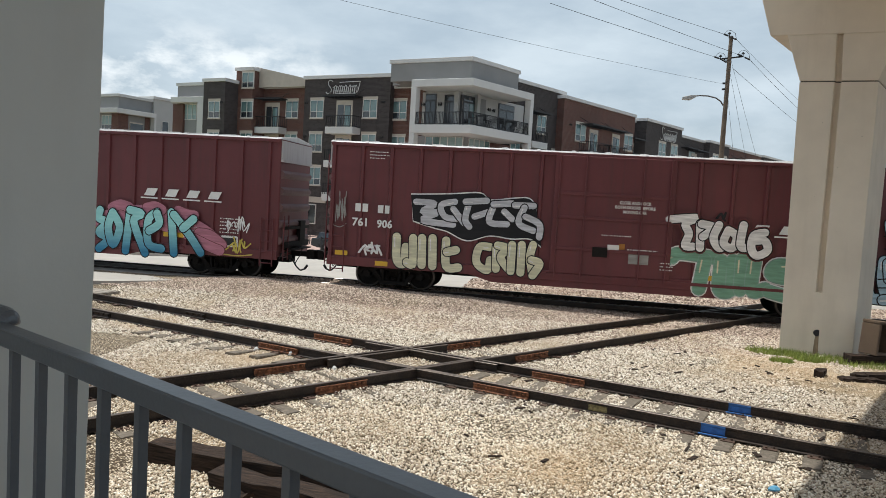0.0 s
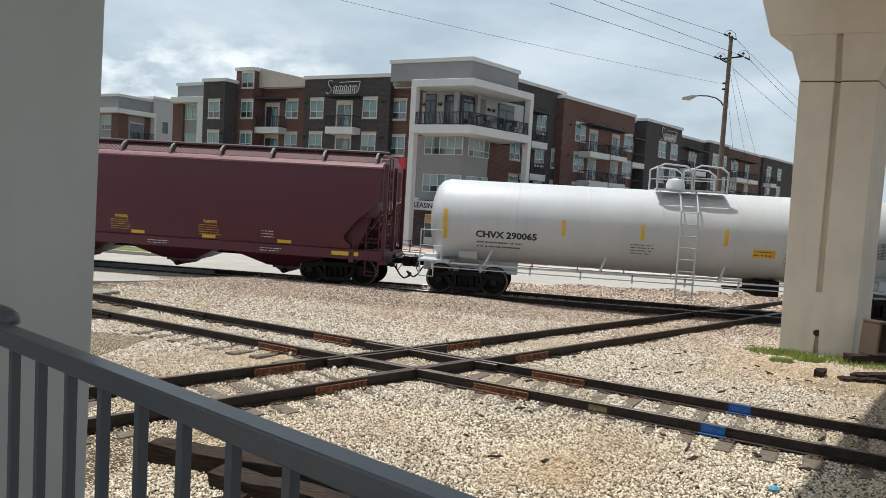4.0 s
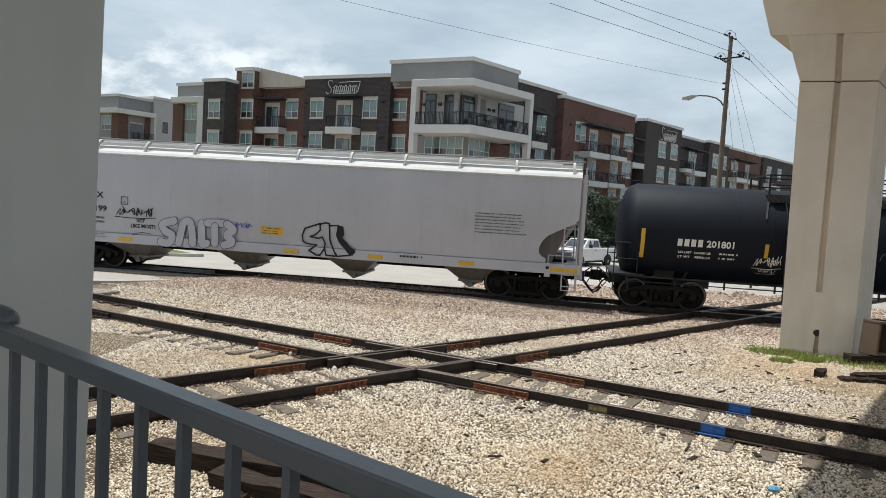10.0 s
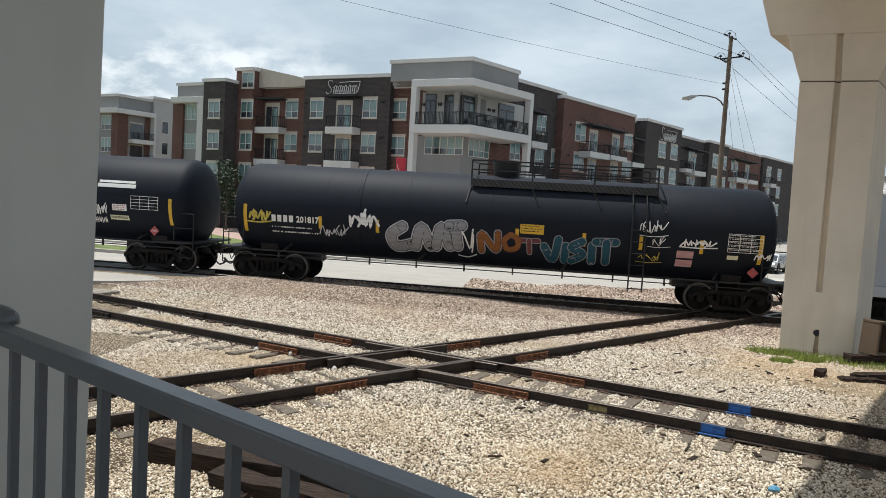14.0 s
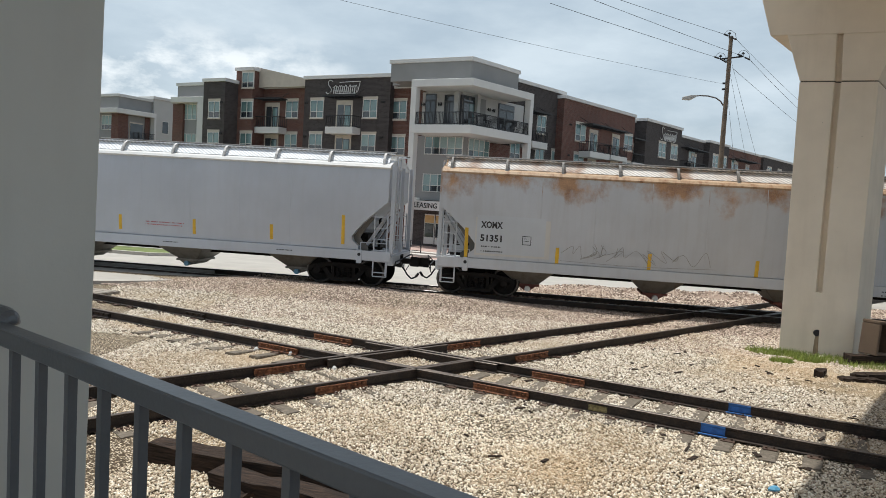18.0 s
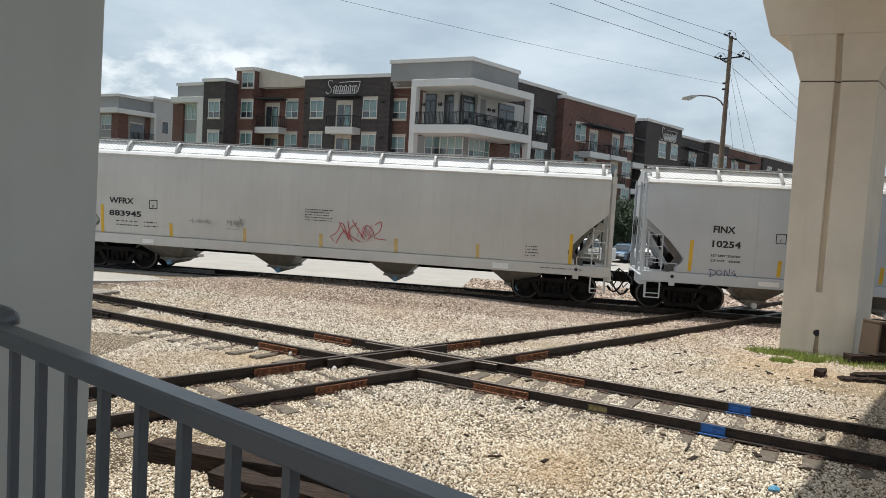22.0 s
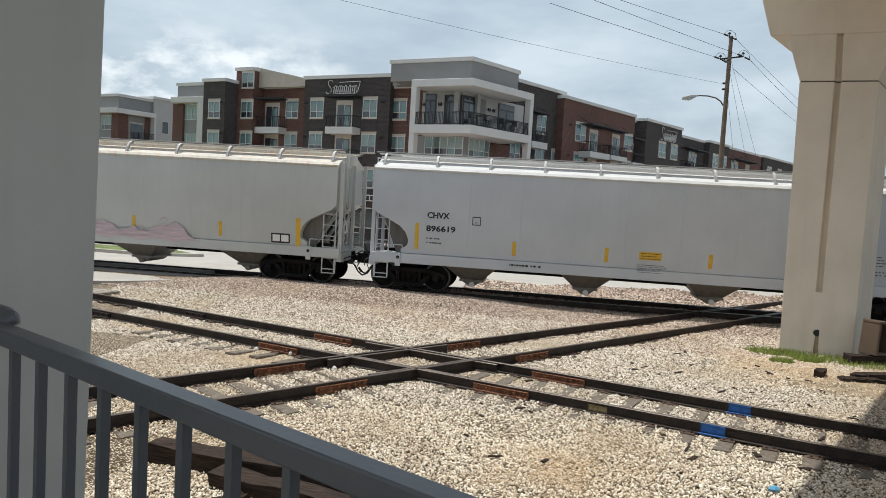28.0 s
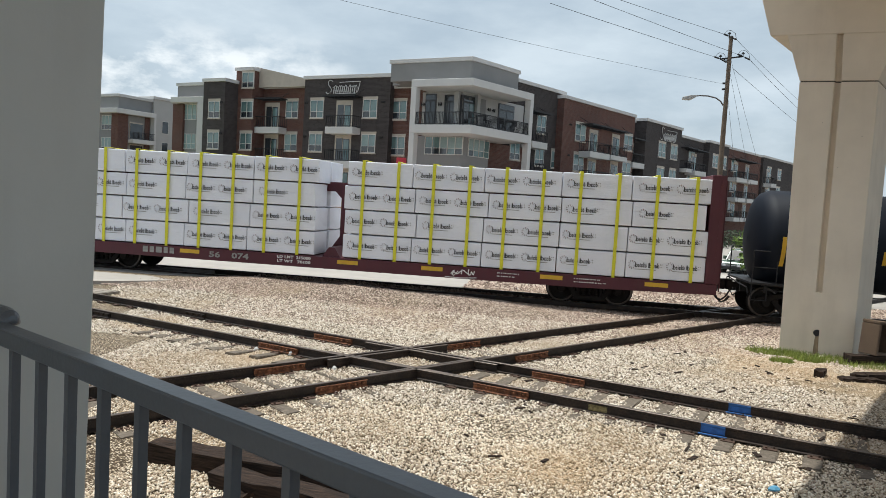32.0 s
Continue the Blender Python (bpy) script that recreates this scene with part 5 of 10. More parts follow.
# ---- utility pole, street lamp, wires ----
LAMP_GREY = plain("grey_lamp_housing", (0.42, 0.41, 0.39), 0.5, 0.3, 0.08, 3, 40, 0)
POLE_WOOD = timber("grey_brown_pole_wood", (0.10, 0.075, 0.055), (0.22, 0.175, 0.135))
PX, PY = 8.55, 40.0
pole = thing("utility_pole", "tall brown wooden utility pole with a lamp arm", "utility pole", pose(PX, PY, GZ))
part("shaft", Shape().rod((0, 0, 0), (0.0, 0, 12.52), 0.165, 12, 0.098), POLE_WOOD, pole, smooth=True)
part("crossarm", Shape().bar((-0.47, 0.0, 11.33), (0.68, 0.0, 11.50), 0.07, 0.07).rod((-0.3, 0, 11.36), (-0.05, 0, 11.2), 0.02, 6), BLACK, pole)
part("top_pin", Shape().rod((-0.1, 0, 12.4), (-0.12, 0, 12.7), 0.025, 6), BLACK, pole)
arm = [(-0.12, 0, 8.96), (-0.25, 0, 9.16), (-0.5, 0, 9.33), (-0.9, 0, 9.42), (-1.3, 0, 9.43), (-1.55, 0, 9.40)]
part("lamp_arm", Shape().pipe(arm, 0.035, 8), RIM, pole)
part("lamp_head", Shape().loft([[(-1.48, -0.06, 9.36), (-1.48, 0.06, 9.36), (-1.48, 0.06, 9.46), (-1.48, -0.06, 9.46)], [(-1.8, -0.15, 9.17), (-1.8, 0.15, 9.17), (-1.8, 0.15, 9.42), (-1.8, -0.15, 9.42)],
                                [(-2.2, -0.12, 9.18), (-2.2, 0.12, 9.18), (-2.2, 0.12, 9.32), (-2.2, -0.12, 9.32)]]), LAMP_GREY, pole, "pale cobra-head street lamp", bevel=0.03)
for z in (10.05, 9.75):
    part("wire_clamp", Shape().box(-0.24, -0.12, -0.05, 0.05, z, z + 0.09), BLACK, pole)


def dead_end(x, z, left, right):
    """Where a line is tied off on both sides: two strings of insulator discs, a pin insulator and the jumper loop over it."""
    for tip in (left, right):
        s = Shape()
        a, b = Vector((x, 0, z)), Vector((x + tip[0], tip[1], z + tip[2]))
        s.rod(a, b, 0.018, 6)
        for k in (0.35, 0.55, 0.75, 0.92):
            d = (b - a).normalized() * 0.022
            s.rod(a.lerp(b, k) - d, a.lerp(b, k) + d, 0.045, 10)
        part("insulator", s, BLACK, pole)
    top = 0.32
    part("jumper", Shape().pipe([(x + left[0] * 0.9, left[1] * 0.9, z + left[2]), (x - 0.16, 0, z + top * 0.8), (x - 0.06, 0, z + top), (x + 0.12, 0, z + top * 0.9), (x + right[0] * 0.8, right[1] * 0.8, z + top * 0.3), (x + right[0], right[1], z + right[2])], 0.012, 5), BLACK, pole)
    part("pin_insulator", Shape().lathe([(0.001, 0.0), (0.02, 0.0), (0.02, 0.10), (0.09, 0.12), (0.09, 0.15), (0.05, 0.17), (0.05, 0.21), (0.001, 0.22)], 10), BLACK, pole, at=pose(x, 0, z))


dead_end(-0.10, 12.5, (-0.32, -0.25, 0.05), (0.30, -0.3, -0.22))
dead_end(-0.45, 11.34, (-0.34, -0.25, 0.05), (0.26, -0.3, -0.22))
dead_end(0.66, 11.5, (-0.32, -0.25, 0.05), (0.28, -0.3, -0.22))


def wire(label, a, b, sag, r=0.010):
    a, b = Vector(a), Vector(b)
    side = (b - a).cross(Vector((0, 0, 1))).normalized()
    rings = []
    for i in range(25):
        k = i / 24
        p = a.lerp(b, k)
        p.z -= sag * 4 * k * (1 - k)
        rings.append([tuple(p + side * (r * math.cos(q * 1.2566)) + Vector((0, 0, r * math.sin(q * 1.2566)))) for q in range(5)])
    return solid("wire", Shape().loft(rings), BLACK, label, "wire", group="overhead wires")


# ---- rolling stock ----
CARS = []
WHEELS = []


def railcar(name, label, x0, x1, category="railcar"):
    """A car that stands, at the start, between x0 and x1 along the main line."""
    c = thing(name, label, category, pose((x0 + x1) / 2, TRACK_Y, 0), group="freight train")
    CARS.append((c, (x0 + x1) / 2))
    return c, (x1 - x0)


def wheelset_mesh():
    def make():
        s = Shape()
        for sg in (-1, 1):
            prof = [(0.06, 0.80), (0.15, 0.83), (0.16, 0.80), (0.20, 0.775), (0.36, 0.755), (0.385, 0.80), (0.40, 0.822)]
            s.lathe([(0.001, 0.80)] + prof, 28, "y") if sg > 0 else s.lathe([(r, -h) for r, h in [(0.001, 0.80)] + prof], 28, "y")
            k = len(s.f)
            rim = [(0.40, 0.822), (0.440, 0.820), (0.457, 0.81)]
            s.lathe([(r, sg * h) for r, h in rim], 28, "y", slot=1)
            tread = [(0.457, 0.81), (0.462, 0.715), (0.490, 0.700), (0.487, 0.680), (0.40, 0.675), (0.36, 0.70), (0.1, 0.71)]
            s.lathe([(r, sg * h) for r, h in tread], 28, "y")
        s.rod((0, -1.06, 0), (0, 1.06, 0), 0.085, 12)
        return s.mesh("wheelset", [WHEEL, RIM], True)
    return stored("wheelset", make)


def side_frame_mesh():
    def make():
        s = Shape()
        top = [(-1.22, 0.42), (-1.20, 0.58), (-1.0, 0.64), (-0.55, 0.74), (0.55, 0.74), (1.0, 0.64), (1.20, 0.58), (1.22, 0.42), (1.10, 0.42), (1.06, 0.52), (0.72, 0.52), (0.62, 0.60), (0.40, 0.62), (-0.40, 0.62), (-0.62, 0.60), (-0.72, 0.52), (-1.06, 0.52), (-1.10, 0.42)]
        s.prism(top, 0.93, 1.08)
        s.prism([(-0.72, 0.50), (-0.60, 0.58), (-0.34, 0.26), (0.34, 0.26), (0.60, 0.58), (0.72, 0.50), (0.44, 0.14), (-0.44, 0.14)], 0.95, 1.07)
        s.prism([(-0.40, 0.24), (-0.32, 0.24), (-0.32, 0.66), (-0.40, 0.66)], 0.95, 1.07).prism([(0.32, 0.24), (0.40, 0.24), (0.40, 0.66), (0.32, 0.66)], 0.95, 1.07)
        for x in (-0.889, 0.889):
            s.rod((x, 0.96, 0.457), (x, 1.15, 0.457), 0.115, 12)
        return s.mesh("side_frame", [UNDER])
    return stored("side_frame", make)


def spring_mesh():
    prof = [(0.001, 0.0)] + [(0.075 if i % 2 else 0.055, 0.03 * i) for i in range(11)] + [(0.001, 0.30)]
    return stored("springs", lambda: Shape().lathe(prof, 10, "z", (0, 0, 0)).mesh("spring", [UNDER]))


def truck(car, x):
    t = part("truck", stored("bolster", lambda: Shape().box(-0.2, 0.2, -1.0, 1.0, 0.42, 0.70).box(-0.35, 0.35, -0.3, 0.3, 0.66, 0.80).bar((-0.6, -0.75, 0.35), (0.6, -0.75, 0.35), 0.06).mesh("truck", [UNDER])), None, car, at=pose(x, 0, 0))
    for a in (0, 180):
        part("side_frame", side_frame_mesh(), None, t, at=pose(0, 0, 0, 0, 0, a))
        for x in (-0.2, 0.0, 0.2):
            part("spring", spring_mesh(), None, t, at=pose(0, 0, 0, 0, 0, a) @ pose(x, 1.0, 0.27))
    part("truck_bolster", stored("truck_bolster", lambda: Shape().box(-0.34, 0.34, -0.93, 0.93, 0.24, 0.66).mesh("truck_bolster", [UNDER])), None, t)
    for k in (-0.889, 0.889):
        w = part("wheelset", wheelset_mesh(), None, t, "dark steel wheels with worn bright rims", at=pose(k, 0, 0.457))
        WHEELS.append((w, car, k))
    return t


def couplers(car, l, reach=0.62, z=0.86):
    for sg in (-1, 1):
        s = Shape().box(-0.9, 0.0, -0.2, 0.2, z - 0.2, z + 0.18).box(-0.05, reach - 0.28, -0.07, 0.07, z - 0.09, z + 0.09)
        s.prism([(reach - 0.3, -0.14), (reach - 0.02, -0.16), (reach + 0.03, 0.02), (reach - 0.1, 0.0), (reach - 0.12, 0.16), (reach - 0.3, 0.14)], z - 0.16, z + 0.16, "z")
        part("coupler", s, UNDER, car, at=pose(sg * (l / 2), 0, 0, 0, 0, 0 if sg > 0 else 180), bevel=0.01)
        pts = [(0.0, -0.35, z - 0.1), (0.15, -0.34, z - 0.22), (0.28, -0.32, z - 0.44), (0.42, -0.30, z - 0.56), (0.56, -0.28, z - 0.5), (0.66, -0.26, z - 0.36)]
        turn = pose(sg * (l / 2), 0, 0, 0, 0, 0 if sg > 0 else 180)
        part("uncoupling_lever", Shape().pipe([(0.04, -sg * 1.35, z - 0.12), (0.06, -sg * 1.3, z + 0.06), (0.10, -sg * 0.4, z + 0.10), (0.34, -sg * 0.12, z + 0.26), (0.36, 0, z + 0.22)], 0.02, 6), BLACK, car, at=turn)
        part("chain", Shape().pipe([(0.36, 0.0, z + 0.2), (0.30, -sg * 0.14, z - 0.1), (0.18, -sg * 0.2, z - 0.34), (0.05, -sg * 0.22, z - 0.18)], 0.017, 5), BLACK, car, at=turn)
        part("angle_cock", Shape().box(-0.06, 0.08, -0.40, -0.28, z - 0.2, z - 0.04).rod((0.56, -0.28, z - 0.5), (0.66, -0.26, z - 0.36), 0.045, 8), BLACK, car, at=turn, bevel=0.012)
        part("air_hose", Shape().pipe(pts, 0.028, 7), BLACK, car, at=pose(sg * (l / 2), 0, 0, 0, 0, 0 if sg > 0 else 180))


def ladder_shape(x, y, z0, z1, w=0.42, step=0.36, r=0.018, along="x"):
    s = Shape()
    a = [(x - w / 2, y), (x + w / 2, y)] if along == "x" else [(x, y - w / 2), (x, y + w / 2)]
    for p in a:
        s.rod((*p, z0), (*p, z1), r * 1.3, 6)
    z = z0 + 0.1
    while z < z1:
        s.rod((*a[0], z), (*a[1], z), r, 6)
        z += step
    return s


def ladder(car, mat, x, y, z0, z1, along="x", w=0.42):
    return part("ladder", ladder_shape(x, y, z0, z1, w, along=along), mat, car)


# -- things painted on sides: bars, letters, spray paint. hw(z) is the half width of the body at a height --
def wrapped(me, hw, off=0.008):
    for v in me.vertices:
        v.co = (v.co.x, -(hw(v.co.z) + off + v.co.y), v.co.z)
    return me


def flat_patch(x0, x1, z0, z1, n=1, m=1, slant=0.0, slot=0, s=None):
    s = s or Shape()
    for i in range(n):
        for j in range(m):
            a, b = x0 + (x1 - x0) * i / n, x0 + (x1 - x0) * (i + 1) / n
            c, d = z0 + (z1 - z0) * j / m, z0 + (z1 - z0) * (j + 1) / m
            s.add([(a + slant * (c - z0), 0, c), (b + slant * (c - z0), 0, c), (b + slant * (d - z0), 0, d), (a + slant * (d - z0), 0, d)], [(0, 1, 2, 3)], slot)
    return s


def stick(name, shape, mats, car, hw, label="", off=0.008):
    me = wrapped(shape.mesh(name, mats if isinstance(mats, list) else [mats]), hw, off)
    return part(name, me, None, car, label)


def mark(car, text, x, z, cap, mat, hw, wide, align="LEFT"):
    """Readable lettering on a side: its foot, the height of its capitals and its width."""
    ob = letters(text, 1.0, mat, Matrix(), car, "lettering", thick=0.0)
    xs, ys = [v.co.x for v in ob.data.vertices], [v.co.y for v in ob.data.vertices]
    x0, x1, y0, y1 = min(xs), max(xs), min(ys), max(ys)
    left = x if align == "LEFT" else x - wide / 2
    for v in ob.data.vertices:
        zz = z + (v.co.y - y0) / (y1 - y0) * cap
        v.co = (left + (v.co.x - x0) / (x1 - x0) * wide, -(hw(zz) + 0.010), zz)
    return ob


def plate_mark(car, x, z, hw, size=0.3):
    """An outlined square with a C."""
    e, k = Shape(), size
    for a, b, c, d in ((0, k, 0, 0.025), (0, k, k - 0.025, k), (0, 0.025, 0.025, k - 0.025), (k - 0.025, k, 0.025, k - 0.025)):
        flat_patch(x + a, x + b, z + c, z + d, s=e)
    stick("small_print", e, INK, car, hw)
    mark(car, "C", x + k * 0.36, z + k * 0.16, k * 0.3, INK, hw, k * 0.28)


def small_print(car, x, z, w, rows, mat, hw, h=0.055, gap=0.045, seed=1):
    """Rows of bars for print too small to read."""
    r = random.Random(seed + int(x * 31) + int(z * 17))
    s = Shape()
    k = 0.62 if h < 0.12 else 0.9
    for i in range(rows):
        zz = z - i * (h + gap)
        a, end = x, x + w * r.uniform(0.78, 1.0)
        while a < end:
            b = a + r.uniform(0.35, 1.3) * h * 0.8
            flat_patch(a, min(b, x + w), zz - h * k, zz, s=s)
            a = b + h * r.choice((0.3, 0.3, 0.3, 0.9))
    ob = stick("small_print", s, mat, car, hw)
    return tagged(ob, kind="stuff")


def slide(car, way):
    """Moves all that is painted on a car's side along it."""
    for ob in car.children:
        if ob.name.split(".")[0] in ("lettering", "small_print", "stencil_box", "graffiti", "graffiti_tag", "reflector", "placard"):
            ob.location.x += way


def reflector(car, x, z, w, h, hw, m=YELLOW):
    return stick("reflector", flat_patch(x - w / 2, x + w / 2, z, z + h, 1, 10 if h > 0.3 else 3), m, car, hw, "yellow reflective strip", 0.006)


def stroke(s, pts, w, slot, y=0.0):
    """A ribbon along points (x, z)."""
    for (a, b), (c, d) in zip(pts, pts[1:]):
        y += 0.0006
        l = math.hypot(c - a, d - b) or 1e-6
        nx, nz, ex, ez = -(d - b) / l * w / 2, (c - a) / l * w / 2, (c - a) / l * w * 0.35, (d - b) / l * w * 0.35
        s.add([(a + nx - ex, y, b + nz - ez), (a - nx - ex, y, b - nz - ez), (c - nx + ex, y, d - nz + ez), (c + nx + ex, y, d + nz + ez)], [(0, 1, 2, 3)], slot)


def spray(name, col, rough=0.55):
    """Spray paint, thin and streaky."""
    m, nt, bs, co = surface(name, rough, 0.0, 0.3)
    n = noise_of(nt, co, 3.5, 6.0, (0.5, 1.0, 4.0))
    nt.links.new(ramp(nt, n, [(0.3, shade_of(col, 0.72)), (0.7, shade_of(col, 1.15))]), bs.inputs["Base Color"])
    return m


SP = {k: spray("spray_" + k, c) for k, c in dict(black=(0.015, 0.015, 0.018), white=(0.84, 0.82, 0.80), silver=(0.58, 0.58, 0.61), cream=(0.72, 0.69, 0.49), pewter=(0.30, 0.30, 0.32), burnt=(0.26, 0.10, 0.025), petrol=(0.018, 0.085, 0.125), aqua=(0.16, 0.50, 0.58), pink=(0.50, 0.20, 0.26),
                                                green=(0.22, 0.42, 0.30), sky=(0.44, 0.58, 0.66), orange=(0.40, 0.17, 0.04), yellow=(0.60, 0.48, 0.10), red=(0.45, 0.10, 0.10), blue=(0.10, 0.13, 0.42),
                                                teal=(0.03, 0.15, 0.22), faint=(0.33, 0.32, 0.30), rose=(0.62, 0.36, 0.36), mint=(0.27, 0.44, 0.36), wine=(0.16, 0.05, 0.05), olive=(0.36, 0.365, 0.30), jade=(0.12, 0.33, 0.25), ink=(0.055, 0.055, 0.06), navy=(0.03, 0.045, 0.16), blush=(0.56, 0.44, 0.46)).items()}


def curve(pts, n=5):
    """A smooth line through points."""
    out = []
    p = [pts[0]] + list(pts) + [pts[-1]]
    for a, b, c, d in zip(p, p[1:], p[2:], p[3:]):
        for i in range(n):
            t = i / n
            out.append(tuple(0.5 * (2 * b[k] + (c[k] - a[k]) * t + (2 * a[k] - 5 * b[k] + 4 * c[k] - d[k]) * t * t + (3 * b[k] - a[k] - 3 * c[k] + d[k]) * t ** 3) for k in (0, 1)))
    out.append(tuple(pts[-1]))
    return out


def ribbon(s, pts, w, slot, y=0.0):
    """One joined fat line with round ends."""
    n = len(pts)
    left, right = [], []
    for i, (a, b) in enumerate(pts):
        c, d = pts[max(0, i - 1)], pts[min(n - 1, i + 1)]
        l = math.hypot(d[0] - c[0], d[1] - c[1]) or 1e-6
        nx, nz = -(d[1] - c[1]) / l * w / 2, (d[0] - c[0]) / l * w / 2
        left.append((a + nx, y + 0.0004 * i, b + nz))
        right.append((a - nx, y + 0.0004 * i, b - nz))
    s.add(left + right, [(i, i + 1, n + i + 1, n + i) for i in range(n - 1)], slot)
    for k in (0, n - 1):
        a, b = pts[k]
        ring = [(a + w / 2 * math.cos(q * math.pi / 5), y + 0.0004 * k + 0.0002, b + w / 2 * math.sin(q * math.pi / 5)) for q in range(10)]
        s.add(ring, [tuple(range(10))], slot)


def tag_scrawl(car, hw, x0, z0, w, h, col, seed, n=7, width=0.03):
    """A handstyle tag: one quick looping scribble with slashes through it."""
    r = random.Random(seed)
    s = Shape()
    pts, up = [], 1
    for i in range(3 * n):
        up = -up
        pts.append((x0 + w * (0.05 + 0.9 * i / (3 * n - 1)) + r.uniform(-0.55, 0.55) * w / n, z0 + h * (0.5 + up * r.uniform(0.08, 0.5))))
    ribbon(s, curve(pts, 4), width, 0)
    for i in range(max(2, n // 2)):
        a, b = x0 + w * r.uniform(0.05, 0.9), z0 + h * r.uniform(0.0, 0.3)
        ribbon(s, curve([(a, b), (a + r.uniform(-0.05, 0.12) * w, b + h * 0.4), (a + r.uniform(-0.04, 0.16) * w, b + h * r.uniform(0.6, 0.95))]), width, 0, 0.002)
    if r.random() < 0.6:
        ribbon(s, curve([(x0 - 0.05, z0 - 0.1 * h), (x0 + w * 0.5, z0 - 0.16 * h), (x0 + w * 1.05, z0 - 0.02 * h)]), width * 0.8, 0, 0.004)
    return stick("graffiti_tag", s, SP[col], car, hw, off=0.011)


def fat(s, pts, w, slot, y):
    """A fat smooth line with round ends, all in one layer."""
    p = curve(pts, 6)
    n = len(p)
    left, right = [], []
    for i, (a, b) in enumerate(p):
        c, d = p[max(0, i - 1)], p[min(n - 1, i + 1)]
        l = math.hypot(d[0] - c[0], d[1] - c[1]) or 1e-6
        nx, nz = -(d[1] - c[1]) / l * w / 2, (d[0] - c[0]) / l * w / 2
        q = y + 0.00006 * i
        left.append((a + nx, q, b + nz))
        right.append((a - nx, q, b - nz))
    s.add(left + right, [(i, i + 1, n + i + 1, n + i) for i in range(n - 1)], slot)
    for k in (0, n - 1):
        a, b = p[k]
        ring = [(a + w / 2 * math.cos(q * math.pi / 6), y + 0.00006 * k + 0.0001, b + w / 2 * math.sin(q * math.pi / 6)) for q in range(12)]
        s.add(ring, [tuple(range(12))], slot)


def throw_up(car, hw, forms, w, fill, line, label, rim=0.035, edge=None, lift=0.0, shine=None):
    """Fat overlapping forms, each with its own rim over the form before it; edge: a second, outer rim round them all."""
    s = Shape()
    for pts in forms if edge else ():
        fat(s, pts, w + 2 * rim + 0.07, 2, lift)
    for i, pts in enumerate(forms):
        fat(s, pts, w + 2 * rim, 1, lift + 0.004 + 0.0045 * i)
        fat(s, pts, w, 0, lift + 0.0062 + 0.0045 * i)
        if shine:
            (a, b), (c, d) = pts[0], pts[1]
            fat(s, [(a - w * 0.24, b - 0.03), (a - w * 0.24 + (c - a) * 0.4, b - 0.03 + (d - b) * 0.4)], w * 0.13, 3, lift + 0.0072 + 0.0045 * i)
    return stick("graffiti", s, [fill if not isinstance(fill, str) else SP[fill], SP[line], SP[edge or "white"], SP[shine or "white"]], car, hw, label, off=0.008)


def line_work(car, hw, runs, w, col, label="", lift=0.0):
    """Single sprayed lines, which run on over a sill that stands proud."""
    s = Shape()
    side = hw if hw is not hopper_hw else (lambda z: max(1.588, hopper_hw(z)))
    for i, pts in enumerate(runs):
        fat(s, pts, w, 0, lift + 0.0012 * i)
    return stick("graffiti_tag", s, SP[col], car, side, label, off=0.010)


def faded(name, low, high, z0, z1):
    """Spray paint that runs from one tone to another up the side."""
    m, nt, bs, co = surface(name, 0.5, 0.0, 0.3)
    sep = nt.nodes.new("ShaderNodeSeparateXYZ")
    nt.links.new(co, sep.inputs[0])
    rng = nt.nodes.new("ShaderNodeMapRange")
    rng.inputs["From Min"].default_value, rng.inputs["From Max"].default_value = z0, z1
    nt.links.new(sep.outputs["Z"], rng.inputs["Value"])
    c = ramp(nt, rng.outputs["Result"], [(0.0, low), (1.0, high)])
    streak = ramp(nt, noise_of(nt, co, 3.0, 6.0, (0.6, 1.0, 4.0)), [(0.3, (0.42,) * 3), (0.7, (0.58,) * 3)])
    nt.links.new(mix(nt, 0.8, c, streak, "OVERLAY"), bs.inputs["Base Color"])
    return m


AQUA_FADE = faded("turquoise_to_blue_spray", (0.04, 0.20, 0.34), (0.34, 0.68, 0.66), 0.7, 1.7)


# -- covered hopper --
SIDE = [(1.50, 1.25), (1.55, 1.6), (1.585, 2.1), (1.60, 2.6), (1.595, 3.1), (1.57, 3.6), (1.52, 3.90)]


def hopper_hw(z):
    if z < 1.25:
        return 1.585
    return float(np.interp(z, [p[1] for p in SIDE], [p[0] for p in SIDE]))


# how far the side is cut away at each height of the end
END_CUTS = {"round": [(1.38, 0.95), (1.45, 1.08), (1.52, 1.16), (1.65, 1.19), (1.9, 1.12), (2.12, 0.9), (2.33, 0.5), (2.5, 0.14), (2.65, 0.0)],
            "tall": [(1.25, 0.7), (1.45, 1.12), (1.95, 1.14), (2.85, 0.0)],
            "wedge": [(1.38, 0.95), (1.52, 1.12), (1.65, 1.19), (1.8, 1.08), (2.19, 0.76), (2.85, 0.0)]}


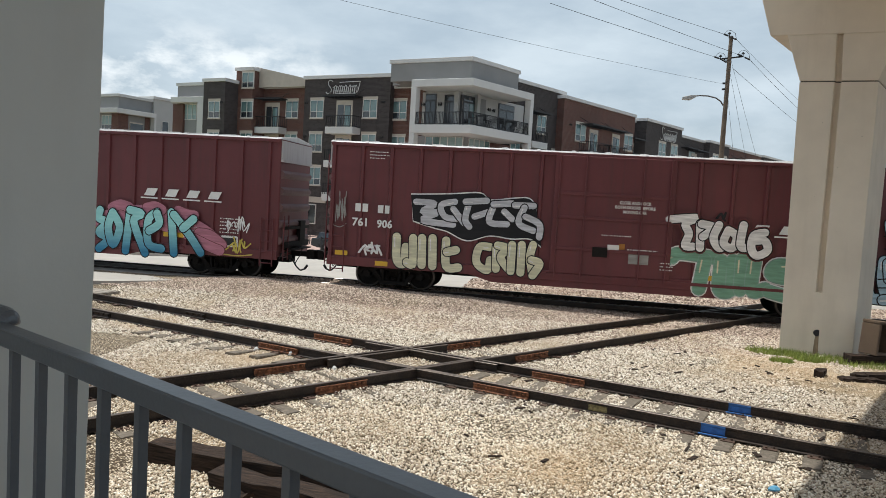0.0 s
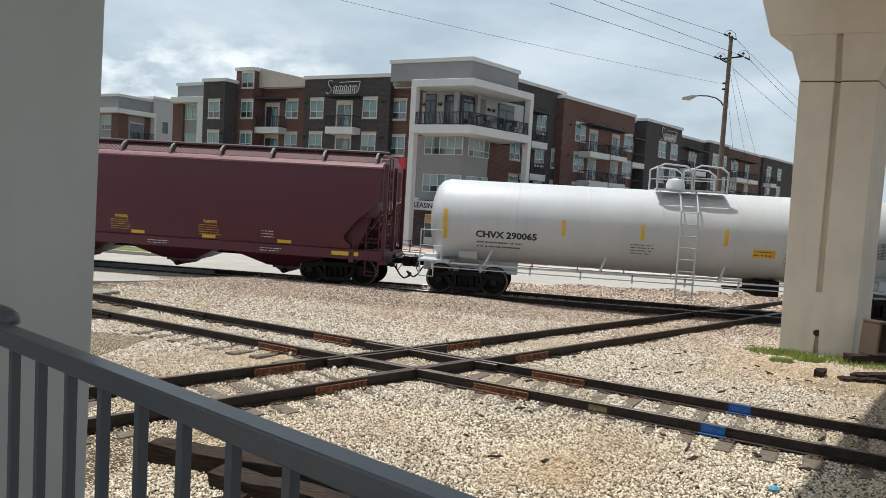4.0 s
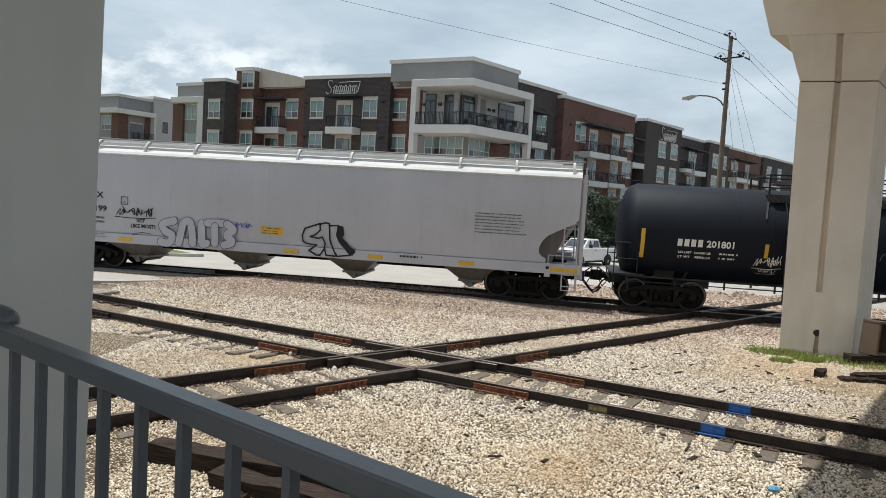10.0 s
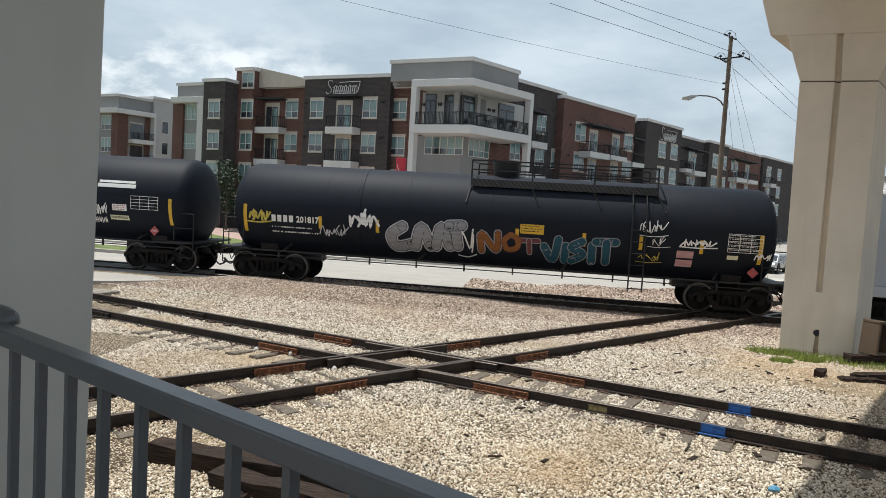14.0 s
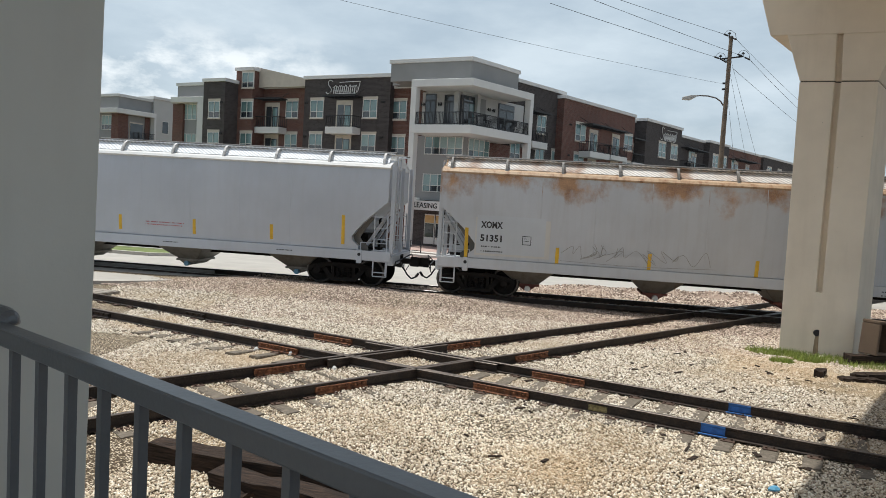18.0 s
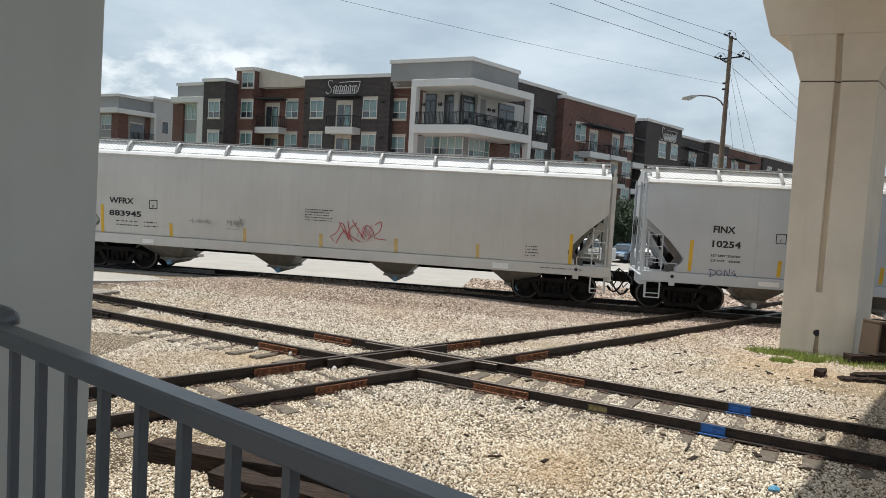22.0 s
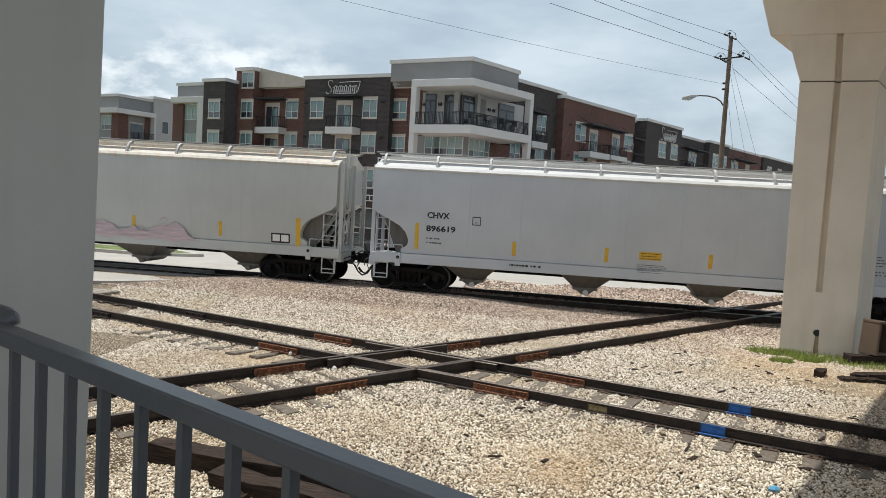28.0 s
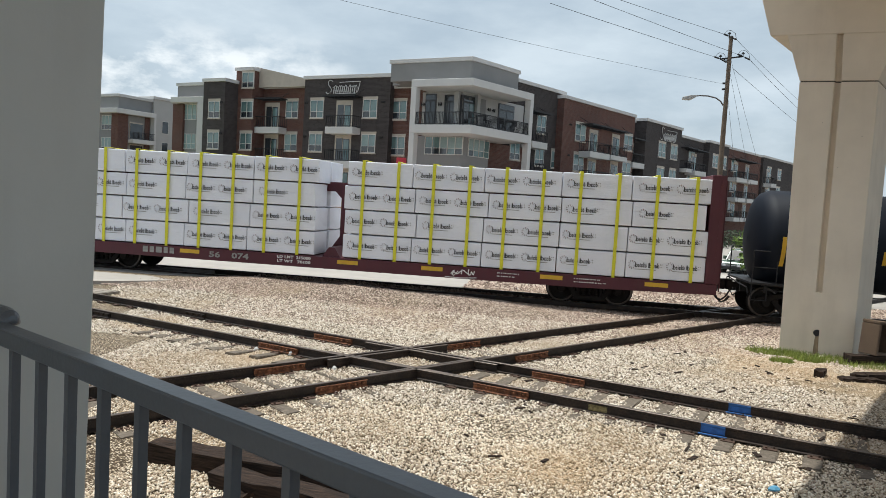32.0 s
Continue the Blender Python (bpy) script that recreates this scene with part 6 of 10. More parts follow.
def hopper_car(label, x0, x1, paint, roof_paint, outlets, truck_in, rounded=False, gate=None, grates=None, posts=True, end="wedge", pocket=(0.95, 0.86, 0.36)):
    car, l = railcar("covered_hopper", label, x0, x1, "hopper car")
    hl = l / 2
    e_top = hl - 0.22
    deep = 1.3
    outline = END_CUTS["round" if rounded else end]

    def ext(z):
        return e_top - float(np.interp(z, [p[0] for p in outline], [p[1] for p in outline]))

    rings = []
    for z in (1.10, 1.25, 1.38, 1.45, 1.52, 1.60, 1.68, 1.80, 1.95, 2.12, 2.33, 2.50, 2.65, 2.85, 3.1, 3.6, 3.90):
        y = 0.95 if z < 1.2 else hopper_hw(z)
        e = ext(z)
        rings.append([(-e, -y, z), (-e * 0.33, -y, z), (e * 0.33, -y, z), (e, -y, z), (e, 0, z), (e, y, z), (e * 0.33, y, z), (-e * 0.33, y, z), (-e, y, z), (-e, 0, z)])
    part("body", Shape().loft(rings), paint, car, smooth=True)
    # roof with a rolled eave
    prof = [(-1.54, 3.90), (-1.56, 3.95), (-1.50, 4.03), (-0.72, 4.26), (-0.70, 4.36), (0.70, 4.36), (0.72, 4.26), (1.50, 4.03), (1.56, 3.95), (1.54, 3.90)]
    part("roof", Shape().loft([[(x, y, z) for y, z in prof] for x in (-e_top - 0.02, e_top + 0.02)]), roof_paint, car)
    # running boards on brackets over the roof
    for sg in (-1, 1):
        part("running_board", Shape().box(-e_top, e_top, sg * 0.95 - 0.16, sg * 0.95 + 0.16, 4.40, 4.44), grates or roof_paint, car, "grating running board along the roof")
    n = int(l / 1.75)
    for sg in (-1, 1):
        for i in range(n + 1):
            x = -e_top + 0.25 + (2 * e_top - 0.5) * i / n
            part("bracket", stored(("bracket", roof_paint.name, sg), lambda: Shape().prism([(sg * 1.46, 4.04), (sg * 1.38, 4.05), (sg * 1.24, 4.25), (sg * 1.00, 4.40), (sg * 1.10, 4.44), (sg * 1.27, 4.36), (sg * 1.38, 4.22)], -0.035, 0.035, "x").mesh("bracket", [BRACKET if roof_paint in (P_MAROON_ROOF, P_YELLOW_ROOF, P_RUST_ROOF) else PALE_BRACKET])), None, car, at=pose(x, 0, 0))
    hatch = Shape().box(-e_top + 0.6, e_top - 0.6, -0.33, 0.33, 4.362, 4.46)
    part("hatch_trough", hatch, roof_paint, car, bevel=0.02)
    if posts:
        for sg in (-1, 1):
            part("safety_grating", Shape().prism([(sg * 1.30, 4.105), (sg * 1.28, 4.12), (sg * 0.99, 4.40), (sg * 1.02, 4.39)], -e_top + 0.1, e_top - 0.1, "x"), grates or roof_paint, car, "perforated steel walkway grating")
    for sg in (-1, 1):
        part("roof_rail", Shape().rod((-e_top - 0.1, sg * 1.08, 4.46), (e_top + 0.1, sg * 1.08, 4.46), 0.03, 6), BOARD_EDGE, car, "dark edge of the running board")
    # side sills, centre sill, end platforms
    for sg in (-1, 1):
        part("side_sill", Shape().box(-hl + 0.19, hl - 0.06, sg * 1.54 - 0.035, sg * 1.54 + 0.035, 0.92, 1.24), paint, car, bevel=0.015)
    for e in (-1, 1):
            a, b = e * (hl - 0.28), e * (hl - 1.75)
            part("sill_plate", Shape().box(min(a, b), max(a, b), sg * 1.52 - 0.02, sg * 1.52 + 0.02, 1.243, 1.43), paint, car)
    part("centre_sill", Shape().box(-hl, hl, -0.25, 0.25, 0.72, 1.08), UNDER, car)
    side_weld = stored(("side_weld", paint.name), lambda: Shape().loft([[(-0.022, -hopper_hw(z) + 0.002, z), (0.0, -hopper_hw(z) - 0.004, z), (0.022, -hopper_hw(z) + 0.002, z)] for z in (1.26, 1.6, 2.1, 2.6, 3.1, 3.6, 3.89)], closed=False).mesh("weld_seam", [paint]))
    for i in range(1, 9):
        x = (2 * e_top - 3.0) * (i / 9 - 0.5)
        part("weld_seam", side_weld, None, car, at=pose(x, 0, 0))
    for sg in (-1, 1):
        a = hl - 0.09 if sg > 0 else 0.21 - hl
        part("end_platform", Shape().box(min(a, a - sg * 1.9), max(a, a - sg * 1.9), -1.5, 1.5, 1.09, 1.15), paint, car)
        part("end_sill", Shape().box(a - 0.08, a + 0.08, -1.5, 1.5, 0.80, 1.09), paint, car)
        part("bolster", Shape().prism([(-1.35, 0.95), (1.35, 0.95), (0.5, 0.72), (-0.5, 0.72)], sg * (hl - truck_in) - 0.25, sg * (hl - truck_in) + 0.25, "x"), UNDER, car)
        for y in (-1.42, 1.42):
            part("corner_post", Shape().box(a - 0.06, a + 0.06, y - 0.05, y + 0.05, 1.15, 4.05), paint, car)
            ladder(car, paint, a - sg * 0.34, y * 1.07, 0.45, 2.45)
            part("grab_iron", Shape().pipe([(a - sg * 0.1, y * 1.05, 1.5), (a - sg * 1.0, y * 1.05, 1.5), (a - sg * 1.0, y * 1.05, 1.15)], 0.016, 6), paint, car)
        ladder(car, paint, a + sg * 0.03, -0.9, 1.3, 4.3, "y")
        for y in (-0.9, 0.0, 0.9):
            part("end_post", Shape().bar((sg * (e_top - 0.05), y, 2.55), (sg * (e_top - deep + 0.35), y, 1.15), 0.10), paint, car)
        part("end_post", Shape().box(a - 0.05, a + 0.05, -0.06, 0.06, 1.15, 4.0), paint, car)
        b0 = sg * (e_top - deep - 0.3)
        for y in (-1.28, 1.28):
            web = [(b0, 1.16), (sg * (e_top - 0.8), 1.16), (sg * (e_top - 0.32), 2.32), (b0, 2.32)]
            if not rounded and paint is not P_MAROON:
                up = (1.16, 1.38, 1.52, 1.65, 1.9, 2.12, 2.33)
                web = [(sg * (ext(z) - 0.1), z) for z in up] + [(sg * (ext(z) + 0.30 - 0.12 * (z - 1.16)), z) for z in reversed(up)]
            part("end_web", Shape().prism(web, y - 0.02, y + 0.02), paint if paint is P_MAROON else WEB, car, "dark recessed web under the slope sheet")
        part("end_gear", Shape().box(sg * (hl - 1.25) - 0.2, sg * (hl - 1.25) + 0.2, -0.7, 0.1, 1.15, 1.75).rod((sg * (hl - 1.7), -0.9, 1.3), (sg * (hl - 0.5), -0.9, 1.3), 0.05, 8).rod((sg * (hl - 0.9), 0.3, 1.15), (sg * (hl - 0.9), 0.3, 2.3), 0.05, 8), UNDER, car, "dark brake gear on the end platform")
        for y in (-1.585, 1.585):
            lo, hi = (0.83, 1.50) if end == "tall" else (0.82, 1.26)
            pad = part("jacking_pad", Shape().box(sg * (hl - 1.1) - 0.09, sg * (hl - 1.1) + 0.09, y - 0.02, y + 0.02, lo, hi), paint, car, bevel=0.018)
            for z in ((lo + 0.14, hi - 0.14) if end == "tall" else (hi - 0.15,)):
                part("pad_slot", Shape().rod((sg * (hl - 1.1), y - 0.024, z), (sg * (hl - 1.1), y + 0.024, z), 0.055, 10), BLACK, pad)
        part("step", Shape().pipe([(a - sg * 0.1, -1.52, 0.92), (a - sg * 0.1, -1.52, 0.42), (a - sg * 0.55, -1.52, 0.42), (a - sg * 0.55, -1.52, 0.92)], 0.018, 6), paint, car)
    s = Shape().lathe([(0.25, -0.02), (0.27, 0.0), (0.25, 0.02)], 18, "x")
    for i in range(4):
        s.bar((0, 0.26 * math.cos(i * 0.785), 0.26 * math.sin(i * 0.785)), (0, -0.26 * math.cos(i * 0.785), -0.26 * math.sin(i * 0.785)), 0.025)
    part("brake_wheel", s, BLACK, car, at=pose(-hl + 0.1, 0.35, 2.5))
    part("brake_cylinder", Shape().rod((hl - 2.3, -0.6, 1.45), (hl - 1.5, -0.6, 1.45), 0.22, 12), paint, car)
    part("air_reservoir", Shape().rod((-hl + 1.0, -0.5, 1.42), (-hl + 1.9, -0.5, 1.42), 0.2, 12), UNDER, car)
    for x in outlets:
        o = part("hopper_outlet", Shape().loft([[(x + i * pocket[0], j * 1.3, 1.10) for i, j in ((-1, -1), (1, -1), (1, 1), (-1, 1))], [(x + i * pocket[1], j * 1.25, 0.92) for i, j in ((-1, -1), (1, -1), (1, 1), (-1, 1))],
                                                [(x + i * pocket[2], j * 0.6, 0.45) for i, j in ((-1, -1), (1, -1), (1, 1), (-1, 1))]]), OUTLET if gate is None else gate[0], car, bevel=0.02)
        part("outlet_gate", Shape().box(x - 0.40, x + 0.40, -0.66, 0.66, 0.38, 0.45).loft([[(x - 0.30, -0.62, 0.38), (x + 0.30, -0.62, 0.38), (x + 0.30, 0.62, 0.38), (x - 0.30, 0.62, 0.38)], [(x - 0.10, -0.6, 0.24), (x + 0.10, -0.6, 0.24), (x + 0.10, 0.6, 0.24), (x - 0.10, 0.6, 0.24)]]),
             GATE if gate is None else gate[1], o)
        part("outlet_cap", Shape().rod((x + 0.02, -0.60, 0.30), (x + 0.02, -0.76, 0.30), 0.09, 10), WHITE if gate is None else gate[2], o)
    for sg in (-1, 1):
        truck(car, sg * (hl - truck_in))
    couplers(car, l)
    return car


PALE_BRACKET = plain("pale_roof_bracket", (0.40, 0.39, 0.38), 0.6, 0.1, 0.2, 3, 40, 0.1)
BRACKET = plain("grey_roof_bracket", (0.15, 0.14, 0.13), 0.6, 0.1, 0.25, 3, 40, 0.1)
BOARD_EDGE = plain("dark_board_edge", (0.16, 0.155, 0.15), 0.6, 0.3, 0.2, 3, 40, 0)
# the shade under the slope sheets is put into this darker web colour
WEB = car_paint("grey_web_with_painted_shade", (0.15, 0.14, 0.125), (0.06, 0.045, 0.04), 0.6)
G_GREY, G_TAN, G_MAROON, G_WHITE = grating("grey_grating", (0.74, 0.75, 0.77), 0.0, 0.3), grating("tan_grating", (0.50, 0.42, 0.29), 0.3), grating("maroon_grating", (0.12, 0.05, 0.052)), grating("white_grating", (0.78, 0.78, 0.77), 0.0, 0.3)
OUTLET = car_paint("dusty_outlet", (0.24, 0.22, 0.19), (0.10, 0.07, 0.05), 0.6)
GATE = plain("rusty_red_gate", (0.17, 0.06, 0.045), 0.8, 0, 0.35, 4, 40, 0.2)
GATE_BLUE = plain("blue_outlet_cap", (0.16, 0.32, 0.46), 0.6, 0, 0.15, 4, 40, 0.1)
P_MAROON = car_paint("maroon_enamel", (0.088, 0.019, 0.029), (0.06, 0.032, 0.030), 0.3, 0.45)
# lighter than the body: the sunlit gloss along the eave is painted in
P_MAROON_ROOF = car_paint("maroon_with_painted_gloss", (0.27, 0.14, 0.15), (0.14, 0.08, 0.08), 0.3, 0.38)
P_BOX = car_paint("oxide_red_enamel", (0.140, 0.036, 0.040), (0.065, 0.036, 0.034), 0.4, 0.5, fade=0.14)
P_BEIGE = car_paint("beige_enamel", (0.55, 0.525, 0.45), (0.28, 0.22, 0.15), 0.2)
P_YELLOW_ROOF = car_paint("tan_roof", (0.50, 0.40, 0.245), (0.22, 0.13, 0.07), 0.5)
P_LILAC = car_paint("lilac_grey_enamel", (0.47, 0.465, 0.49), (0.3, 0.27, 0.24), 0.12)
P_GREY = car_paint("light_grey_enamel", (0.47, 0.49, 0.53), (0.33, 0.31, 0.28), 0.12)
P_RUSTED = car_paint("grey_enamel_with_rust", (0.50, 0.51, 0.53), (0.30, 0.24, 0.18), 0.16, rust=0.25)
P_RUST_ROOF = car_paint("rusting_roof", (0.44, 0.31, 0.20), (0.22, 0.09, 0.035), 1.0)
P_BONE = car_paint("bone_enamel", (0.56, 0.542, 0.505), (0.34, 0.28, 0.22), 0.14)
P_STONE = car_paint("stone_grey_enamel", (0.50, 0.50, 0.475), (0.34, 0.30, 0.25), 0.12)
P_WHITE = car_paint("off_white_enamel", (0.51, 0.53, 0.555), (0.36, 0.33, 0.3), 0.10)
# off-white made brighter, so that sunlight on the roofs is partly in the colour
P_BRIGHT_ROOF = car_paint("white_roof_with_painted_sun", (0.60, 0.595, 0.585), (0.45, 0.40, 0.34), 0.25, 0.4)
P_CREAM_ROOF = car_paint("stained_cream_roof", (0.60, 0.57, 0.51), (0.46, 0.22, 0.07), 0.55)
P_TANK = car_paint("white_tank_enamel", (0.52, 0.53, 0.54), (0.30, 0.27, 0.24), 0.12, 0.48)
P_BLACK = car_paint("black_tank_enamel", (0.0075, 0.0105, 0.018), (0.020, 0.022, 0.028), 0.2, 0.62, spec=0.2)
HW = hopper_hw


def along(x0, l, *xs):
    return [x - (x0 + l / 2) for x in xs]


# maroon hopper
c = hopper_car("dark maroon covered hopper car with white lettering", 11.9, 27.12, P_MAROON, P_MAROON_ROOF, (-3.9, 0.0, 3.9), 1.75, gate=(P_MAROON, P_MAROON, UNDER), grates=G_MAROON, pocket=(1.80, 1.66, 0.62))
mark(c, "AOK", -6.03, 2.45, 0.34, WHITE, HW, 0.82)
mark(c, "600198", -6.03, 2.0, 0.34, WHITE, HW, 1.37)
for i, tx in enumerate(("LD LMT 223400", "LT WT   62600", "CU FT    5200")):
    mark(c, tx, -6.0, 1.70 - 0.19 * i, 0.10, WHITE, HW, 0.85)
small_print(c, -5.95, 3.35, 0.65, 3, WHITE, HW, 0.03, 0.04)
for x in (-1.6, 1.6):
    mark(c, "WARNING", x, 1.80, 0.11, YELLOW, HW, 0.48, "CENTER")
    small_print(c, x - 0.40, 1.74, 0.8, 5, YELLOW, HW, 0.03, 0.045)
for x in (-5.63, -3.55, -1.01, 1.55, 4.2):
    reflector(c, x, 1.30, 0.48, 0.11, HW)
reflector(c, 6.3, 1.04, 0.9, 0.13, lambda z: 1.59)
reflector(c, -6.35, 1.30, 0.3, 0.11, HW)
small_print(c, -3.0, 1.72, 0.45, 3, WHITE, HW, 0.045, 0.05)
small_print(c, 3.4, 1.68, 0.45, 3, WHITE, HW, 0.045, 0.05)
for x in (-4.6, -0.6, 3.4):
    small_print(c, x, 1.12, 0.75, 2, WHITE, lambda z: 1.59, 0.035, 0.045)
# beige hopper
c = hopper_car("beige covered hopper car with black tags and a tan roof", 44.58, 61.92, P_BEIGE, P_YELLOW_ROOF, (-5.2, -1.75, 1.75, 5.2), 1.45, gate=(P_BEIGE, GATE, GATE), grates=G_TAN, end="tall")
mark(c, "UTCX", -7.18, 2.52, 0.21, INK, HW, 0.74)
mark(c, "46023", -7.18, 2.07, 0.21, INK, HW, 0.90)
small_print(c, -7.15, 2.9, 0.8, 1, INK, HW, 0.05)
small_print(c, -7.2, 1.62, 1.2, 2, INK, HW, 0.07, 0.1)
tag_scrawl(c, HW, -7.3, 1.68, 0.95, 0.3, "black", 5, 6, 0.035)
line_work(c, HW, [[(-2.18, 1.8), (-2.21, 1.98), (-1.69, 2.09), (-1.91, 1.51), (-2.15, 1.23), (-1.93, 1.01), (-1.52, 1.1)], [(-1.55, 1.63), (-1.27, 2.06), (-1.01, 1.98), (-1.1, 1.66), (-1.29, 1.45), (-1.02, 1.31), (-1.21, 0.99), (-1.52, 1.12)], [(-1.11, 1.82), (-0.77, 2.07), (-0.36, 2.02), (-0.6, 1.8), (-0.34, 1.77)], [(-1.04, 1.62), (-0.69, 1.69), (-0.57, 1.34), (-0.8, 1.02), (-1.07, 1.31), (-1.04, 1.62)], [(-0.35, 1.82), (0.04, 2.15), (0.01, 1.84), (0.48, 2.18), (0.6, 1.88)], [(0.31, 1.1), (0.14, 1.39), (0.37, 1.66), (0.77, 1.59), (0.75, 1.13), (0.42, 0.95)], [(0.6, 1.93), (0.94, 2.1), (1.38, 2.08), (1.55, 1.84), (1.31, 1.68), (1.01, 1.81)], [(0.88, 1.49), (1.32, 1.57), (1.82, 1.51), (1.75, 1.05), (1.21, 1.06), (1.44, 1.33)]], 0.022, "ink", "black bubble outlines")
line_work(c, HW, [[(2.7, 2.17), (2.41, 2.1), (2.41, 1.5), (2.71, 1.27), (3.03, 1.54), (3.15, 1.3), (3.38, 1.42), (3.37, 2.16), (3.7, 2.3), (3.76, 1.84), (4.3, 1.88)], [(3.27, 2.21), (3.26, 1.76), (3.5, 1.08), (4.23, 1.03)], [(4.28, 2.17), (4.79, 2.26), (5.18, 2.19), (4.63, 1.95), (4.39, 1.44)], [(5.08, 2.18), (5.73, 2.27), (5.62, 1.92), (5.16, 1.84), (5.24, 1.45)], [(5.76, 1.93), (6.23, 1.82), (6.32, 1.28), (5.83, 1), (5.7, 1.53)], [(6.13, 1.91), (6.11, 2.15), (6.58, 2.08), (6.77, 2), (6.32, 1.92)]], 0.022, "ink", "black bubble outlines")
tag_scrawl(c, HW, -2.8, 1.4, 0.55, 0.42, "black", 6, 5)
tag_scrawl(c, HW, 8.0, 2.92, 0.5, 0.14, "black", 7, 5, 0.022)
tag_scrawl(c, HW, 7.9, 2.68, 0.6, 0.16, "black", 9, 5, 0.022)
tag_scrawl(c, HW, -5.7, 1.0, 0.5, 0.28, "black", 8, 3, 0.028)
for x, h in ((-7.0, 0.95), (-2.9, 0.55), (1.0, 0.5), (4.0, 0.5), (7.3, 0.95)):
    reflector(c, x, 1.25, 0.12, h, HW)
stick("placard", flat_patch(5.0, 5.75, 1.32, 1.68), INK, c, HW, "black and white data panel")
for x in (5.06, 5.4):
    stick("placard", flat_patch(x, x + 0.29, 1.38, 1.62), WHITE, c, HW, off=0.012)
    stick("placard", flat_patch(x + 0.03, x + 0.26, 1.45, 1.55), INK, c, HW, off=0.015)
s = flat_patch(-5.55, -5.22, 2.40, 2.42)
for x0, x1, z0, z1 in ((-5.55, -5.22, 2.09, 2.11), (-5.55, -5.53, 2.11, 2.40), (-5.24, -5.22, 2.11, 2.40)):
    flat_patch(x0, x1, z0, z1, s=s)
stick("stencil_box", s, SP["ink"], c, HW, "dark stencilled square outline")
small_print(c, -5.47, 2.33, 0.2, 2, SP["ink"], HW, 0.05, 0.05)
for x, w in ((-7.4, 0.9), (-4.5, 0.5), (-1.2, 0.8), (2.9, 0.6)):
    small_print(c, x, 1.12, w, 1, SP["faint"], lambda z: 1.59, 0.06)
# lilac-grey rounded hopper
c = hopper_car("pale lilac-grey covered hopper car with rounded ends and graffiti", 63.01, 81.91, P_LILAC, P_BRIGHT_ROOF, (-5.95, -2.0, 1.9, 5.85), 1.75, True, gate=(OUTLET, OUTLET, OUTLET), posts=False)
mark(c, "CPCX", -7.59, 2.42, 0.21, INK, HW, 0.86)
mark(c, "817199", -7.59, 1.96, 0.21, INK, HW, 0.98)
for word, x, z, wide in (("LD LMT", -7.63, 1.71, 0.40), ("220100", -7.13, 1.71, 0.42), ("LT WT", -7.63, 1.57, 0.34), ("65500", -7.06, 1.57, 0.35)):
    mark(c, word, x, z, 0.075, INK, HW, wide)
tag_scrawl(c, HW, -6.26, 1.85, 1.37, 0.32, "black", 21, 8, 0.03)
mark(c, "NOT", -5.52, 1.66, 0.13, SP["black"], HW, 0.30)
mark(c, "LIKE MOST!", -5.74, 1.47, 0.14, SP["black"], HW, 0.90)
line_work(c, HW, [[(-5.66, 1.24), (-5.3, 1.33), (-4.98, 1.30)]], 0.02, "black")
plate_mark(c, -6.1, 2.24, HW, 0.27)
throw_up(c, lambda z: max(1.588, HW(z)), [[(-4.15, 1.80), (-4.55, 1.66), (-4.45, 1.44), (-4.2, 1.30), (-4.3, 1.05), (-4.6, 1.06)], [(-3.95, 1.06), (-3.80, 1.74), (-3.55, 1.74), (-3.45, 1.08)], [(-3.15, 1.76), (-3.12, 1.12), (-2.95, 1.12)], [(-2.95, 1.80), (-2.42, 1.82)], [(-2.68, 1.70), (-2.66, 1.14)], [(-2.25, 1.80), (-2.02, 1.62), (-2.25, 1.44), (-2.05, 1.22), (-2.32, 1.10)]],
         0.25, P_LILAC, "navy", "thin violet outlines of bubble letters", 0.018)
tag_scrawl(c, HW, -2.05, 1.68, 0.68, 0.24, "blue", 23, 7, 0.02)
stick("label_plate", flat_patch(-1.1, -0.32, 1.56, 1.81), YELLOW, c, HW, "yellow notice panel")
small_print(c, -1.03, 1.77, 0.6, 3, INK, HW, 0.05, 0.03)
edges = Shape()
for run in ([(0.94, 2.02), (0.44, 1.84), (0.36, 1.62), (0.39, 1.41), (0.53, 1.34), (0.86, 1.32), (0.61, 1.12), (0.86, 0.99), (0.98, 0.99), (1.13, 1.22)], [(0.94, 2.02), (0.96, 1.81), (0.79, 1.64), (0.62, 1.58), (0.89, 1.54), (1.04, 1.58), (1.14, 1.4), (1.13, 1.22)], [(0.97, 2.01), (1.13, 2.06), (1.25, 2.04), (1.3, 1.5), (1.39, 1.3), (1.51, 1.04)], [(1.27, 1.97), (1.56, 2), (1.52, 1.67), (1.62, 1.47), (1.84, 1.24), (2.01, 1.06), (1.56, 0.99), (1.5, 1.1)], [(1.13, 1.22), (1.19, 1.01), (1.5, 0.99)]):
    stroke(edges, run, 0.05, 0)
edges.add([(x, 0.0, z) for x, z in [(1.56, 2.01), (1.73, 1.97), (1.77, 1.69), (1.7, 1.62), (1.96, 1.37), (2.18, 1.2), (2.07, 1.03), (1.84, 1.24), (1.62, 1.47), (1.52, 1.67)]], [tuple(range(10))])
stick("graffiti", edges, SP["black"], c, lambda z: max(1.588, HW(z)), "black angular outline with a block shadow", 0.012)
small_print(c, 6.0, 2.7, 1.7, 7, INK, HW, 0.055, 0.045)
small_print(c, 3.64, 1.18, 0.8, 1, INK, lambda z: 1.588, 0.1)
small_print(c, -7.9, 1.14, 0.6, 1, INK, lambda z: 1.588, 0.04)
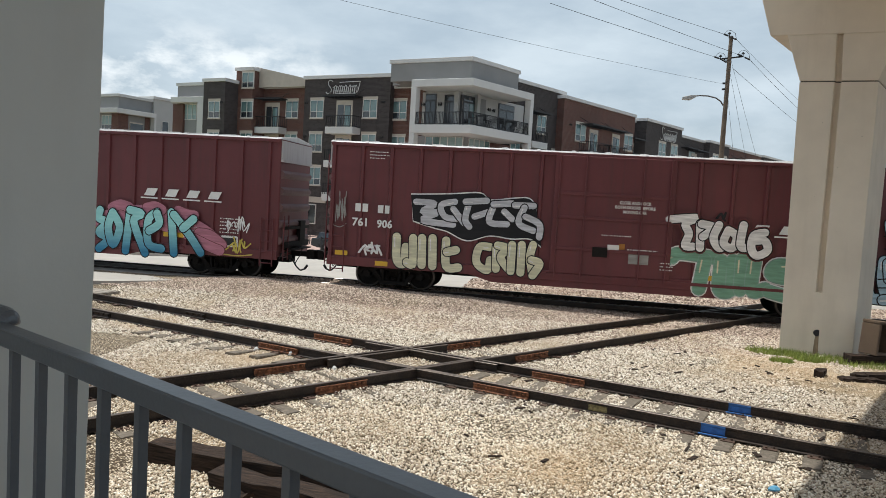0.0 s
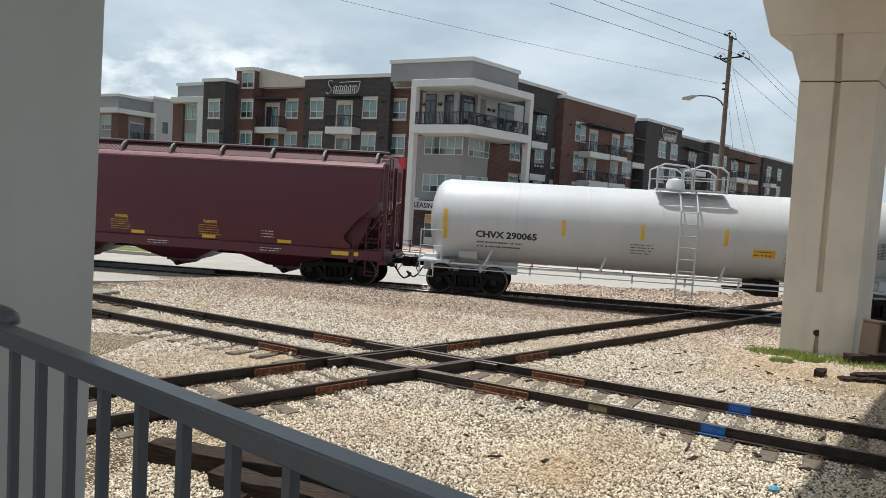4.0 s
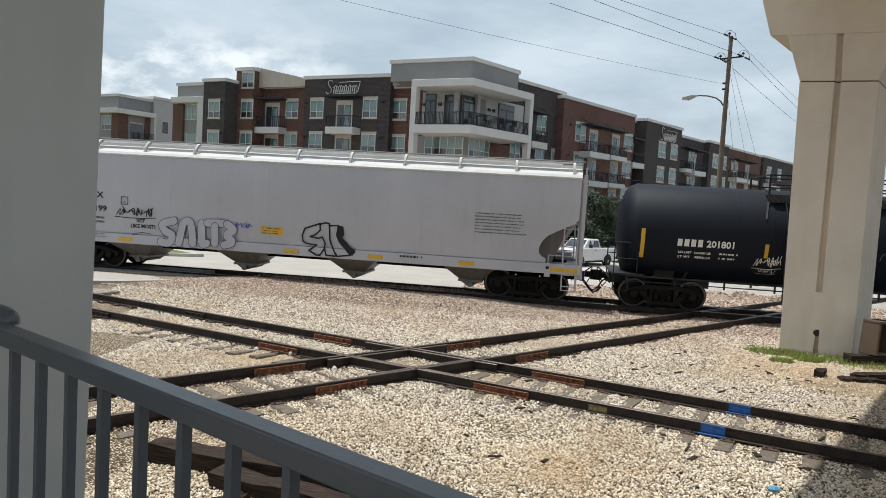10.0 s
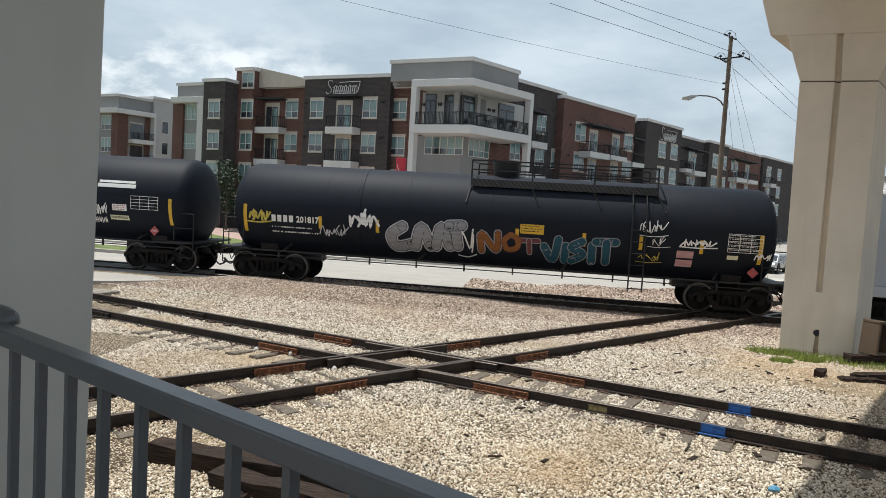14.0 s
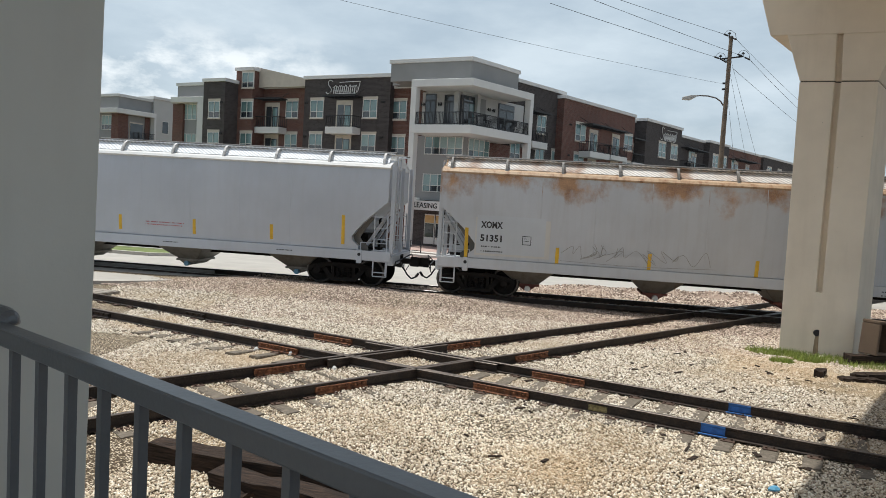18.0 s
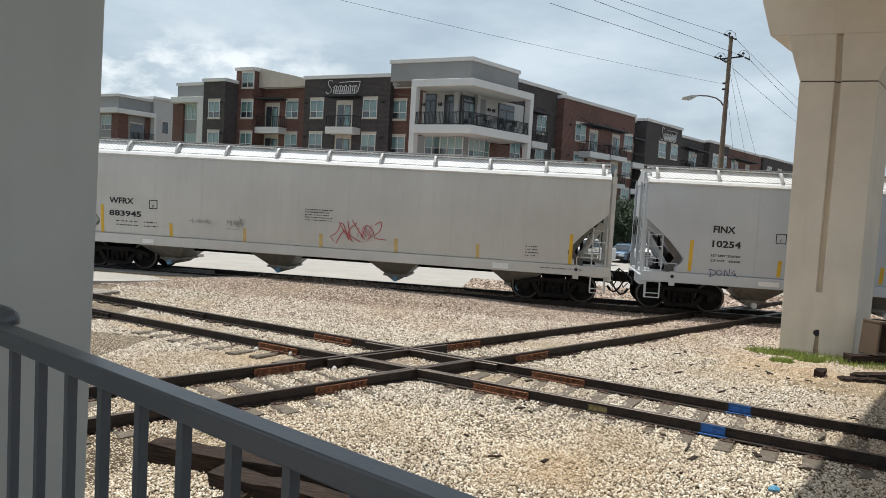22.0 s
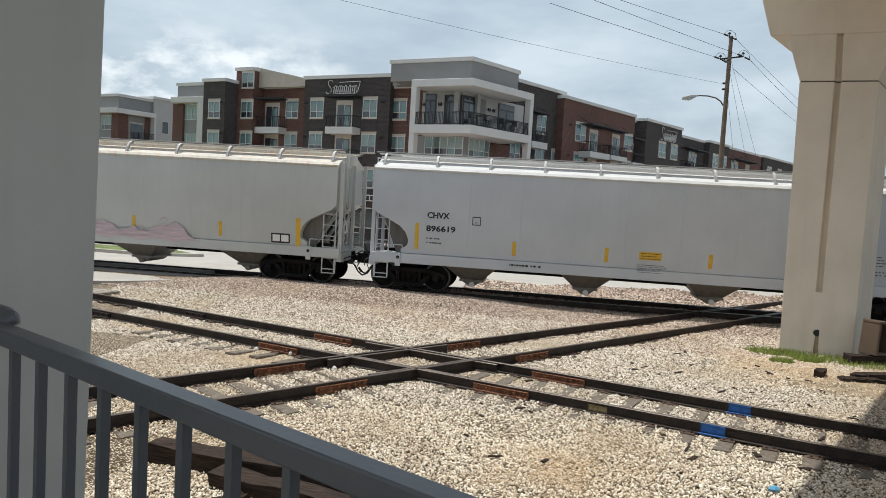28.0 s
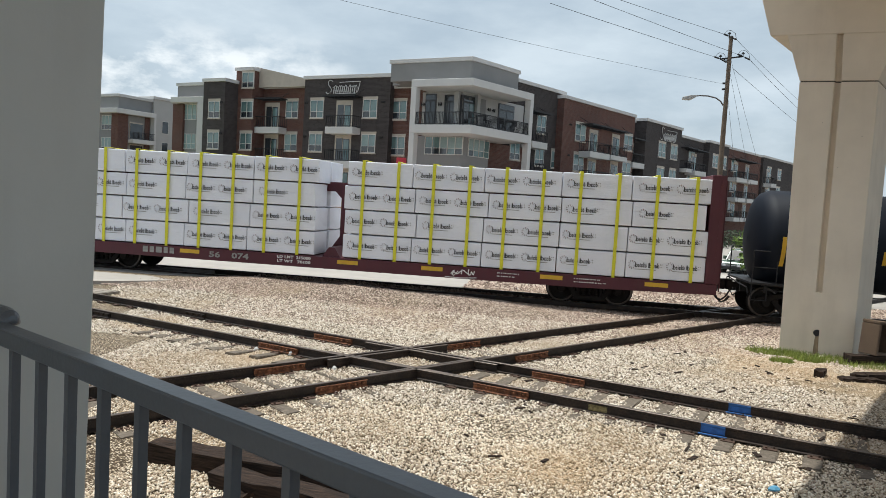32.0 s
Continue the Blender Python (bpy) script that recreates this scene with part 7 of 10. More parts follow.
small_print(c, -7.1, 1.2, 0.5, 2, INK, lambda z: 1.588, 0.04)
for x in (-5.91, -2.94, -0.01, 2.84, 5.8):
    reflector(c, x, 1.0, 0.5, 0.13, HW)
reflector(c, -8.96, 1.0, 0.88, 0.12, HW)
reflector(c, 8.83, 1.0, 0.88, 0.12, HW)
# light grey hopper
c = hopper_car("light grey covered hopper car with blue outlet caps", 121.26, 140.49, P_GREY, P_BRIGHT_ROOF, (-6.0, -2.0, 2.1, 6.1), 1.75, gate=(OUTLET, OUTLET, GATE_BLUE), grates=G_GREY)
stick("paint_patch", flat_patch(-7.55, -6.1, 1.98, 2.85, 2, 4), P_BONE, c, HW, "paler repainted panel", 0.004)
mark(c, "TILX", -7.43, 2.45, 0.22, INK, HW, 0.75)
mark(c, "328723", -7.43, 2.06, 0.22, INK, HW, 1.2)
small_print(c, -7.4, 1.92, 0.9, 3, INK, HW, 0.06, 0.07)
for x in (-8.4, -5.29, -2.57, 0.1, 2.78, 5.5, 7.94):
    reflector(c, x, 1.4, 0.11, 0.5 if abs(x) < 7 else 0.95, HW)
small_print(c, 1.03, 1.74, 1.6, 2, SP["red"], HW, 0.05, 0.04)
for x in (-6.4, -2.4, 1.7, 5.7):
    small_print(c, x, 1.1, 0.6, 1, INK, HW, 0.05)
# rusted hopper
G_RUSTY = grating("rusty_grating", (0.66, 0.62, 0.58), 0.8, 0.45)
c = hopper_car("grey covered hopper car with heavy rust under the eave", 141.76, 160.19, P_RUSTED, P_RUST_ROOF, (-6.15, -2.1, 1.9, 6.0), 1.45, grates=G_RUSTY)
stick("paint_patch", flat_patch(-7.85, -5.5, 1.35, 2.55, 2, 4), P_BONE, c, HW, "paler repainted panel", 0.004)
stick("paint_patch", flat_patch(4.6, 7.4, 0.95, 1.75, 2, 3), P_BONE, c, HW, "paler repainted panel", 0.004)
stick("repainted_patch", flat_patch(-7.80, -5.65, 1.42, 2.62, 1, 12), P_WHITE, c, HW, "cleaner repainted patch behind the number", 0.006)
s = flat_patch(-6.36, -6.08, 2.02, 2.04)
for a, b, z0, z1 in ((-6.36, -6.08, 1.76, 1.78), (-6.36, -6.34, 1.78, 2.02), (-6.10, -6.08, 1.78, 2.02)):
    flat_patch(a, b, z0, z1, s=s)
stick("stencil_box", s, INK, c, HW, "black stencilled square outline")
small_print(c, -6.30, 1.97, 0.16, 2, INK, HW, 0.04, 0.04)
mark(c, "XOMX", -7.68, 2.22, 0.22, INK, HW, 0.69)
mark(c, "51351", -7.68, 1.80, 0.22, INK, HW, 0.68)
small_print(c, -7.65, 1.66, 0.72, 2, INK, HW, 0.06, 0.09)
tag_scrawl(c, HW, -5.1, 1.4, 4.4, 0.5, "faint", 31, 9, 0.016)
for x in (-8.12, -5.25, -2.45, 0.69, 3.44, 6.35):
    reflector(c, x, 1.25, 0.11, 0.5 if x > -8 else 0.95, HW)
reflector(c, 8.1, 1.2, 0.12, 0.9, HW)
small_print(c, 6.0, 2.0, 1.6, 4, INK, HW, 0.04, 0.035)
small_print(c, 4.2, 1.1, 0.6, 2, INK, HW, 0.06, 0.05)
# bone hopper
c = hopper_car("bone-coloured covered hopper car with a faded red tag", 161.21, 179.81, P_BONE, P_BRIGHT_ROOF, (-5.81, -1.81, 2.29, 6.35), 1.75, gate=(OUTLET, OUTLET, GATE_BLUE), grates=G_WHITE)
mark(c, "WFRX", -7.56, 2.27, 0.2, INK, HW, 0.9)
mark(c, "883945", -7.56, 1.84, 0.2, INK, HW, 1.18)
small_print(c, -7.31, 1.7, 0.85, 2, INK, HW, 0.06, 0.07)
small_print(c, -6.3, 1.7, 0.6, 2, INK, HW, 0.06, 0.07)
plate_mark(c, -6.1, 2.15, HW)
small_print(c, -0.62, 2.48, 0.95, 5, INK, HW, 0.05, 0.035)
tag_scrawl(c, HW, -4.7, 1.75, 0.9, 0.2, "faint", 44, 5, 0.012)
tag_scrawl(c, HW, -3.3, 1.7, 0.6, 0.35, "faint", 45, 6, 0.015)
line_work(c, HW, [[(0.4, 1.48), (0.29, 1.63), (0.48, 1.77), (0.66, 2.09), (0.89, 1.56)], [(0.55, 2.11), (0.75, 1.79), (1, 1.53)], [(0.84, 2.15), (0.95, 1.57)], [(1.13, 2.12), (0.87, 1.78), (1.27, 1.52)], [(0.99, 2.19), (1.24, 1.83), (1.42, 1.6)], [(1.34, 1.66), (1.47, 2.06), (1.71, 1.82), (1.51, 1.59)], [(1.75, 2.1), (1.95, 2.2), (1.93, 1.94), (1.73, 1.69), (2.12, 1.63)], [(0.48, 1.43), (0.74, 1.84), (1.02, 1.51)]], 0.028, "red", "thin red hand-written tag")
tag_scrawl(c, HW, 1.2, 1.6, 0.45, 0.5, "rose", 43, 4, 0.02)
for x in (-7.82, -5.31, -2.69, -0.06, 2.45, 5.1, 8.0):
    reflector(c, x, 1.25, 0.11, 0.45 if abs(x) < 7.5 else 0.95, HW, YELLOW if abs(x) > 5.2 else OLD_YELLOW)
small_print(c, 6.6, 1.75, 0.4, 4, INK, HW, 0.05, 0.045)
small_print(c, 7.1, 1.12, 1.3, 1, INK, HW, 0.05)
stick("placard", flat_patch(5.6, 6.1, 0.98, 1.16), WHITE, c, lambda z: 1.588, "pale rubbed patch on the sill")
stick("placard", flat_patch(-6.3, -5.9, 0.98, 1.12), WHITE, c, lambda z: 1.588, "pale rubbed patch on the sill")
# white hopper
c = hopper_car("off-white covered hopper car with blue and black tags", 180.50, 199.59, P_WHITE, P_BRIGHT_ROOF, (-5.79, -1.94, 2.16, 6.06), 1.5, rounded=False, gate=(OUTLET, OUTLET, WHITE), grates=G_WHITE)
mark(c, "FINX", -7.35, 2.52, 0.21, INK, HW, 0.64)
mark(c, "10254", -7.35, 2.08, 0.21, INK, HW, 0.83)
mark(c, "LD LMT 220700", -7.35, 1.80, 0.07, INK, HW, 0.85)
mark(c, "LT WT   65300", -7.35, 1.64, 0.07, INK, HW, 0.85)
BLUE_TAG = [[(-5, 1.9), (-4.95, 1.57)], [(-5.05, 1.9), (-4.73, 1.82), (-4.78, 1.62), (-5, 1.54)], [(-4.56, 1.9), (-4.68, 1.76), (-4.55, 1.62), (-4.42, 1.76), (-4.56, 1.9)], [(-4.31, 1.62), (-4.29, 1.9), (-4.11, 1.66), (-4.09, 1.96)], [(-3.84, 1.91), (-3.97, 1.77), (-3.83, 1.65), (-3.84, 1.78), (-3.74, 1.59)]]
for dx, dz, k in ((0.0, 0.0, 1.0), (-2.5, -0.42, 0.62), (4.15, -0.48, 0.68), (7.6, -0.52, 0.8)):
    line_work(c, HW, [[(-4.89 + dx + (x + 5.05) * k, 1.72 + dz + (z - 1.72) * k) for x, z in run] for run in BLUE_TAG], 0.03 * k, "navy", "blue hand-written tag")
stroke_line = Shape()
stroke(stroke_line, [(1.36 + 0.35 * i, 1.03 + 0.06 * math.sin(i * 1.1)) for i in range(10)], 0.022, 0)
stick("graffiti_tag", stroke_line, SP["black"], c, HW, off=0.011)
line_work(c, HW, [[(5.68, 1.89), (5.74, 1.49)], [(5.56, 1.88), (6.1, 1.83), (6.19, 1.61), (5.72, 1.46)], [(6.32, 1.84), (6.31, 1.58)], [(6.49, 1.7), (6.75, 1.81), (6.62, 1.92), (6.45, 1.74), (6.58, 1.52), (6.83, 1.56)], [(7.03, 2.09), (7.01, 1.58), (7.22, 1.59)], [(6.78, 1.84), (7.29, 1.94)], [(6.13, 2.03), (6.27, 2.15), (6.39, 2)], [(6.21, 1.4), (6.73, 1.46), (6.96, 1.39)]], 0.06, "black", "fat black hand-written tag")
line_work(c, HW, [[(6.36, 1.42), (6.9, 1.48), (7.25, 1.36)], [(6.45, 1.36), (7.0, 1.38)]], 0.045, "black")
line_work(c, lambda z: 1.588, [[(7.7, 1.0), (8.2, 1.02), (8.6, 1.04)], [(7.62, 1.12), (8.1, 1.14), (8.62, 1.16)]], 0.13, "aqua", "pale blue sprayed tag on the sill")
line_work(c, lambda z: 1.588, [[(7.3, 0.98), (7.28, 1.2), (7.5, 1.1), (7.32, 0.98)], [(7.8, 1.0), (7.75, 1.18), (7.9, 1.1)], [(8.1, 0.98), (8.05, 1.2)], [(8.3, 1.0), (8.28, 1.2), (8.5, 1.02), (8.52, 1.2)]], 0.03, "white", lift=0.006)
plate_mark(c, -5.55, 2.30, HW)
for x in (-7.94, -5.37, -2.52, 0.05, 3.06, 5.56):
    reflector(c, x, 1.3, 0.11, 0.5 if x > -7.9 else 0.95, HW)
reflector(c, 8.11, 1.25, 0.13, 0.95, HW)
small_print(c, 6.4, 2.52, 1.2, 5, INK, HW, 0.05, 0.045)
stick("placard", flat_patch(-5.94, -5.34, 1.0, 1.14), WHITE, c, lambda z: 1.588, "pale rubbed patch on the sill")
# stained hopper with green graffiti
c = hopper_car("stone-grey covered hopper car with faded green and pink graffiti", 200.44, 219.55, P_STONE, P_CREAM_ROOF, (-6.0, -1.88, 2.06, 6.02), 1.75, True, gate=(OUTLET, OUTLET, OUTLET), posts=False)
mark(c, "EQUX", -8.04, 2.33, 0.25, INK, HW, 0.83)
mark(c, "621052", -8.05, 1.88, 0.26, INK, HW, 1.0)
mark(c, "LD LMT 218700 LBS", -8.07, 1.62, 0.085, INK, HW, 1.05)
mark(c, "LT WT   67300 LBS", -8.07, 1.45, 0.085, INK, HW, 1.05)
s = flat_patch(-6.44, -6.17, 2.57, 2.59)
for a, b, z0, z1 in ((-6.44, -6.17, 2.31, 2.33), (-6.44, -6.42, 2.33, 2.57), (-6.19, -6.17, 2.33, 2.57)):
    flat_patch(a, b, z0, z1, s=s)
stick("stencil_box", s, INK, c, HW, "black stencilled square outline")
mark(c, "C", -6.345, 2.37, 0.09, INK, HW, 0.08)
small_print(c, -6.38, 2.54, 0.16, 1, INK, HW, 0.035)
line_work(c, HW, [[(-6.81, 1.2), (-5.58, 1.08), (-3.58, 1.09), (-0.68, 1.15)]], 0.40, "jade", "faded jade green band")
line_work(c, HW, [[(-6.9, 1.05), (-6.0, 1.25), (-5.2, 1.02)], [(-3.4, 1.25), (-2.6, 1.0), (-1.7, 1.2)]], 0.07, "faint", lift=0.02)
line_work(c, HW, [[(-6.64, 1.74), (-6.24, 1.87), (-5.72, 1.6), (-5.31, 1.53)], [(-5.13, 1.94), (-4.79, 1.36), (-4.42, 1.69)], [(-4.2, 1.4), (-4.14, 2.01), (-3.9, 1.42)], [(-3.61, 1.44), (-3.07, 2.18), (-2.83, 1.5)], [(-2.54, 1.52), (-2.39, 2.23), (-2.15, 1.54)], [(-1.71, 2.07), (-1.87, 1.66), (-1.38, 1.6), (-1.23, 2.1)], [(-0.87, 2.32), (-0.61, 1.45)]], 0.27, "olive", "faded olive grey letter shapes", lift=0.012)
line_work(c, HW, [[(-6.2, 2.4), (-5.6, 2.0)], [(-5.2, 2.0), (-4.6, 1.9), (-4.1, 1.6)], [(-4.3, 2.3), (-4.2, 1.9)]], 0.04, "mint", lift=0.03)
wash = Shape()
for i in range(64):
    a, b = -0.75 + 0.08 * i, -0.75 + 0.08 * (i + 1)
    za, zb = [1.16 + (0.30 + 0.28 * max(0.0, math.sin(2.1 * x + 0.6)) + 0.07 * math.sin(7.3 * x) + 0.04 * math.sin(17.0 * x)) * min(1.0, (4.42 - x) / 0.9) for x in (a, b)]
    wash.add([(a, 0, 1.14 + 0.04 * math.sin(5 * a)), (b, 0, 1.14 + 0.04 * math.sin(5 * b)), (b, 0, zb), (a, 0, za)], [(0, 1, 2, 3)])
stick("graffiti", wash, SP["blush"], c, lambda z: max(1.588, HW(z)), "faded pink sprayed wash", 0.006)
line_work(c, HW, [[(2.9, 1.78), (3.1, 1.9), (3.2, 1.76)], [(2.2, 1.4), (2.35, 1.52), (2.2, 1.6)], [(1.4, 1.5), (1.55, 1.66)]], 0.02, "rose")
reflector(c, -8.35, 1.2, 0.16, 0.95, HW)
for x in (-4.6, -0.43, 1.96, 5.07):
    reflector(c, x, 1.4, 0.12, 0.5, HW)
stick("placard", flat_patch(6.85, 7.5, 1.3, 1.62), INK, c, HW, "black and white data panel")
stick("placard", flat_patch(6.9, 7.15, 1.35, 1.57), WHITE, c, HW, off=0.012)
stick("placard", flat_patch(7.2, 7.45, 1.35, 1.57), WHITE, c, HW, off=0.012)
slide(c, 0.30)
reflector(c, 8.08, 1.2, 0.16, 0.95, HW)
# last white hopper
c = hopper_car("clean off-white covered hopper car with black lettering", 220.35, 238.4, P_WHITE, P_BRIGHT_ROOF, (-5.6, -1.9, 2.0, 5.8), 1.4, True, gate=(OUTLET, OUTLET, WHITE), posts=False)
SHIFT = 230.045 - (220.35 + 238.4) / 2
plate_mark(c, -6.25 + SHIFT, 2.28, HW, 0.27)
mark(c, "CHVX", -7.70 + SHIFT, 2.42, 0.2, INK, HW, 0.72)
mark(c, "896619", -7.72 + SHIFT, 2.0, 0.2, INK, HW, 0.95)
small_print(c, -7.7 + SHIFT, 1.8, 0.5, 2, INK, HW, 0.07, 0.07)
for x in (-8.01, -4.89, -2.04, 1.05, 4.09):
    reflector(c, x + SHIFT, 1.4, 0.12, 0.45 if x > -7 else 0.85, HW)
reflector(c, 6.63 + SHIFT, 1.25, 0.13, 0.95, HW)
small_print(c, -5.0 + SHIFT, 1.14, 1.1, 1, INK, HW, 0.09)
stick("label_plate", flat_patch(-1.06 + SHIFT, -0.39 + SHIFT, 1.55, 1.8), YELLOW, c, HW, "yellow notice panel")
small_print(c, -1.0 + SHIFT, 1.76, 0.56, 3, INK, HW, 0.045, 0.035)
small_print(c, -1.1 + SHIFT, 1.4, 0.9, 5, INK, HW, 0.03, 0.025)
small_print(c, 4.9 + SHIFT, 2.1, 1.1, 4, INK, HW, 0.05, 0.035)
stick("placard", flat_patch(4.97 + SHIFT, 5.4 + SHIFT, 1.55, 1.8), INK, c, HW, "black and white data panel")
stick("placard", flat_patch(5.0 + SHIFT, 5.17 + SHIFT, 1.6, 1.75), WHITE, c, HW, off=0.012)
stick("placard", flat_patch(5.2 + SHIFT, 5.37 + SHIFT, 1.6, 1.75), WHITE, c, HW, off=0.012)
small_print(c, 5.7 + SHIFT, 1.66, 0.6, 2, INK, HW, 0.05, 0.04)


# -- tank car --
def tank_car(label, x0, x1, paint, r, zc, trucks, frame_paint, seed):
    car, l = railcar("tank_car", label, x0, x1, "tank car")
    hl = l / 2
    prof = [(0.001, -hl), (0.35 * r, -hl + 0.04), (0.62 * r, -hl + 0.12), (0.82 * r, -hl + 0.22), (0.94 * r, -hl + 0.36), (r, -hl + 0.58)]
    prof += [(r, -hl + 0.58 + (l - 1.16) * i / 6) for i in range(1, 6)]
    prof += [(q, -h) for q, h in reversed(prof[:6])]
    part("tank", Shape().lathe(prof, 56, "x", (0, 0, zc)), paint, car, smooth=True)
    for i in range(1, 6):
        x = -hl + 0.72 + (l - 1.44) * i / 6
        part("weld_seam", stored(("seam", r, zc, paint.name), lambda: Shape().lathe([(r + 0.002, -0.02), (r + 0.007, 0.0), (r + 0.002, 0.02)], 56, "x", (0, 0, zc)).mesh("weld_seam", [paint], True)), None, car, at=pose(x, 0, 0))
    b = zc - r
    for sg in (-1, 1):
        e = sg * (hl + 0.15)
        i0 = sg * (hl - 3.0)
        part("stub_sill", Shape().box(min(e, i0), max(e, i0), -0.28, 0.28, 0.68, max(1.02, b + 0.12)), frame_paint, car)
        part("end_platform", Shape().box(min(e, e - sg * 1.0), max(e, e - sg * 1.0), -1.45, 1.45, 1.03, 1.09), frame_paint, car)
        x = trucks[0 if sg < 0 else 1]
        part("saddle", Shape().prism([(-0.98, b + 0.36), (-0.86, b + 0.12), (-0.4, b - 0.14), (0.4, b - 0.14), (0.86, b + 0.12), (0.98, b + 0.36), (0.7, b + 0.20), (-0.7, b + 0.20)], x - 0.3, x + 0.3, "x"), frame_paint, car)
        for y in (-1.38, 1.38):
            part("end_handrail", Shape().pipe([(e - sg * 0.05, y, 0.55), (e - sg * 0.05, y, 2.05), (e - sg * 0.75, y, 2.05), (e - sg * 0.75, y, 1.05)], 0.02, 6), frame_paint, car)
            part("handrail_bar", Shape().pipe([(e - sg * 0.05, y, 1.55), (e - sg * 0.75, y, 1.55)], 0.016, 6), frame_paint, car)
            part("step", Shape().pipe([(e - sg * 0.05, y, 0.55), (e - sg * 0.5, y, 0.55), (e - sg * 0.5, y, 1.03)], 0.018, 6), frame_paint, car)
    for y in (-1.35, 1.35):
        s = Shape()
        s.bar((-hl + 0.2, y, 1.02), (hl - 0.2, y, 1.02), 0.05)
        s.bar((-hl + 0.2, y, 0.86), (hl - 0.2, y, 0.86), 0.03)
        n = int(l / 1.5)
        for i in range(n + 1):
            x = -hl + 0.3 + (l - 0.6) * i / n
            s.bar((x, y, 1.06), (x, y, 0.78), 0.05)
        for i in range(4):
            x = -hl + 2.0 + (l - 4.0) * i / 3
            s.bar((x, y, 1.02), (x + 0.2, y * 0.72, b + 0.42), 0.06)
        part("side_rail", s, frame_paint, car, "slender side handrail under the tank")
    for x in trucks:
        truck(car, x)
    couplers(car, l + 0.3, 0.5)
    return car


def tank_hw(r, zc):
    return lambda z: math.sqrt(max(0.05, r * r - (z - zc) ** 2))


WR, WZ = 1.34, 2.40
c = tank_car("white tank car with a top platform and side ladder", 28.35, 43.16, P_TANK, WR, WZ, (-6.0, 6.3), P_WHITE, 1)
TW = tank_hw(WR, WZ)
part("ladder", ladder_shape(0.76, -1.46, 0.45, 3.1, 0.5, 0.36, 0.022), P_WHITE, c)
part("ladder", Shape().pipe([(0.51, -1.46, 3.1), (0.51, -1.1, 3.55), (0.51, -0.75, 3.78)], 0.025, 6).pipe([(1.01, -1.46, 3.1), (1.01, -1.1, 3.55), (1.01, -0.75, 3.78)], 0.025, 6), P_WHITE, c)
part("platform", Shape().box(-0.2, 1.9, -0.95, -0.35, 3.74, 3.79).box(-0.2, 1.9, 0.35, 0.95, 3.74, 3.79), P_WHITE, c)
part("manway", Shape().lathe([(0.30, 3.70), (0.30, 3.98), (0.24, 4.10), (0.10, 4.15), (0.001, 4.16)], 18, "z", (0.5, 0, 0)), P_WHITE, c, smooth=True)
for x0, x1 in ((-0.2, 0.85), (0.9, 1.9)):
    s = Shape()
    for y in (-0.95, 0.95):
        s.pipe([(x0, y, 3.7), (x0, y, 4.45), (x0 + 0.2, y, 4.55), (x1 - 0.2, y, 4.50), (x1, y, 4.35), (x1, y, 3.7)], 0.03, 6).pipe([(x0, y, 4.15), (x1, y, 4.15)], 0.022, 6)
    s.pipe([(x0, -0.95, 4.45), (x0, 0.95, 4.45)], 0.025, 6)
    part("platform_rail", s, P_WHITE, c)
part("valve_box", Shape().rod((4.4, -0.95, 1.15), (6.4, -0.95, 1.15), 0.16, 12).box(6.4, 6.8, -1.2, -0.7, 0.95, 1.35), P_WHITE, c)
part("bottom_fitting", Shape().box(3.0, 3.7, -0.8, 0.8, 0.62, 1.1).box(2.2, 3.0, -0.1, 0.1, 0.7, 0.8), UNDER, c)
pl = Shape().box(-0.13, 0.13, -0.01, 0.01, -0.13, 0.13, m=pose(0, 0, 0, 0, 45, 0))
part("placard", pl, WHITE, c, "white diamond placard", at=pose(4.35, -1.36, 1.45))
mark(c, "CHVX 290065", -5.75, 1.90, 0.23, INK, TW, 1.95)
small_print(c, -5.7, 1.78, 1.5, 2, INK, TW, 0.07, 0.07)
for x in (-2.99, -0.57, 1.91, 4.32):
    reflector(c, x, 2.12, 0.11, 0.5, TW)
for x in (6.83, -6.75):
    reflector(c, x, 1.8, 0.13, 0.95, TW)
stick("label_plate", flat_patch(2.72, 3.38, 1.83, 2.08, 2, 2), YELLOW, c, TW, "yellow notice panel")
small_print(c, 2.76, 2.03, 0.55, 2, INK, TW, 0.06, 0.05)
small_print(c, -0.9, 2.0, 0.75, 4, INK, TW, 0.05, 0.04)
small_print(c, 3.65, 1.98, 0.65, 4, INK, TW, 0.05, 0.04)
grid = Shape()
for i in range(6):
    flat_patch(5.58, 6.6, 2.02 + 0.09 * i, 2.032 + 0.09 * i, 3, 1, s=grid)
for i in range(5):
    flat_patch(5.58 + 0.252 * i, 5.592 + 0.252 * i, 2.02, 2.48, 1, 4, s=grid)
stick("data_panel", grid, INK, c, TW, "outlined data table")
small_print(c, 5.62, 2.44, 0.95, 5, INK, TW, 0.04, 0.05)

BR, BZ = 1.53, 2.40
TB = tank_hw(BR, BZ)


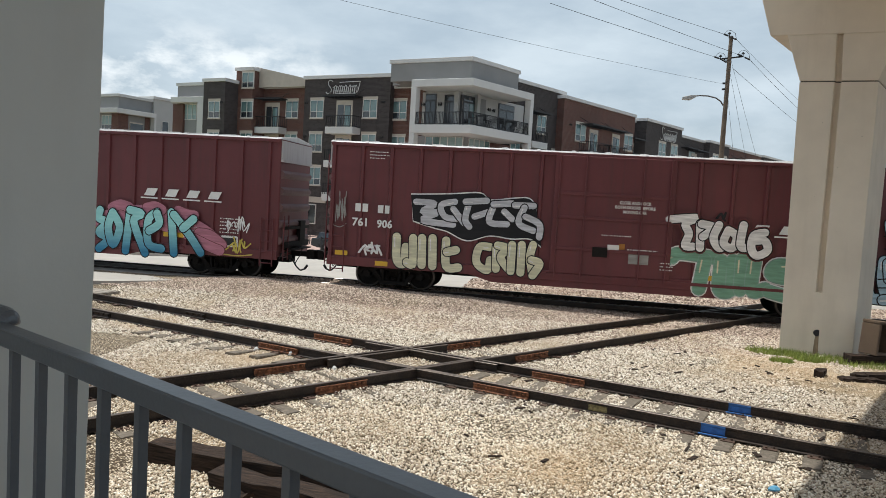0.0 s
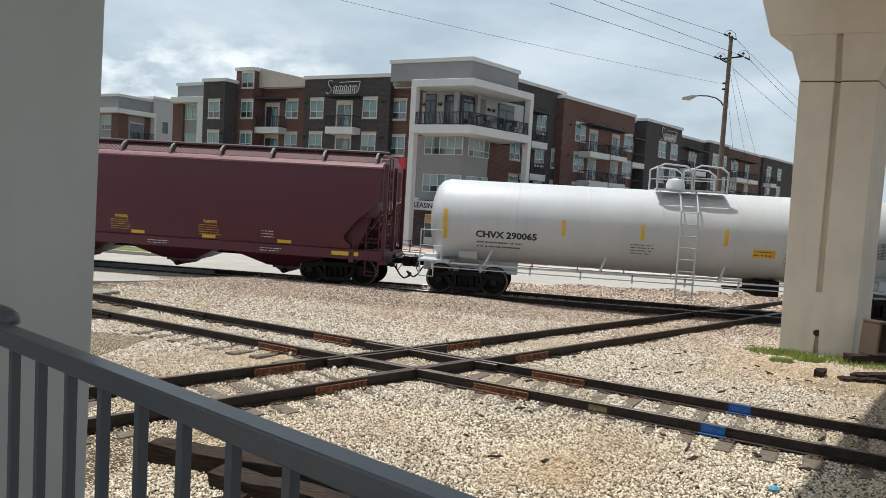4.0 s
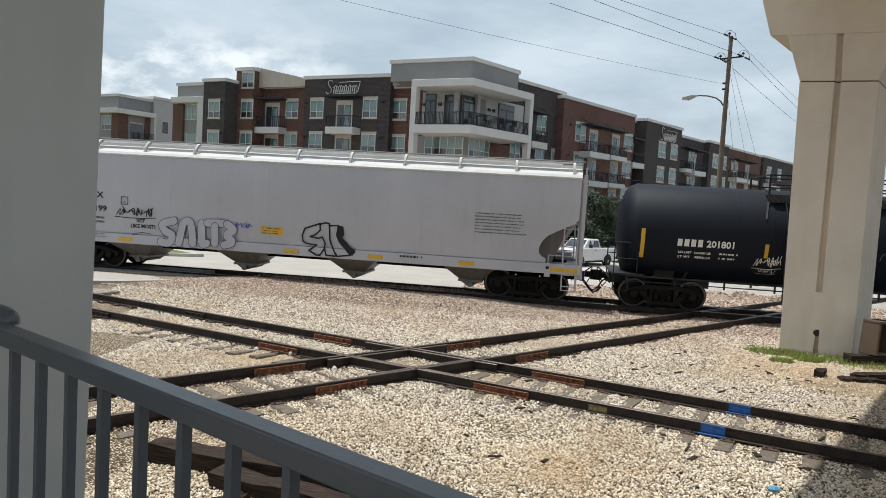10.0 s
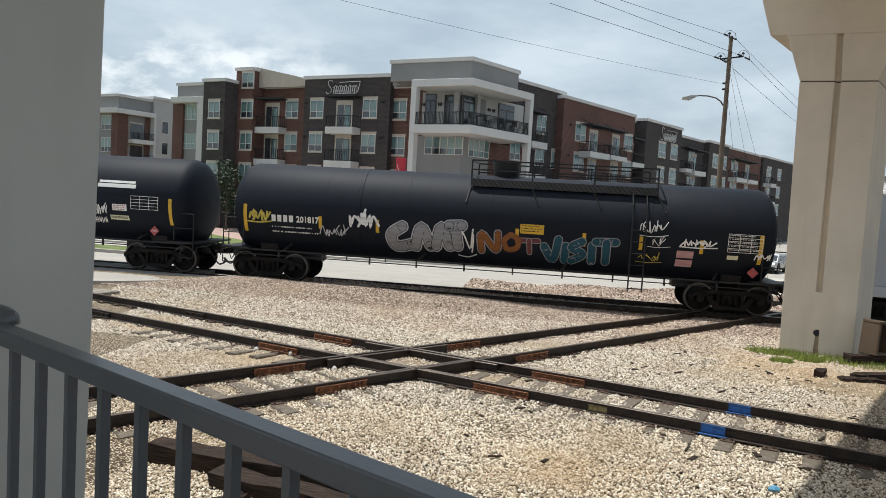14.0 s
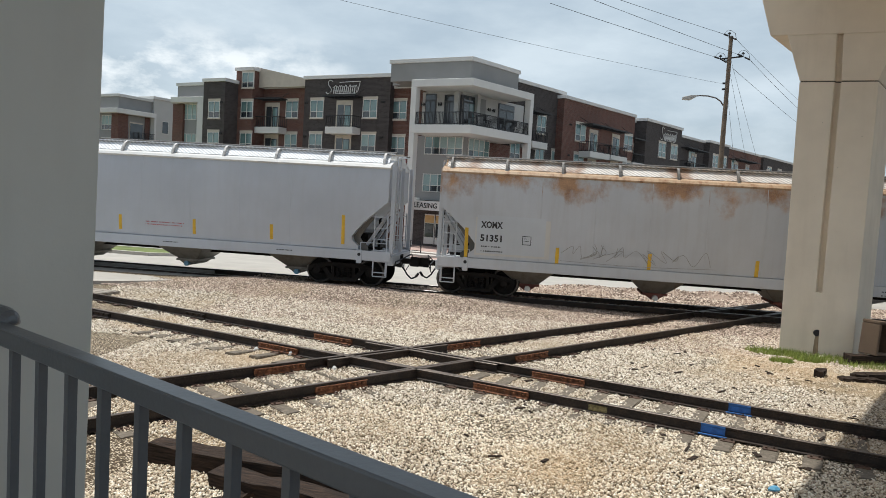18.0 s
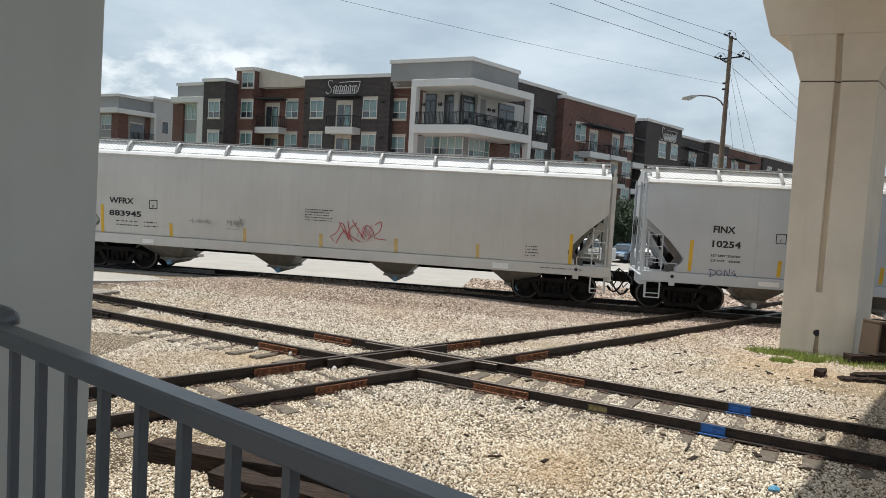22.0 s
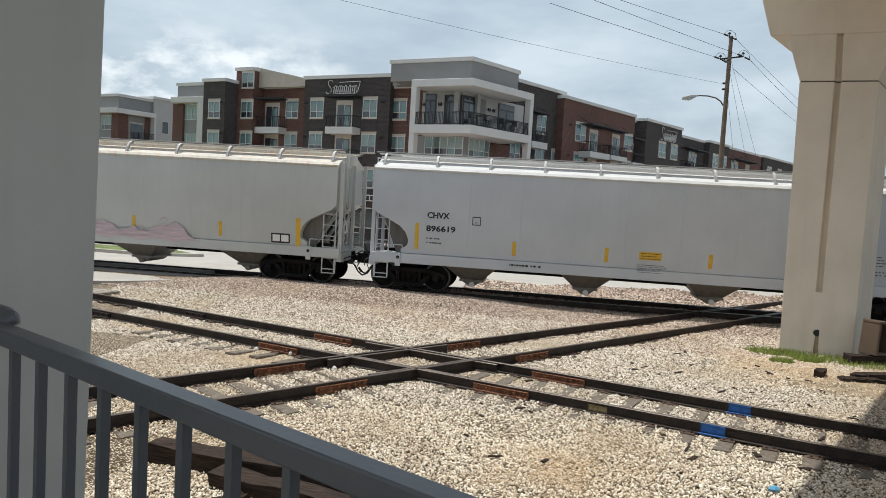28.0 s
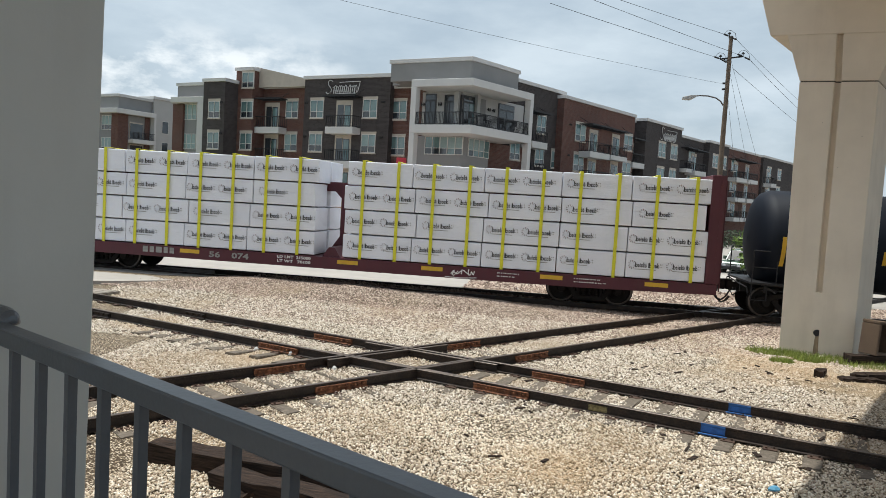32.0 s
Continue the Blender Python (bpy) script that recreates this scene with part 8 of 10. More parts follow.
def top_works(c, x0, x1, dome, step):
    """Long grating platform on brackets over the tank, its railing, the valve housing and the side ladder."""
    part("platform", Shape().box(x0, x1, -1.1, -0.35, 3.72, 3.77).box(x0, x1, 0.35, 1.1, 3.72, 3.77), BLACK, c, "black grating platform")
    for y in (-1.12, 1.12):
        part("toe_plate", Shape().box(x0, x1, y - 0.015, y + 0.015, 3.53, 3.76), G_BLACK, c, "perforated black edge plate")
    part("dome", Shape().lathe([(0.001, 3.8), (0.34, 3.8), (0.40, 3.92), (0.45, 4.28), (0.47, 4.40), (0.40, 4.40), (0.36, 4.3), (0.001, 4.3)], 22, "z", (dome, 0, 0)), BLACK, c, "black protective housing", smooth=True)
    n = 3
    for y in (-1.1, 1.1):
        for i in range(n + 1):
            x = x0 + (x1 - x0) * i / n
            part("rail_post", Shape().bar((x, y, 3.55), (x, y, 4.36), 0.05), BLACK, c)
            part("platform_bracket", Shape().bar((x, y, 3.55), (x + (0.25 if i else -0.1), y * 1.28, 3.0), 0.05), BLACK, c)
        for z in (4.36, 4.06):
            part("platform_rail", Shape().bar((x0, y, z), (x1, y, z), 0.045), BLACK, c)
    for x in (x0, x1):
        part("platform_rail", Shape().bar((x, -1.1, 4.36), (x, 1.1, 4.36), 0.04), BLACK, c)
    part("ladder", ladder_shape(step, -1.62, 0.55, 2.6, 0.42), BLACK, c, "black side ladder")
    part("ladder_rail", Shape().pipe([(step - 0.21, -1.62, 2.6), (step - 0.21, -1.45, 3.2), (step - 0.21, -1.15, 3.6)], 0.02, 6).pipe([(step + 0.21, -1.62, 2.6), (step + 0.21, -1.45, 3.2), (step + 0.21, -1.15, 3.6)], 0.02, 6), BLACK, c)
    for a in (-1.0, 1.0):
        part("band", stored(("band", BR), lambda: Shape().lathe([(BR, -0.06), (BR + 0.012, -0.05), (BR + 0.012, 0.05), (BR, 0.06)], 56, "x", (0, 0, BZ)).mesh("band", [P_BLACK], True)), None, c, at=pose(dome + a * 4.6, 0, 0))


G_BLACK = grating("black_grating", (0.05, 0.05, 0.052))


def black_common(c, l, seed):
    for sg in (-1, 1):
        reflector(c, sg * (l / 2 - 0.70), 1.62, 0.12, 0.9, TB)
    for x in ((-4.76, -1.84, 1.08, 4.25), (-5.58, -3.66, -1.44, 0.85, 2.93, 4.65, 6.45), (-5, -2, 1, 4))[seed - 1]:
        reflector(c, x, 1.84, 0.11, 0.42, TB)


c = tank_car("black pressure tank car covered with white tags", 82.95, 101.12, P_BLACK, BR, BZ, (-7.6, 7.7), BLACK, 2)
top_works(c, -4.72, 1.1, 0.0, -4.03)
black_common(c, 18.17, 1)
for q in range(4):
    stick("small_print", flat_patch(-7.35 + 0.2 * q, -7.21 + 0.2 * q, 2.05, 2.27), WHITE, c, TB)
for word, x, z in (("LD LMT  164100 LB", -7.3, 1.83), ("LT WT    98900 LB", -7.3, 1.69)):
    mark(c, word, x, z, 0.075, WHITE, TB, 0.95)
mark(c, "201801", -6.5, 2.05, 0.22, WHITE, TB, 0.80)
small_print(c, -6.1, 1.9, 0.6, 2, WHITE, TB, 0.08, 0.06)
stick("label_plate", flat_patch(-1.44, -0.72, 2.16, 2.43, 2, 2), YELLOW, c, TB, "yellow notice panel")
small_print(c, -1.40, 2.40, 0.62, 3, INK, TB, 0.05, 0.03)
small_print(c, -3.1, 2.48, 0.4, 4, WHITE, TB, 0.03, 0.02)
small_print(c, -2.85, 1.95, 0.85, 2, WHITE, TB, 0.05, 0.04)
for x, z, w, h, col, n, t in ((-5.05, 1.55, 0.75, 0.35, "white", 5, 0.035), (-4.9, 1.36, 0.5, 0.14, "silver", 4, 0.02), (-3.35, 2.0, 1.2, 0.2, "faint", 7, 0.025), (-3.4, 1.42, 1.3, 0.38, "white", 7, 0.04), (-1.65, 1.98, 3.0, 0.24, "faint", 14, 0.025),
                              (-1.0, 1.58, 1.1, 0.36, "white", 6, 0.04), (0.4, 1.45, 1.2, 0.40, "white", 6, 0.045), (1.5, 1.95, 0.9, 0.16, "faint", 3, 0.025), (2.85, 2.1, 1.0, 0.38, "white", 7, 0.055), (4.0, 2.15, 0.55, 0.34, "white", 4, 0.06),
                              (3.2, 1.48, 0.45, 0.34, "silver", 3, 0.03), (5.15, 1.85, 1.0, 0.36, "white", 7, 0.045), (5.2, 1.55, 0.9, 0.24, "white", 6, 0.035)):
    tag_scrawl(c, TB, x, z, w, h, col, 71 + int(10 * x), n + 2, t * 0.6)
stick("placard", flat_patch(5.69, 7.09, 2.80, 2.93, 3, 2), WHITE, c, TB, "white painted-out panel")
stick("placard", flat_patch(5.72, 7.05, 2.96, 3.04, 3, 2), WHITE, c, TB, "white painted-out panel")
stick("placard", flat_patch(6.27, 6.8, 2.02, 2.24, 2, 2), WHITE, c, TB, "small red and white panel")
small_print(c, 6.31, 2.21, 0.45, 3, SP["red"], TB, 0.05, 0.015)
stick("placard", flat_patch(6.16, 6.85, 1.70, 1.86, 2, 2), SP["cream"], c, TB, "cream panel with black lettering")
mark(c, "NON ODORIZED", 6.20, 1.745, 0.075, INK, TB, 0.61)
grid = Shape()
for i in range(5):
    flat_patch(6.95, 7.95, 2.1 + 0.11 * i, 2.115 + 0.11 * i, 3, 1, s=grid)
for i in range(4):
    flat_patch(6.95 + 0.33 * i, 6.965 + 0.33 * i, 2.1, 2.55, 1, 4, s=grid)
stick("data_panel", grid, WHITE, c, TB, "outlined data table")
dz = Shape().box(-0.12, 0.12, -0.008, 0.008, -0.12, 0.12, m=pose(0, 0, 0, 0, 45, 0))
part("placard", dz, SP["red"], c, "red diamond placard", at=pose(7.75, -1.34, 1.4))
mark(c, "1075", 7.66, 1.375, 0.06, WHITE, lambda z: 1.345, 0.18)

c = tank_car("black pressure tank car with silver, orange and blue graffiti", 102.4, 120.13, P_BLACK, BR, BZ, (-7.5, 7.5), BLACK, 3)
top_works(c, -0.73, 5.09, 0.3, 4.55)
black_common(c, 17.73, 2)
tag_scrawl(c, TB, -8.05, 2.0, 0.75, 0.35, "yellow", 81, 6, 0.06)
for q in range(4):
    stick("small_print", flat_patch(-7.25 + 0.2 * q, -7.11 + 0.2 * q, 2.0, 2.22), WHITE, c, TB)
mark(c, "201817", -6.4, 2.0, 0.22, WHITE, TB, 0.78)
small_print(c, -7.25, 1.85, 1.6, 2, WHITE, TB, 0.07, 0.09)
tag_scrawl(c, TB, -5.6, 1.6, 0.95, 0.35, "silver", 82, 6, 0.03)
tag_scrawl(c, TB, -4.6, 1.98, 0.95, 0.5, "white", 83, 5, 0.08)
throw_up(c, TB, [[(-2.83, 2.1), (-3.19, 1.82), (-3.04, 1.44), (-2.53, 1.54)], [(-2.41, 1.48), (-2.21, 2.11), (-1.92, 1.52)], [(-1.74, 1.53), (-1.56, 2.16), (-1.29, 1.56)], [(-1.11, 2.18), (-1.03, 1.58)], [(-1.31, 2.21), (-0.91, 2.24)]], 0.30, "pewter", "black", "silver spray-painted piece with a white rim", 0.02, "silver")
tag_scrawl(c, TB, -0.95, 1.35, 0.5, 0.75, "white", 85, 1, 0.05)
throw_up(c, TB, [[(-0.26, 1.49), (-0.27, 2.04), (0.21, 1.52), (0.25, 2.07)]], 0.16, "burnt", "wine", "orange spray-painted angular shapes", 0.02, "pewter")
throw_up(c, TB, [[(0.66, 2.06), (0.46, 1.86), (0.56, 1.59), (0.85, 1.64), (0.9, 1.91), (0.66, 2.06)]], 0.15, "burnt", "wine", "orange spray-painted ring", 0.02)
throw_up(c, TB, [[(0.97, 1.9), (1.53, 1.91)], [(1.24, 1.9), (1.27, 1.52)]], 0.13, "wine", "pewter", "dark shape outlined in cream", 0.025)
throw_up(c, TB, [[(1.72, 1.75), (2.01, 1.35), (2.15, 2)], [(2.38, 1.81), (2.37, 1.35)], [(2.88, 1.98), (2.56, 1.78), (2.93, 1.58), (2.59, 1.35)], [(3.19, 1.87), (3.21, 1.37)], [(3.3, 2), (3.9, 2.02)], [(3.62, 1.98), (3.64, 1.38)]], 0.23, "petrol", "pewter", "teal spray-painted shapes outlined in silver", 0.028)
stick("label_plate", flat_patch(0.94, 1.68, 2.12, 2.42, 2, 2), YELLOW, c, TB, "yellow notice panel")
small_print(c, 0.98, 2.38, 0.66, 3, INK, TB, 0.05, 0.03)
tag_scrawl(c, TB, 4.65, 2.35, 0.75, 0.45, "white", 201, 4, 0.03)
tag_scrawl(c, TB, 4.9, 2.0, 0.6, 0.3, "white", 202, 2, 0.02)
tag_scrawl(c, TB, 5.85, 2.05, 1.0, 0.22, "white", 203, 6, 0.045)
tag_scrawl(c, TB, 4.6, 1.5, 0.7, 0.28, "yellow", 204, 4, 0.02)
tag_scrawl(c, TB, 8.0, 1.75, 0.5, 0.2, "white", 205, 4, 0.035)
stick("placard", flat_patch(5.74, 6.24, 1.40, 1.62, 2, 2), SP["rose"], c, TB, "small red and white panel")
stick("placard", flat_patch(5.74, 6.24, 1.68, 1.90, 2, 2), SP["rose"], c, TB, "small red and white panel")
stick("placard", flat_patch(7.22, 7.54, 1.72, 1.85, 2, 2), SP["cream"], c, TB)
grid = Shape()
for i in range(6):
    flat_patch(7.2, 8.2, 1.95 + 0.11 * i, 1.965 + 0.11 * i, 3, 1, s=grid)
for i in range(4):
    flat_patch(7.2 + 0.33 * i, 7.215 + 0.33 * i, 1.95, 2.51, 1, 4, s=grid)
stick("data_panel", grid, WHITE, c, TB, "outlined data table")
small_print(c, 7.24, 2.48, 0.9, 5, WHITE, TB, 0.04, 0.07)
part("placard", dz.mesh("placard", [SP["red"]]), None, c, "red diamond placard", at=pose(8.02, -1.34, 1.36))

c = tank_car("black tank car behind the timber load", 264.94, 282.0, P_BLACK, BR, BZ, (-7.2, 7.2), BLACK, 4)
top_works(c, -0.7, 5.1, 0.3, 4.55)
black_common(c, 17.06, 3)


# -- boxcar --
def boxcar(label, x0, x1, door=(-1.63, 2.0)):
    car, l = railcar("boxcar", label, x0, x1, "boxcar")
    hl = l / 2
    part("body", Shape().box(-hl, hl, -1.48, 1.48, 0.80, 4.72), P_BOX, car, bevel=0.03)
    part("roof", Shape().loft([[(x, -1.53, 4.70), (x, -1.50, 4.735), (x, 0, 4.86), (x, 1.50, 4.735), (x, 1.53, 4.70)] for x in (-hl - 0.03, hl + 0.03)]), P_ROOF, car)
    ribs = stored(("roof_rib", 1), lambda: Shape().loft([[(x, -1.54, 4.71), (x, -1.50, 4.765), (x, 0, 4.89), (x, 1.50, 4.765), (x, 1.54, 4.71)] for x in (-0.05, 0.05)]).mesh("roof_rib", [P_ROOF]))
    n = int(l / 1.1)
    for i in range(n + 1):
        part("roof_rib", ribs, None, car, at=pose(-hl + 0.05 + (l - 0.1) * i / n, 0, 0))
    post = stored("box_post", lambda: Shape().loft([[(-0.07, -1.482, z), (-0.045, -1.55, z), (0.045, -1.55, z), (0.07, -1.482, z)] for z in (1.02, 4.62)]).mesh("side_post", [P_BOX]))
    x = -hl + 0.1
    k = 0
    while x < hl:
        if not door[0] - 0.1 < x < door[1] + 0.1:
            part("side_post", post, None, car, at=pose(x, 0, 0))
            part("side_post", post, None, car, at=pose(x, 0, 0, 0, 0, 180))
        x += 0.955
    for sg in (-1, 1):
        part("side_sill", Shape().box(-hl, hl, sg * 1.50 - 0.06, sg * 1.50 + 0.06, 0.72, 1.02), P_BOX, car, bevel=0.01)
        part("top_chord", Shape().box(-hl, hl, sg * 1.50 - 0.06, sg * 1.50 + 0.06, 4.60, 4.70), P_BOX, car, bevel=0.01)
    part("centre_sill", Shape().box(-hl, hl, -0.3, 0.3, 0.55, 0.80).box(-5, 5, -1.2, 1.2, 0.62, 0.80), UNDER, car)
    part("sill_reinforcement", Shape().prism([(-4.2, 0.73), (-3.4, 0.52), (3.4, 0.52), (4.2, 0.73)], -1.52, -1.46), P_BOX, car)
    for sg in (-1, 1):
        for i in range(5):
            z = 1.35 + 0.55 * i
            part("end_rib", stored("end_rib", lambda: Shape().loft([[(0.0, -1.42, -0.14), (0.0, 1.42, -0.14)][::1] + [(0.0, 1.42, 0.14), (0.0, -1.42, 0.14)], [(0.10, -1.36, -0.04), (0.10, 1.36, -0.04), (0.10, 1.36, 0.05), (0.10, -1.36, 0.05)]]).mesh("end_rib", [P_END])), None, car,
                 at=pose(sg * (hl + 0.002), 0, z, 0, 0, 0 if sg > 0 else 180))
        part("end_cap", Shape().box(min(sg * hl, sg * (hl + 0.05)), max(sg * hl, sg * (hl + 0.05)), -1.46, 1.46, 4.02, 4.66).box(min(sg * hl, sg * (hl + 0.09)), max(sg * hl, sg * (hl + 0.09)), -1.46, 1.46, 3.96, 4.03), P_CAP, car, "pale galvanised end panel")
        part("end_plate", Shape().box(min(sg * hl, sg * (hl + 0.004)), max(sg * hl, sg * (hl + 0.004)), -1.44, 1.44, 1.05, 3.96), P_BOX, car)
        ladder(car, P_BOX, sg * (hl + 0.14), -1.1, 0.7, 4.3 if sg < 0 else 2.2, "y")
        ladder(car, P_BOX, sg * (hl - 0.35), -1.57, 0.5, 2.1)
        part("end_platform", Shape().box(min(sg * hl, sg * (hl + 0.35)), max(sg * hl, sg * (hl + 0.35)), -0.9, 0.9, 1.02, 1.06), UNDER, car)
        part("brake_platform", Shape().box(min(sg * (hl + 0.1), sg * (hl + 0.16)), max(sg * (hl + 0.1), sg * (hl + 0.16)), -1.3, 1.2, 1.10, 1.30).box(min(sg * (hl + 0.1), sg * (hl + 0.16)), max(sg * (hl + 0.1), sg * (hl + 0.16)), -1.3, 1.2, 1.72, 1.82), UNDER, car)
        part("brake_gear", Shape().box(sg * (hl + 0.12) - 0.06, sg * (hl + 0.12) + 0.06, 0.2, 0.7, 1.3, 2.0), UNDER, car)
        truck(car, sg * (hl - 2.15))
    couplers(car, l, 0.86)
    # plug door with its rails and locking bars
    d = part("door", Shape().box(door[0], door[1], -1.60, -1.50, 0.98, 4.62), P_BOX, car, "ribbed sliding plug door", bevel=0.015)
    for z in (1.75, 2.72, 3.46):
        part("door_rib", Shape().box(door[0] + 0.06, door[1] - 0.06, -1.635, -1.60, z - 0.05, z + 0.05), P_BOX, d, bevel=0.01)
    for x in (door[0] + 0.15, door[0] + 0.95, door[1] - 0.95, door[1] - 0.15):
        part("lock_bar", Shape().rod((x, -1.655, 0.85), (x, -1.655, 4.65), 0.022, 8), P_BOX, d)
    part("door_track", Shape().box(door[0] - 0.2, door[1] + 3.6, -1.60, -1.55, 0.86, 0.95), P_BOX, car)
    part("lock_box", Shape().box(-0.35, 0.1, -1.66, -1.60, 1.55, 1.85), UNDER, d)
    return car


P_ROOF = car_paint("galvanised_roof", (0.55, 0.54, 0.53), (0.22, 0.15, 0.12), 0.5, 0.4)
P_END = car_paint("dusty_end_panel", (0.15, 0.085, 0.085), (0.08, 0.045, 0.04), 0.5, 0.6)
P_CAP = car_paint("galvanised_end_cap", (0.42, 0.40, 0.40), (0.2, 0.15, 0.14), 0.4, 0.55)


def BX(z):
    return 1.552


def slant_logo(c, x, z, w, h):
    """Four slanted letter blocks with bars beneath, as plain shapes."""
    s = Shape()
    k = w / 4
    for i in range(4):
        a = x + i * k
        flat_patch(a + 0.10, a + k * 0.62, z, z + h, 1, 2, 0.5, s=s)
        flat_patch(a - 0.02, a + k * 0.78, z - 0.10, z - 0.055, s=s)
    stick("emblem", s, WHITE, c, BX, "white slanted emblem")


def box_print(c, l):
    small_print(c, l / 2 - 3.3, 2.05, 0.5, 8, WHITE, BX, 0.055, 0.05)
    small_print(c, l / 2 - 2.0, 2.0, 0.75, 6, WHITE, BX, 0.055, 0.06)
    stick("placard", flat_patch(l / 2 - 2.05, l / 2 - 1.35, 1.05, 1.4), WHITE, c, BX, "white data panel")
    stick("placard", flat_patch(l / 2 - 2.0, l / 2 - 1.4, 1.1, 1.35), INK, c, BX, off=0.012)


c = boxcar("oxide-red boxcar with turquoise graffiti", -26.63, -8.96)
slant_logo(c, 3.98, 2.60, 3.05, 0.25)
box_print(c, 17.67)
throw_up(c, BX, [[(2.93, 2.11), (3.23, 2.23), (3.57, 2.15)], [(4.21, 2.18), (4.5, 2.24), (4.75, 2.14)], [(5.34, 2.14), (5.67, 2.04), (5.92, 2.02)], [(6.11, 1.44), (6.52, 1.39), (6.94, 1.11)], [(5.95, 1.24), (6.54, 1.01), (6.87, 0.91)]], 0.34, "pink", "wine", "pink spray-painted clouds behind a piece", 0.025)
fat_pink = Shape()
fat(fat_pink, [(2.6, 1.6), (4.2, 1.9), (5.8, 1.55), (6.5, 1.2)], 0.75, 0, 0.0)
stick("graffiti", fat_pink, SP["pink"], c, BX, off=0.004)
throw_up(c, BX, [[(2.51, 2.01), (2.47, 1.73), (2.78, 1.59), (2.49, 1.25), (2.84, 1.04), (2.5, 0.69)], [(2.98, 1.95), (2.83, 1.43), (3.02, 0.85), (3.25, 1.46), (2.98, 1.95)], [(3.62, 2.03), (3.49, 0.68)], [(3.62, 2.07), (4.04, 1.96), (3.77, 1.69), (4.21, 0.65)], [(4.61, 2.05), (4.3, 1.76), (4.33, 0.98), (4.8, 0.83)], [(4.34, 1.41), (4.69, 1.67), (4.61, 2.01)], [(5.13, 2.08), (5.26, 0.72)], [(5.22, 2.01), (5.78, 1.38), (6.22, 0.79)], [(5.93, 1.9), (5.57, 1.57)]], 0.27, AQUA_FADE, "black", "turquoise spray-painted letters that fade to blue", 0.035, lift=0.035)
tag_scrawl(c, BX, 7.0, 1.55, 0.9, 0.55, "white", 93, 5, 0.04)
tag_scrawl(c, BX, 7.0, 0.85, 0.95, 0.5, "yellow", 94, 4, 0.05)
for x in (2.0, 5.2):
    reflector(c, x, 1.25, 0.75, 0.16, BX)

c = boxcar("oxide-red boxcar with silver, cream, white and green graffiti", -7.23, 10.44)
stick("small_print", flat_patch(-7.95, -7.77, 2.5, 2.76).add([], []), WHITE, c, BX)
stick("small_print", flat_patch(-7.71, -7.53, 2.5, 2.76), WHITE, c, BX)
stick("small_print", flat_patch(-7.2, -7.02, 2.48, 2.74), WHITE, c, BX)
stick("small_print", flat_patch(-6.97, -6.82, 2.48, 2.74), WHITE, c, BX)
mark(c, "761", -8.03, 2.02, 0.28, WHITE, BX, 0.49)
mark(c, "906", -7.21, 2.0, 0.28, WHITE, BX, 0.51)
small_print(c, -7.6, 1.45, 0.6, 2, WHITE, BX, 0.08, 0.1)
small_print(c, -6.5, 1.42, 0.5, 2, WHITE, BX, 0.08, 0.1)
small_print(c, -7.55, 4.45, 0.65, 3, WHITE, BX, 0.05, 0.05)
tag_scrawl(c, BX, -7.9, 1.1, 1.0, 0.4, "white", 95, 3, 0.07)
tag_scrawl(c, BX, -8.6, 2.1, 0.35, 0.9, "faint", 96, 5, 0.03)
back = Shape()
for k, (d, slot) in enumerate(((0.085, 1), (0.045, 0))):
    top, foot = (curve(p, 5) for p in [[(-6.14, 3.09), (-5.41, 3.13), (-4.76, 3.18), (-3.92, 3.25), (-3.57, 3.05), (-2.9, 3.14), (-2.4, 3.17), (-2.16, 2.95)], [(-6.01, 2.36), (-5.33, 2.18), (-4.89, 2.09), (-4.24, 1.84), (-3.53, 2.04), (-2.85, 1.99), (-2.26, 2.02), (-1.9, 1.79)]])
    n = len(top)
    back.add([(x, 0.002 * k, z + d) for x, z in top] + [(x - 0.3 * d, 0.002 * k, z - d) for x, z in foot], [(i, i + 1, n + i + 1, n + i) for i in range(n - 1)], slot)
stick("graffiti_edge", back, [SP["black"], SP["white"]], c, BX, "black ground with a white rim", off=0.006)
throw_up(c, BX, [[(-5.96, 2.92), (-5.36, 2.89), (-5.74, 2.62), (-5.26, 2.61), (-5.72, 2.34), (-4.73, 2.26)], [(-4.71, 2.99), (-5.14, 2.86), (-5, 2.5), (-4.48, 2.45)], [(-4.75, 2.76), (-4.39, 2.34)], [(-4.25, 3.01), (-4.35, 2.46), (-4.21, 2.23)], [(-4.37, 3.01), (-3.7, 3.08)], [(-4.06, 2.56), (-3.56, 2.75)], [(-3.48, 2.91), (-3.58, 2.42), (-3.03, 2.38)], [(-3.48, 2.98), (-2.89, 3.04)], [(-3.13, 2.77), (-2.87, 2.55)], [(-2.81, 2.99), (-2.23, 3)], [(-2.51, 2.93), (-2.66, 2.44), (-2.19, 2.23)], [(-2.46, 2.65), (-2.02, 2.44), (-2, 2.04)]], 0.20, "silver", "black", "silver and black spray-painted piece", 0.035, lift=0.004, shine="white")
throw_up(c, BX, [[(-6.53, 1.76), (-6.49, 1.02), (-6.26, 0.92), (-6.22, 1.45)], [(-6.16, 0.96), (-5.96, 0.94), (-5.99, 1.75)], [(-5.7, 1.77), (-5.67, 0.91)], [(-5.36, 1.79), (-5.32, 0.9)], [(-4.92, 1.74), (-4.87, 0.93), (-4.49, 0.91)], [(-4.87, 1.38), (-4.59, 1.46)]], 0.27, "cream", "black", "cream spray-painted bubble shapes", 0.03, shine="white")
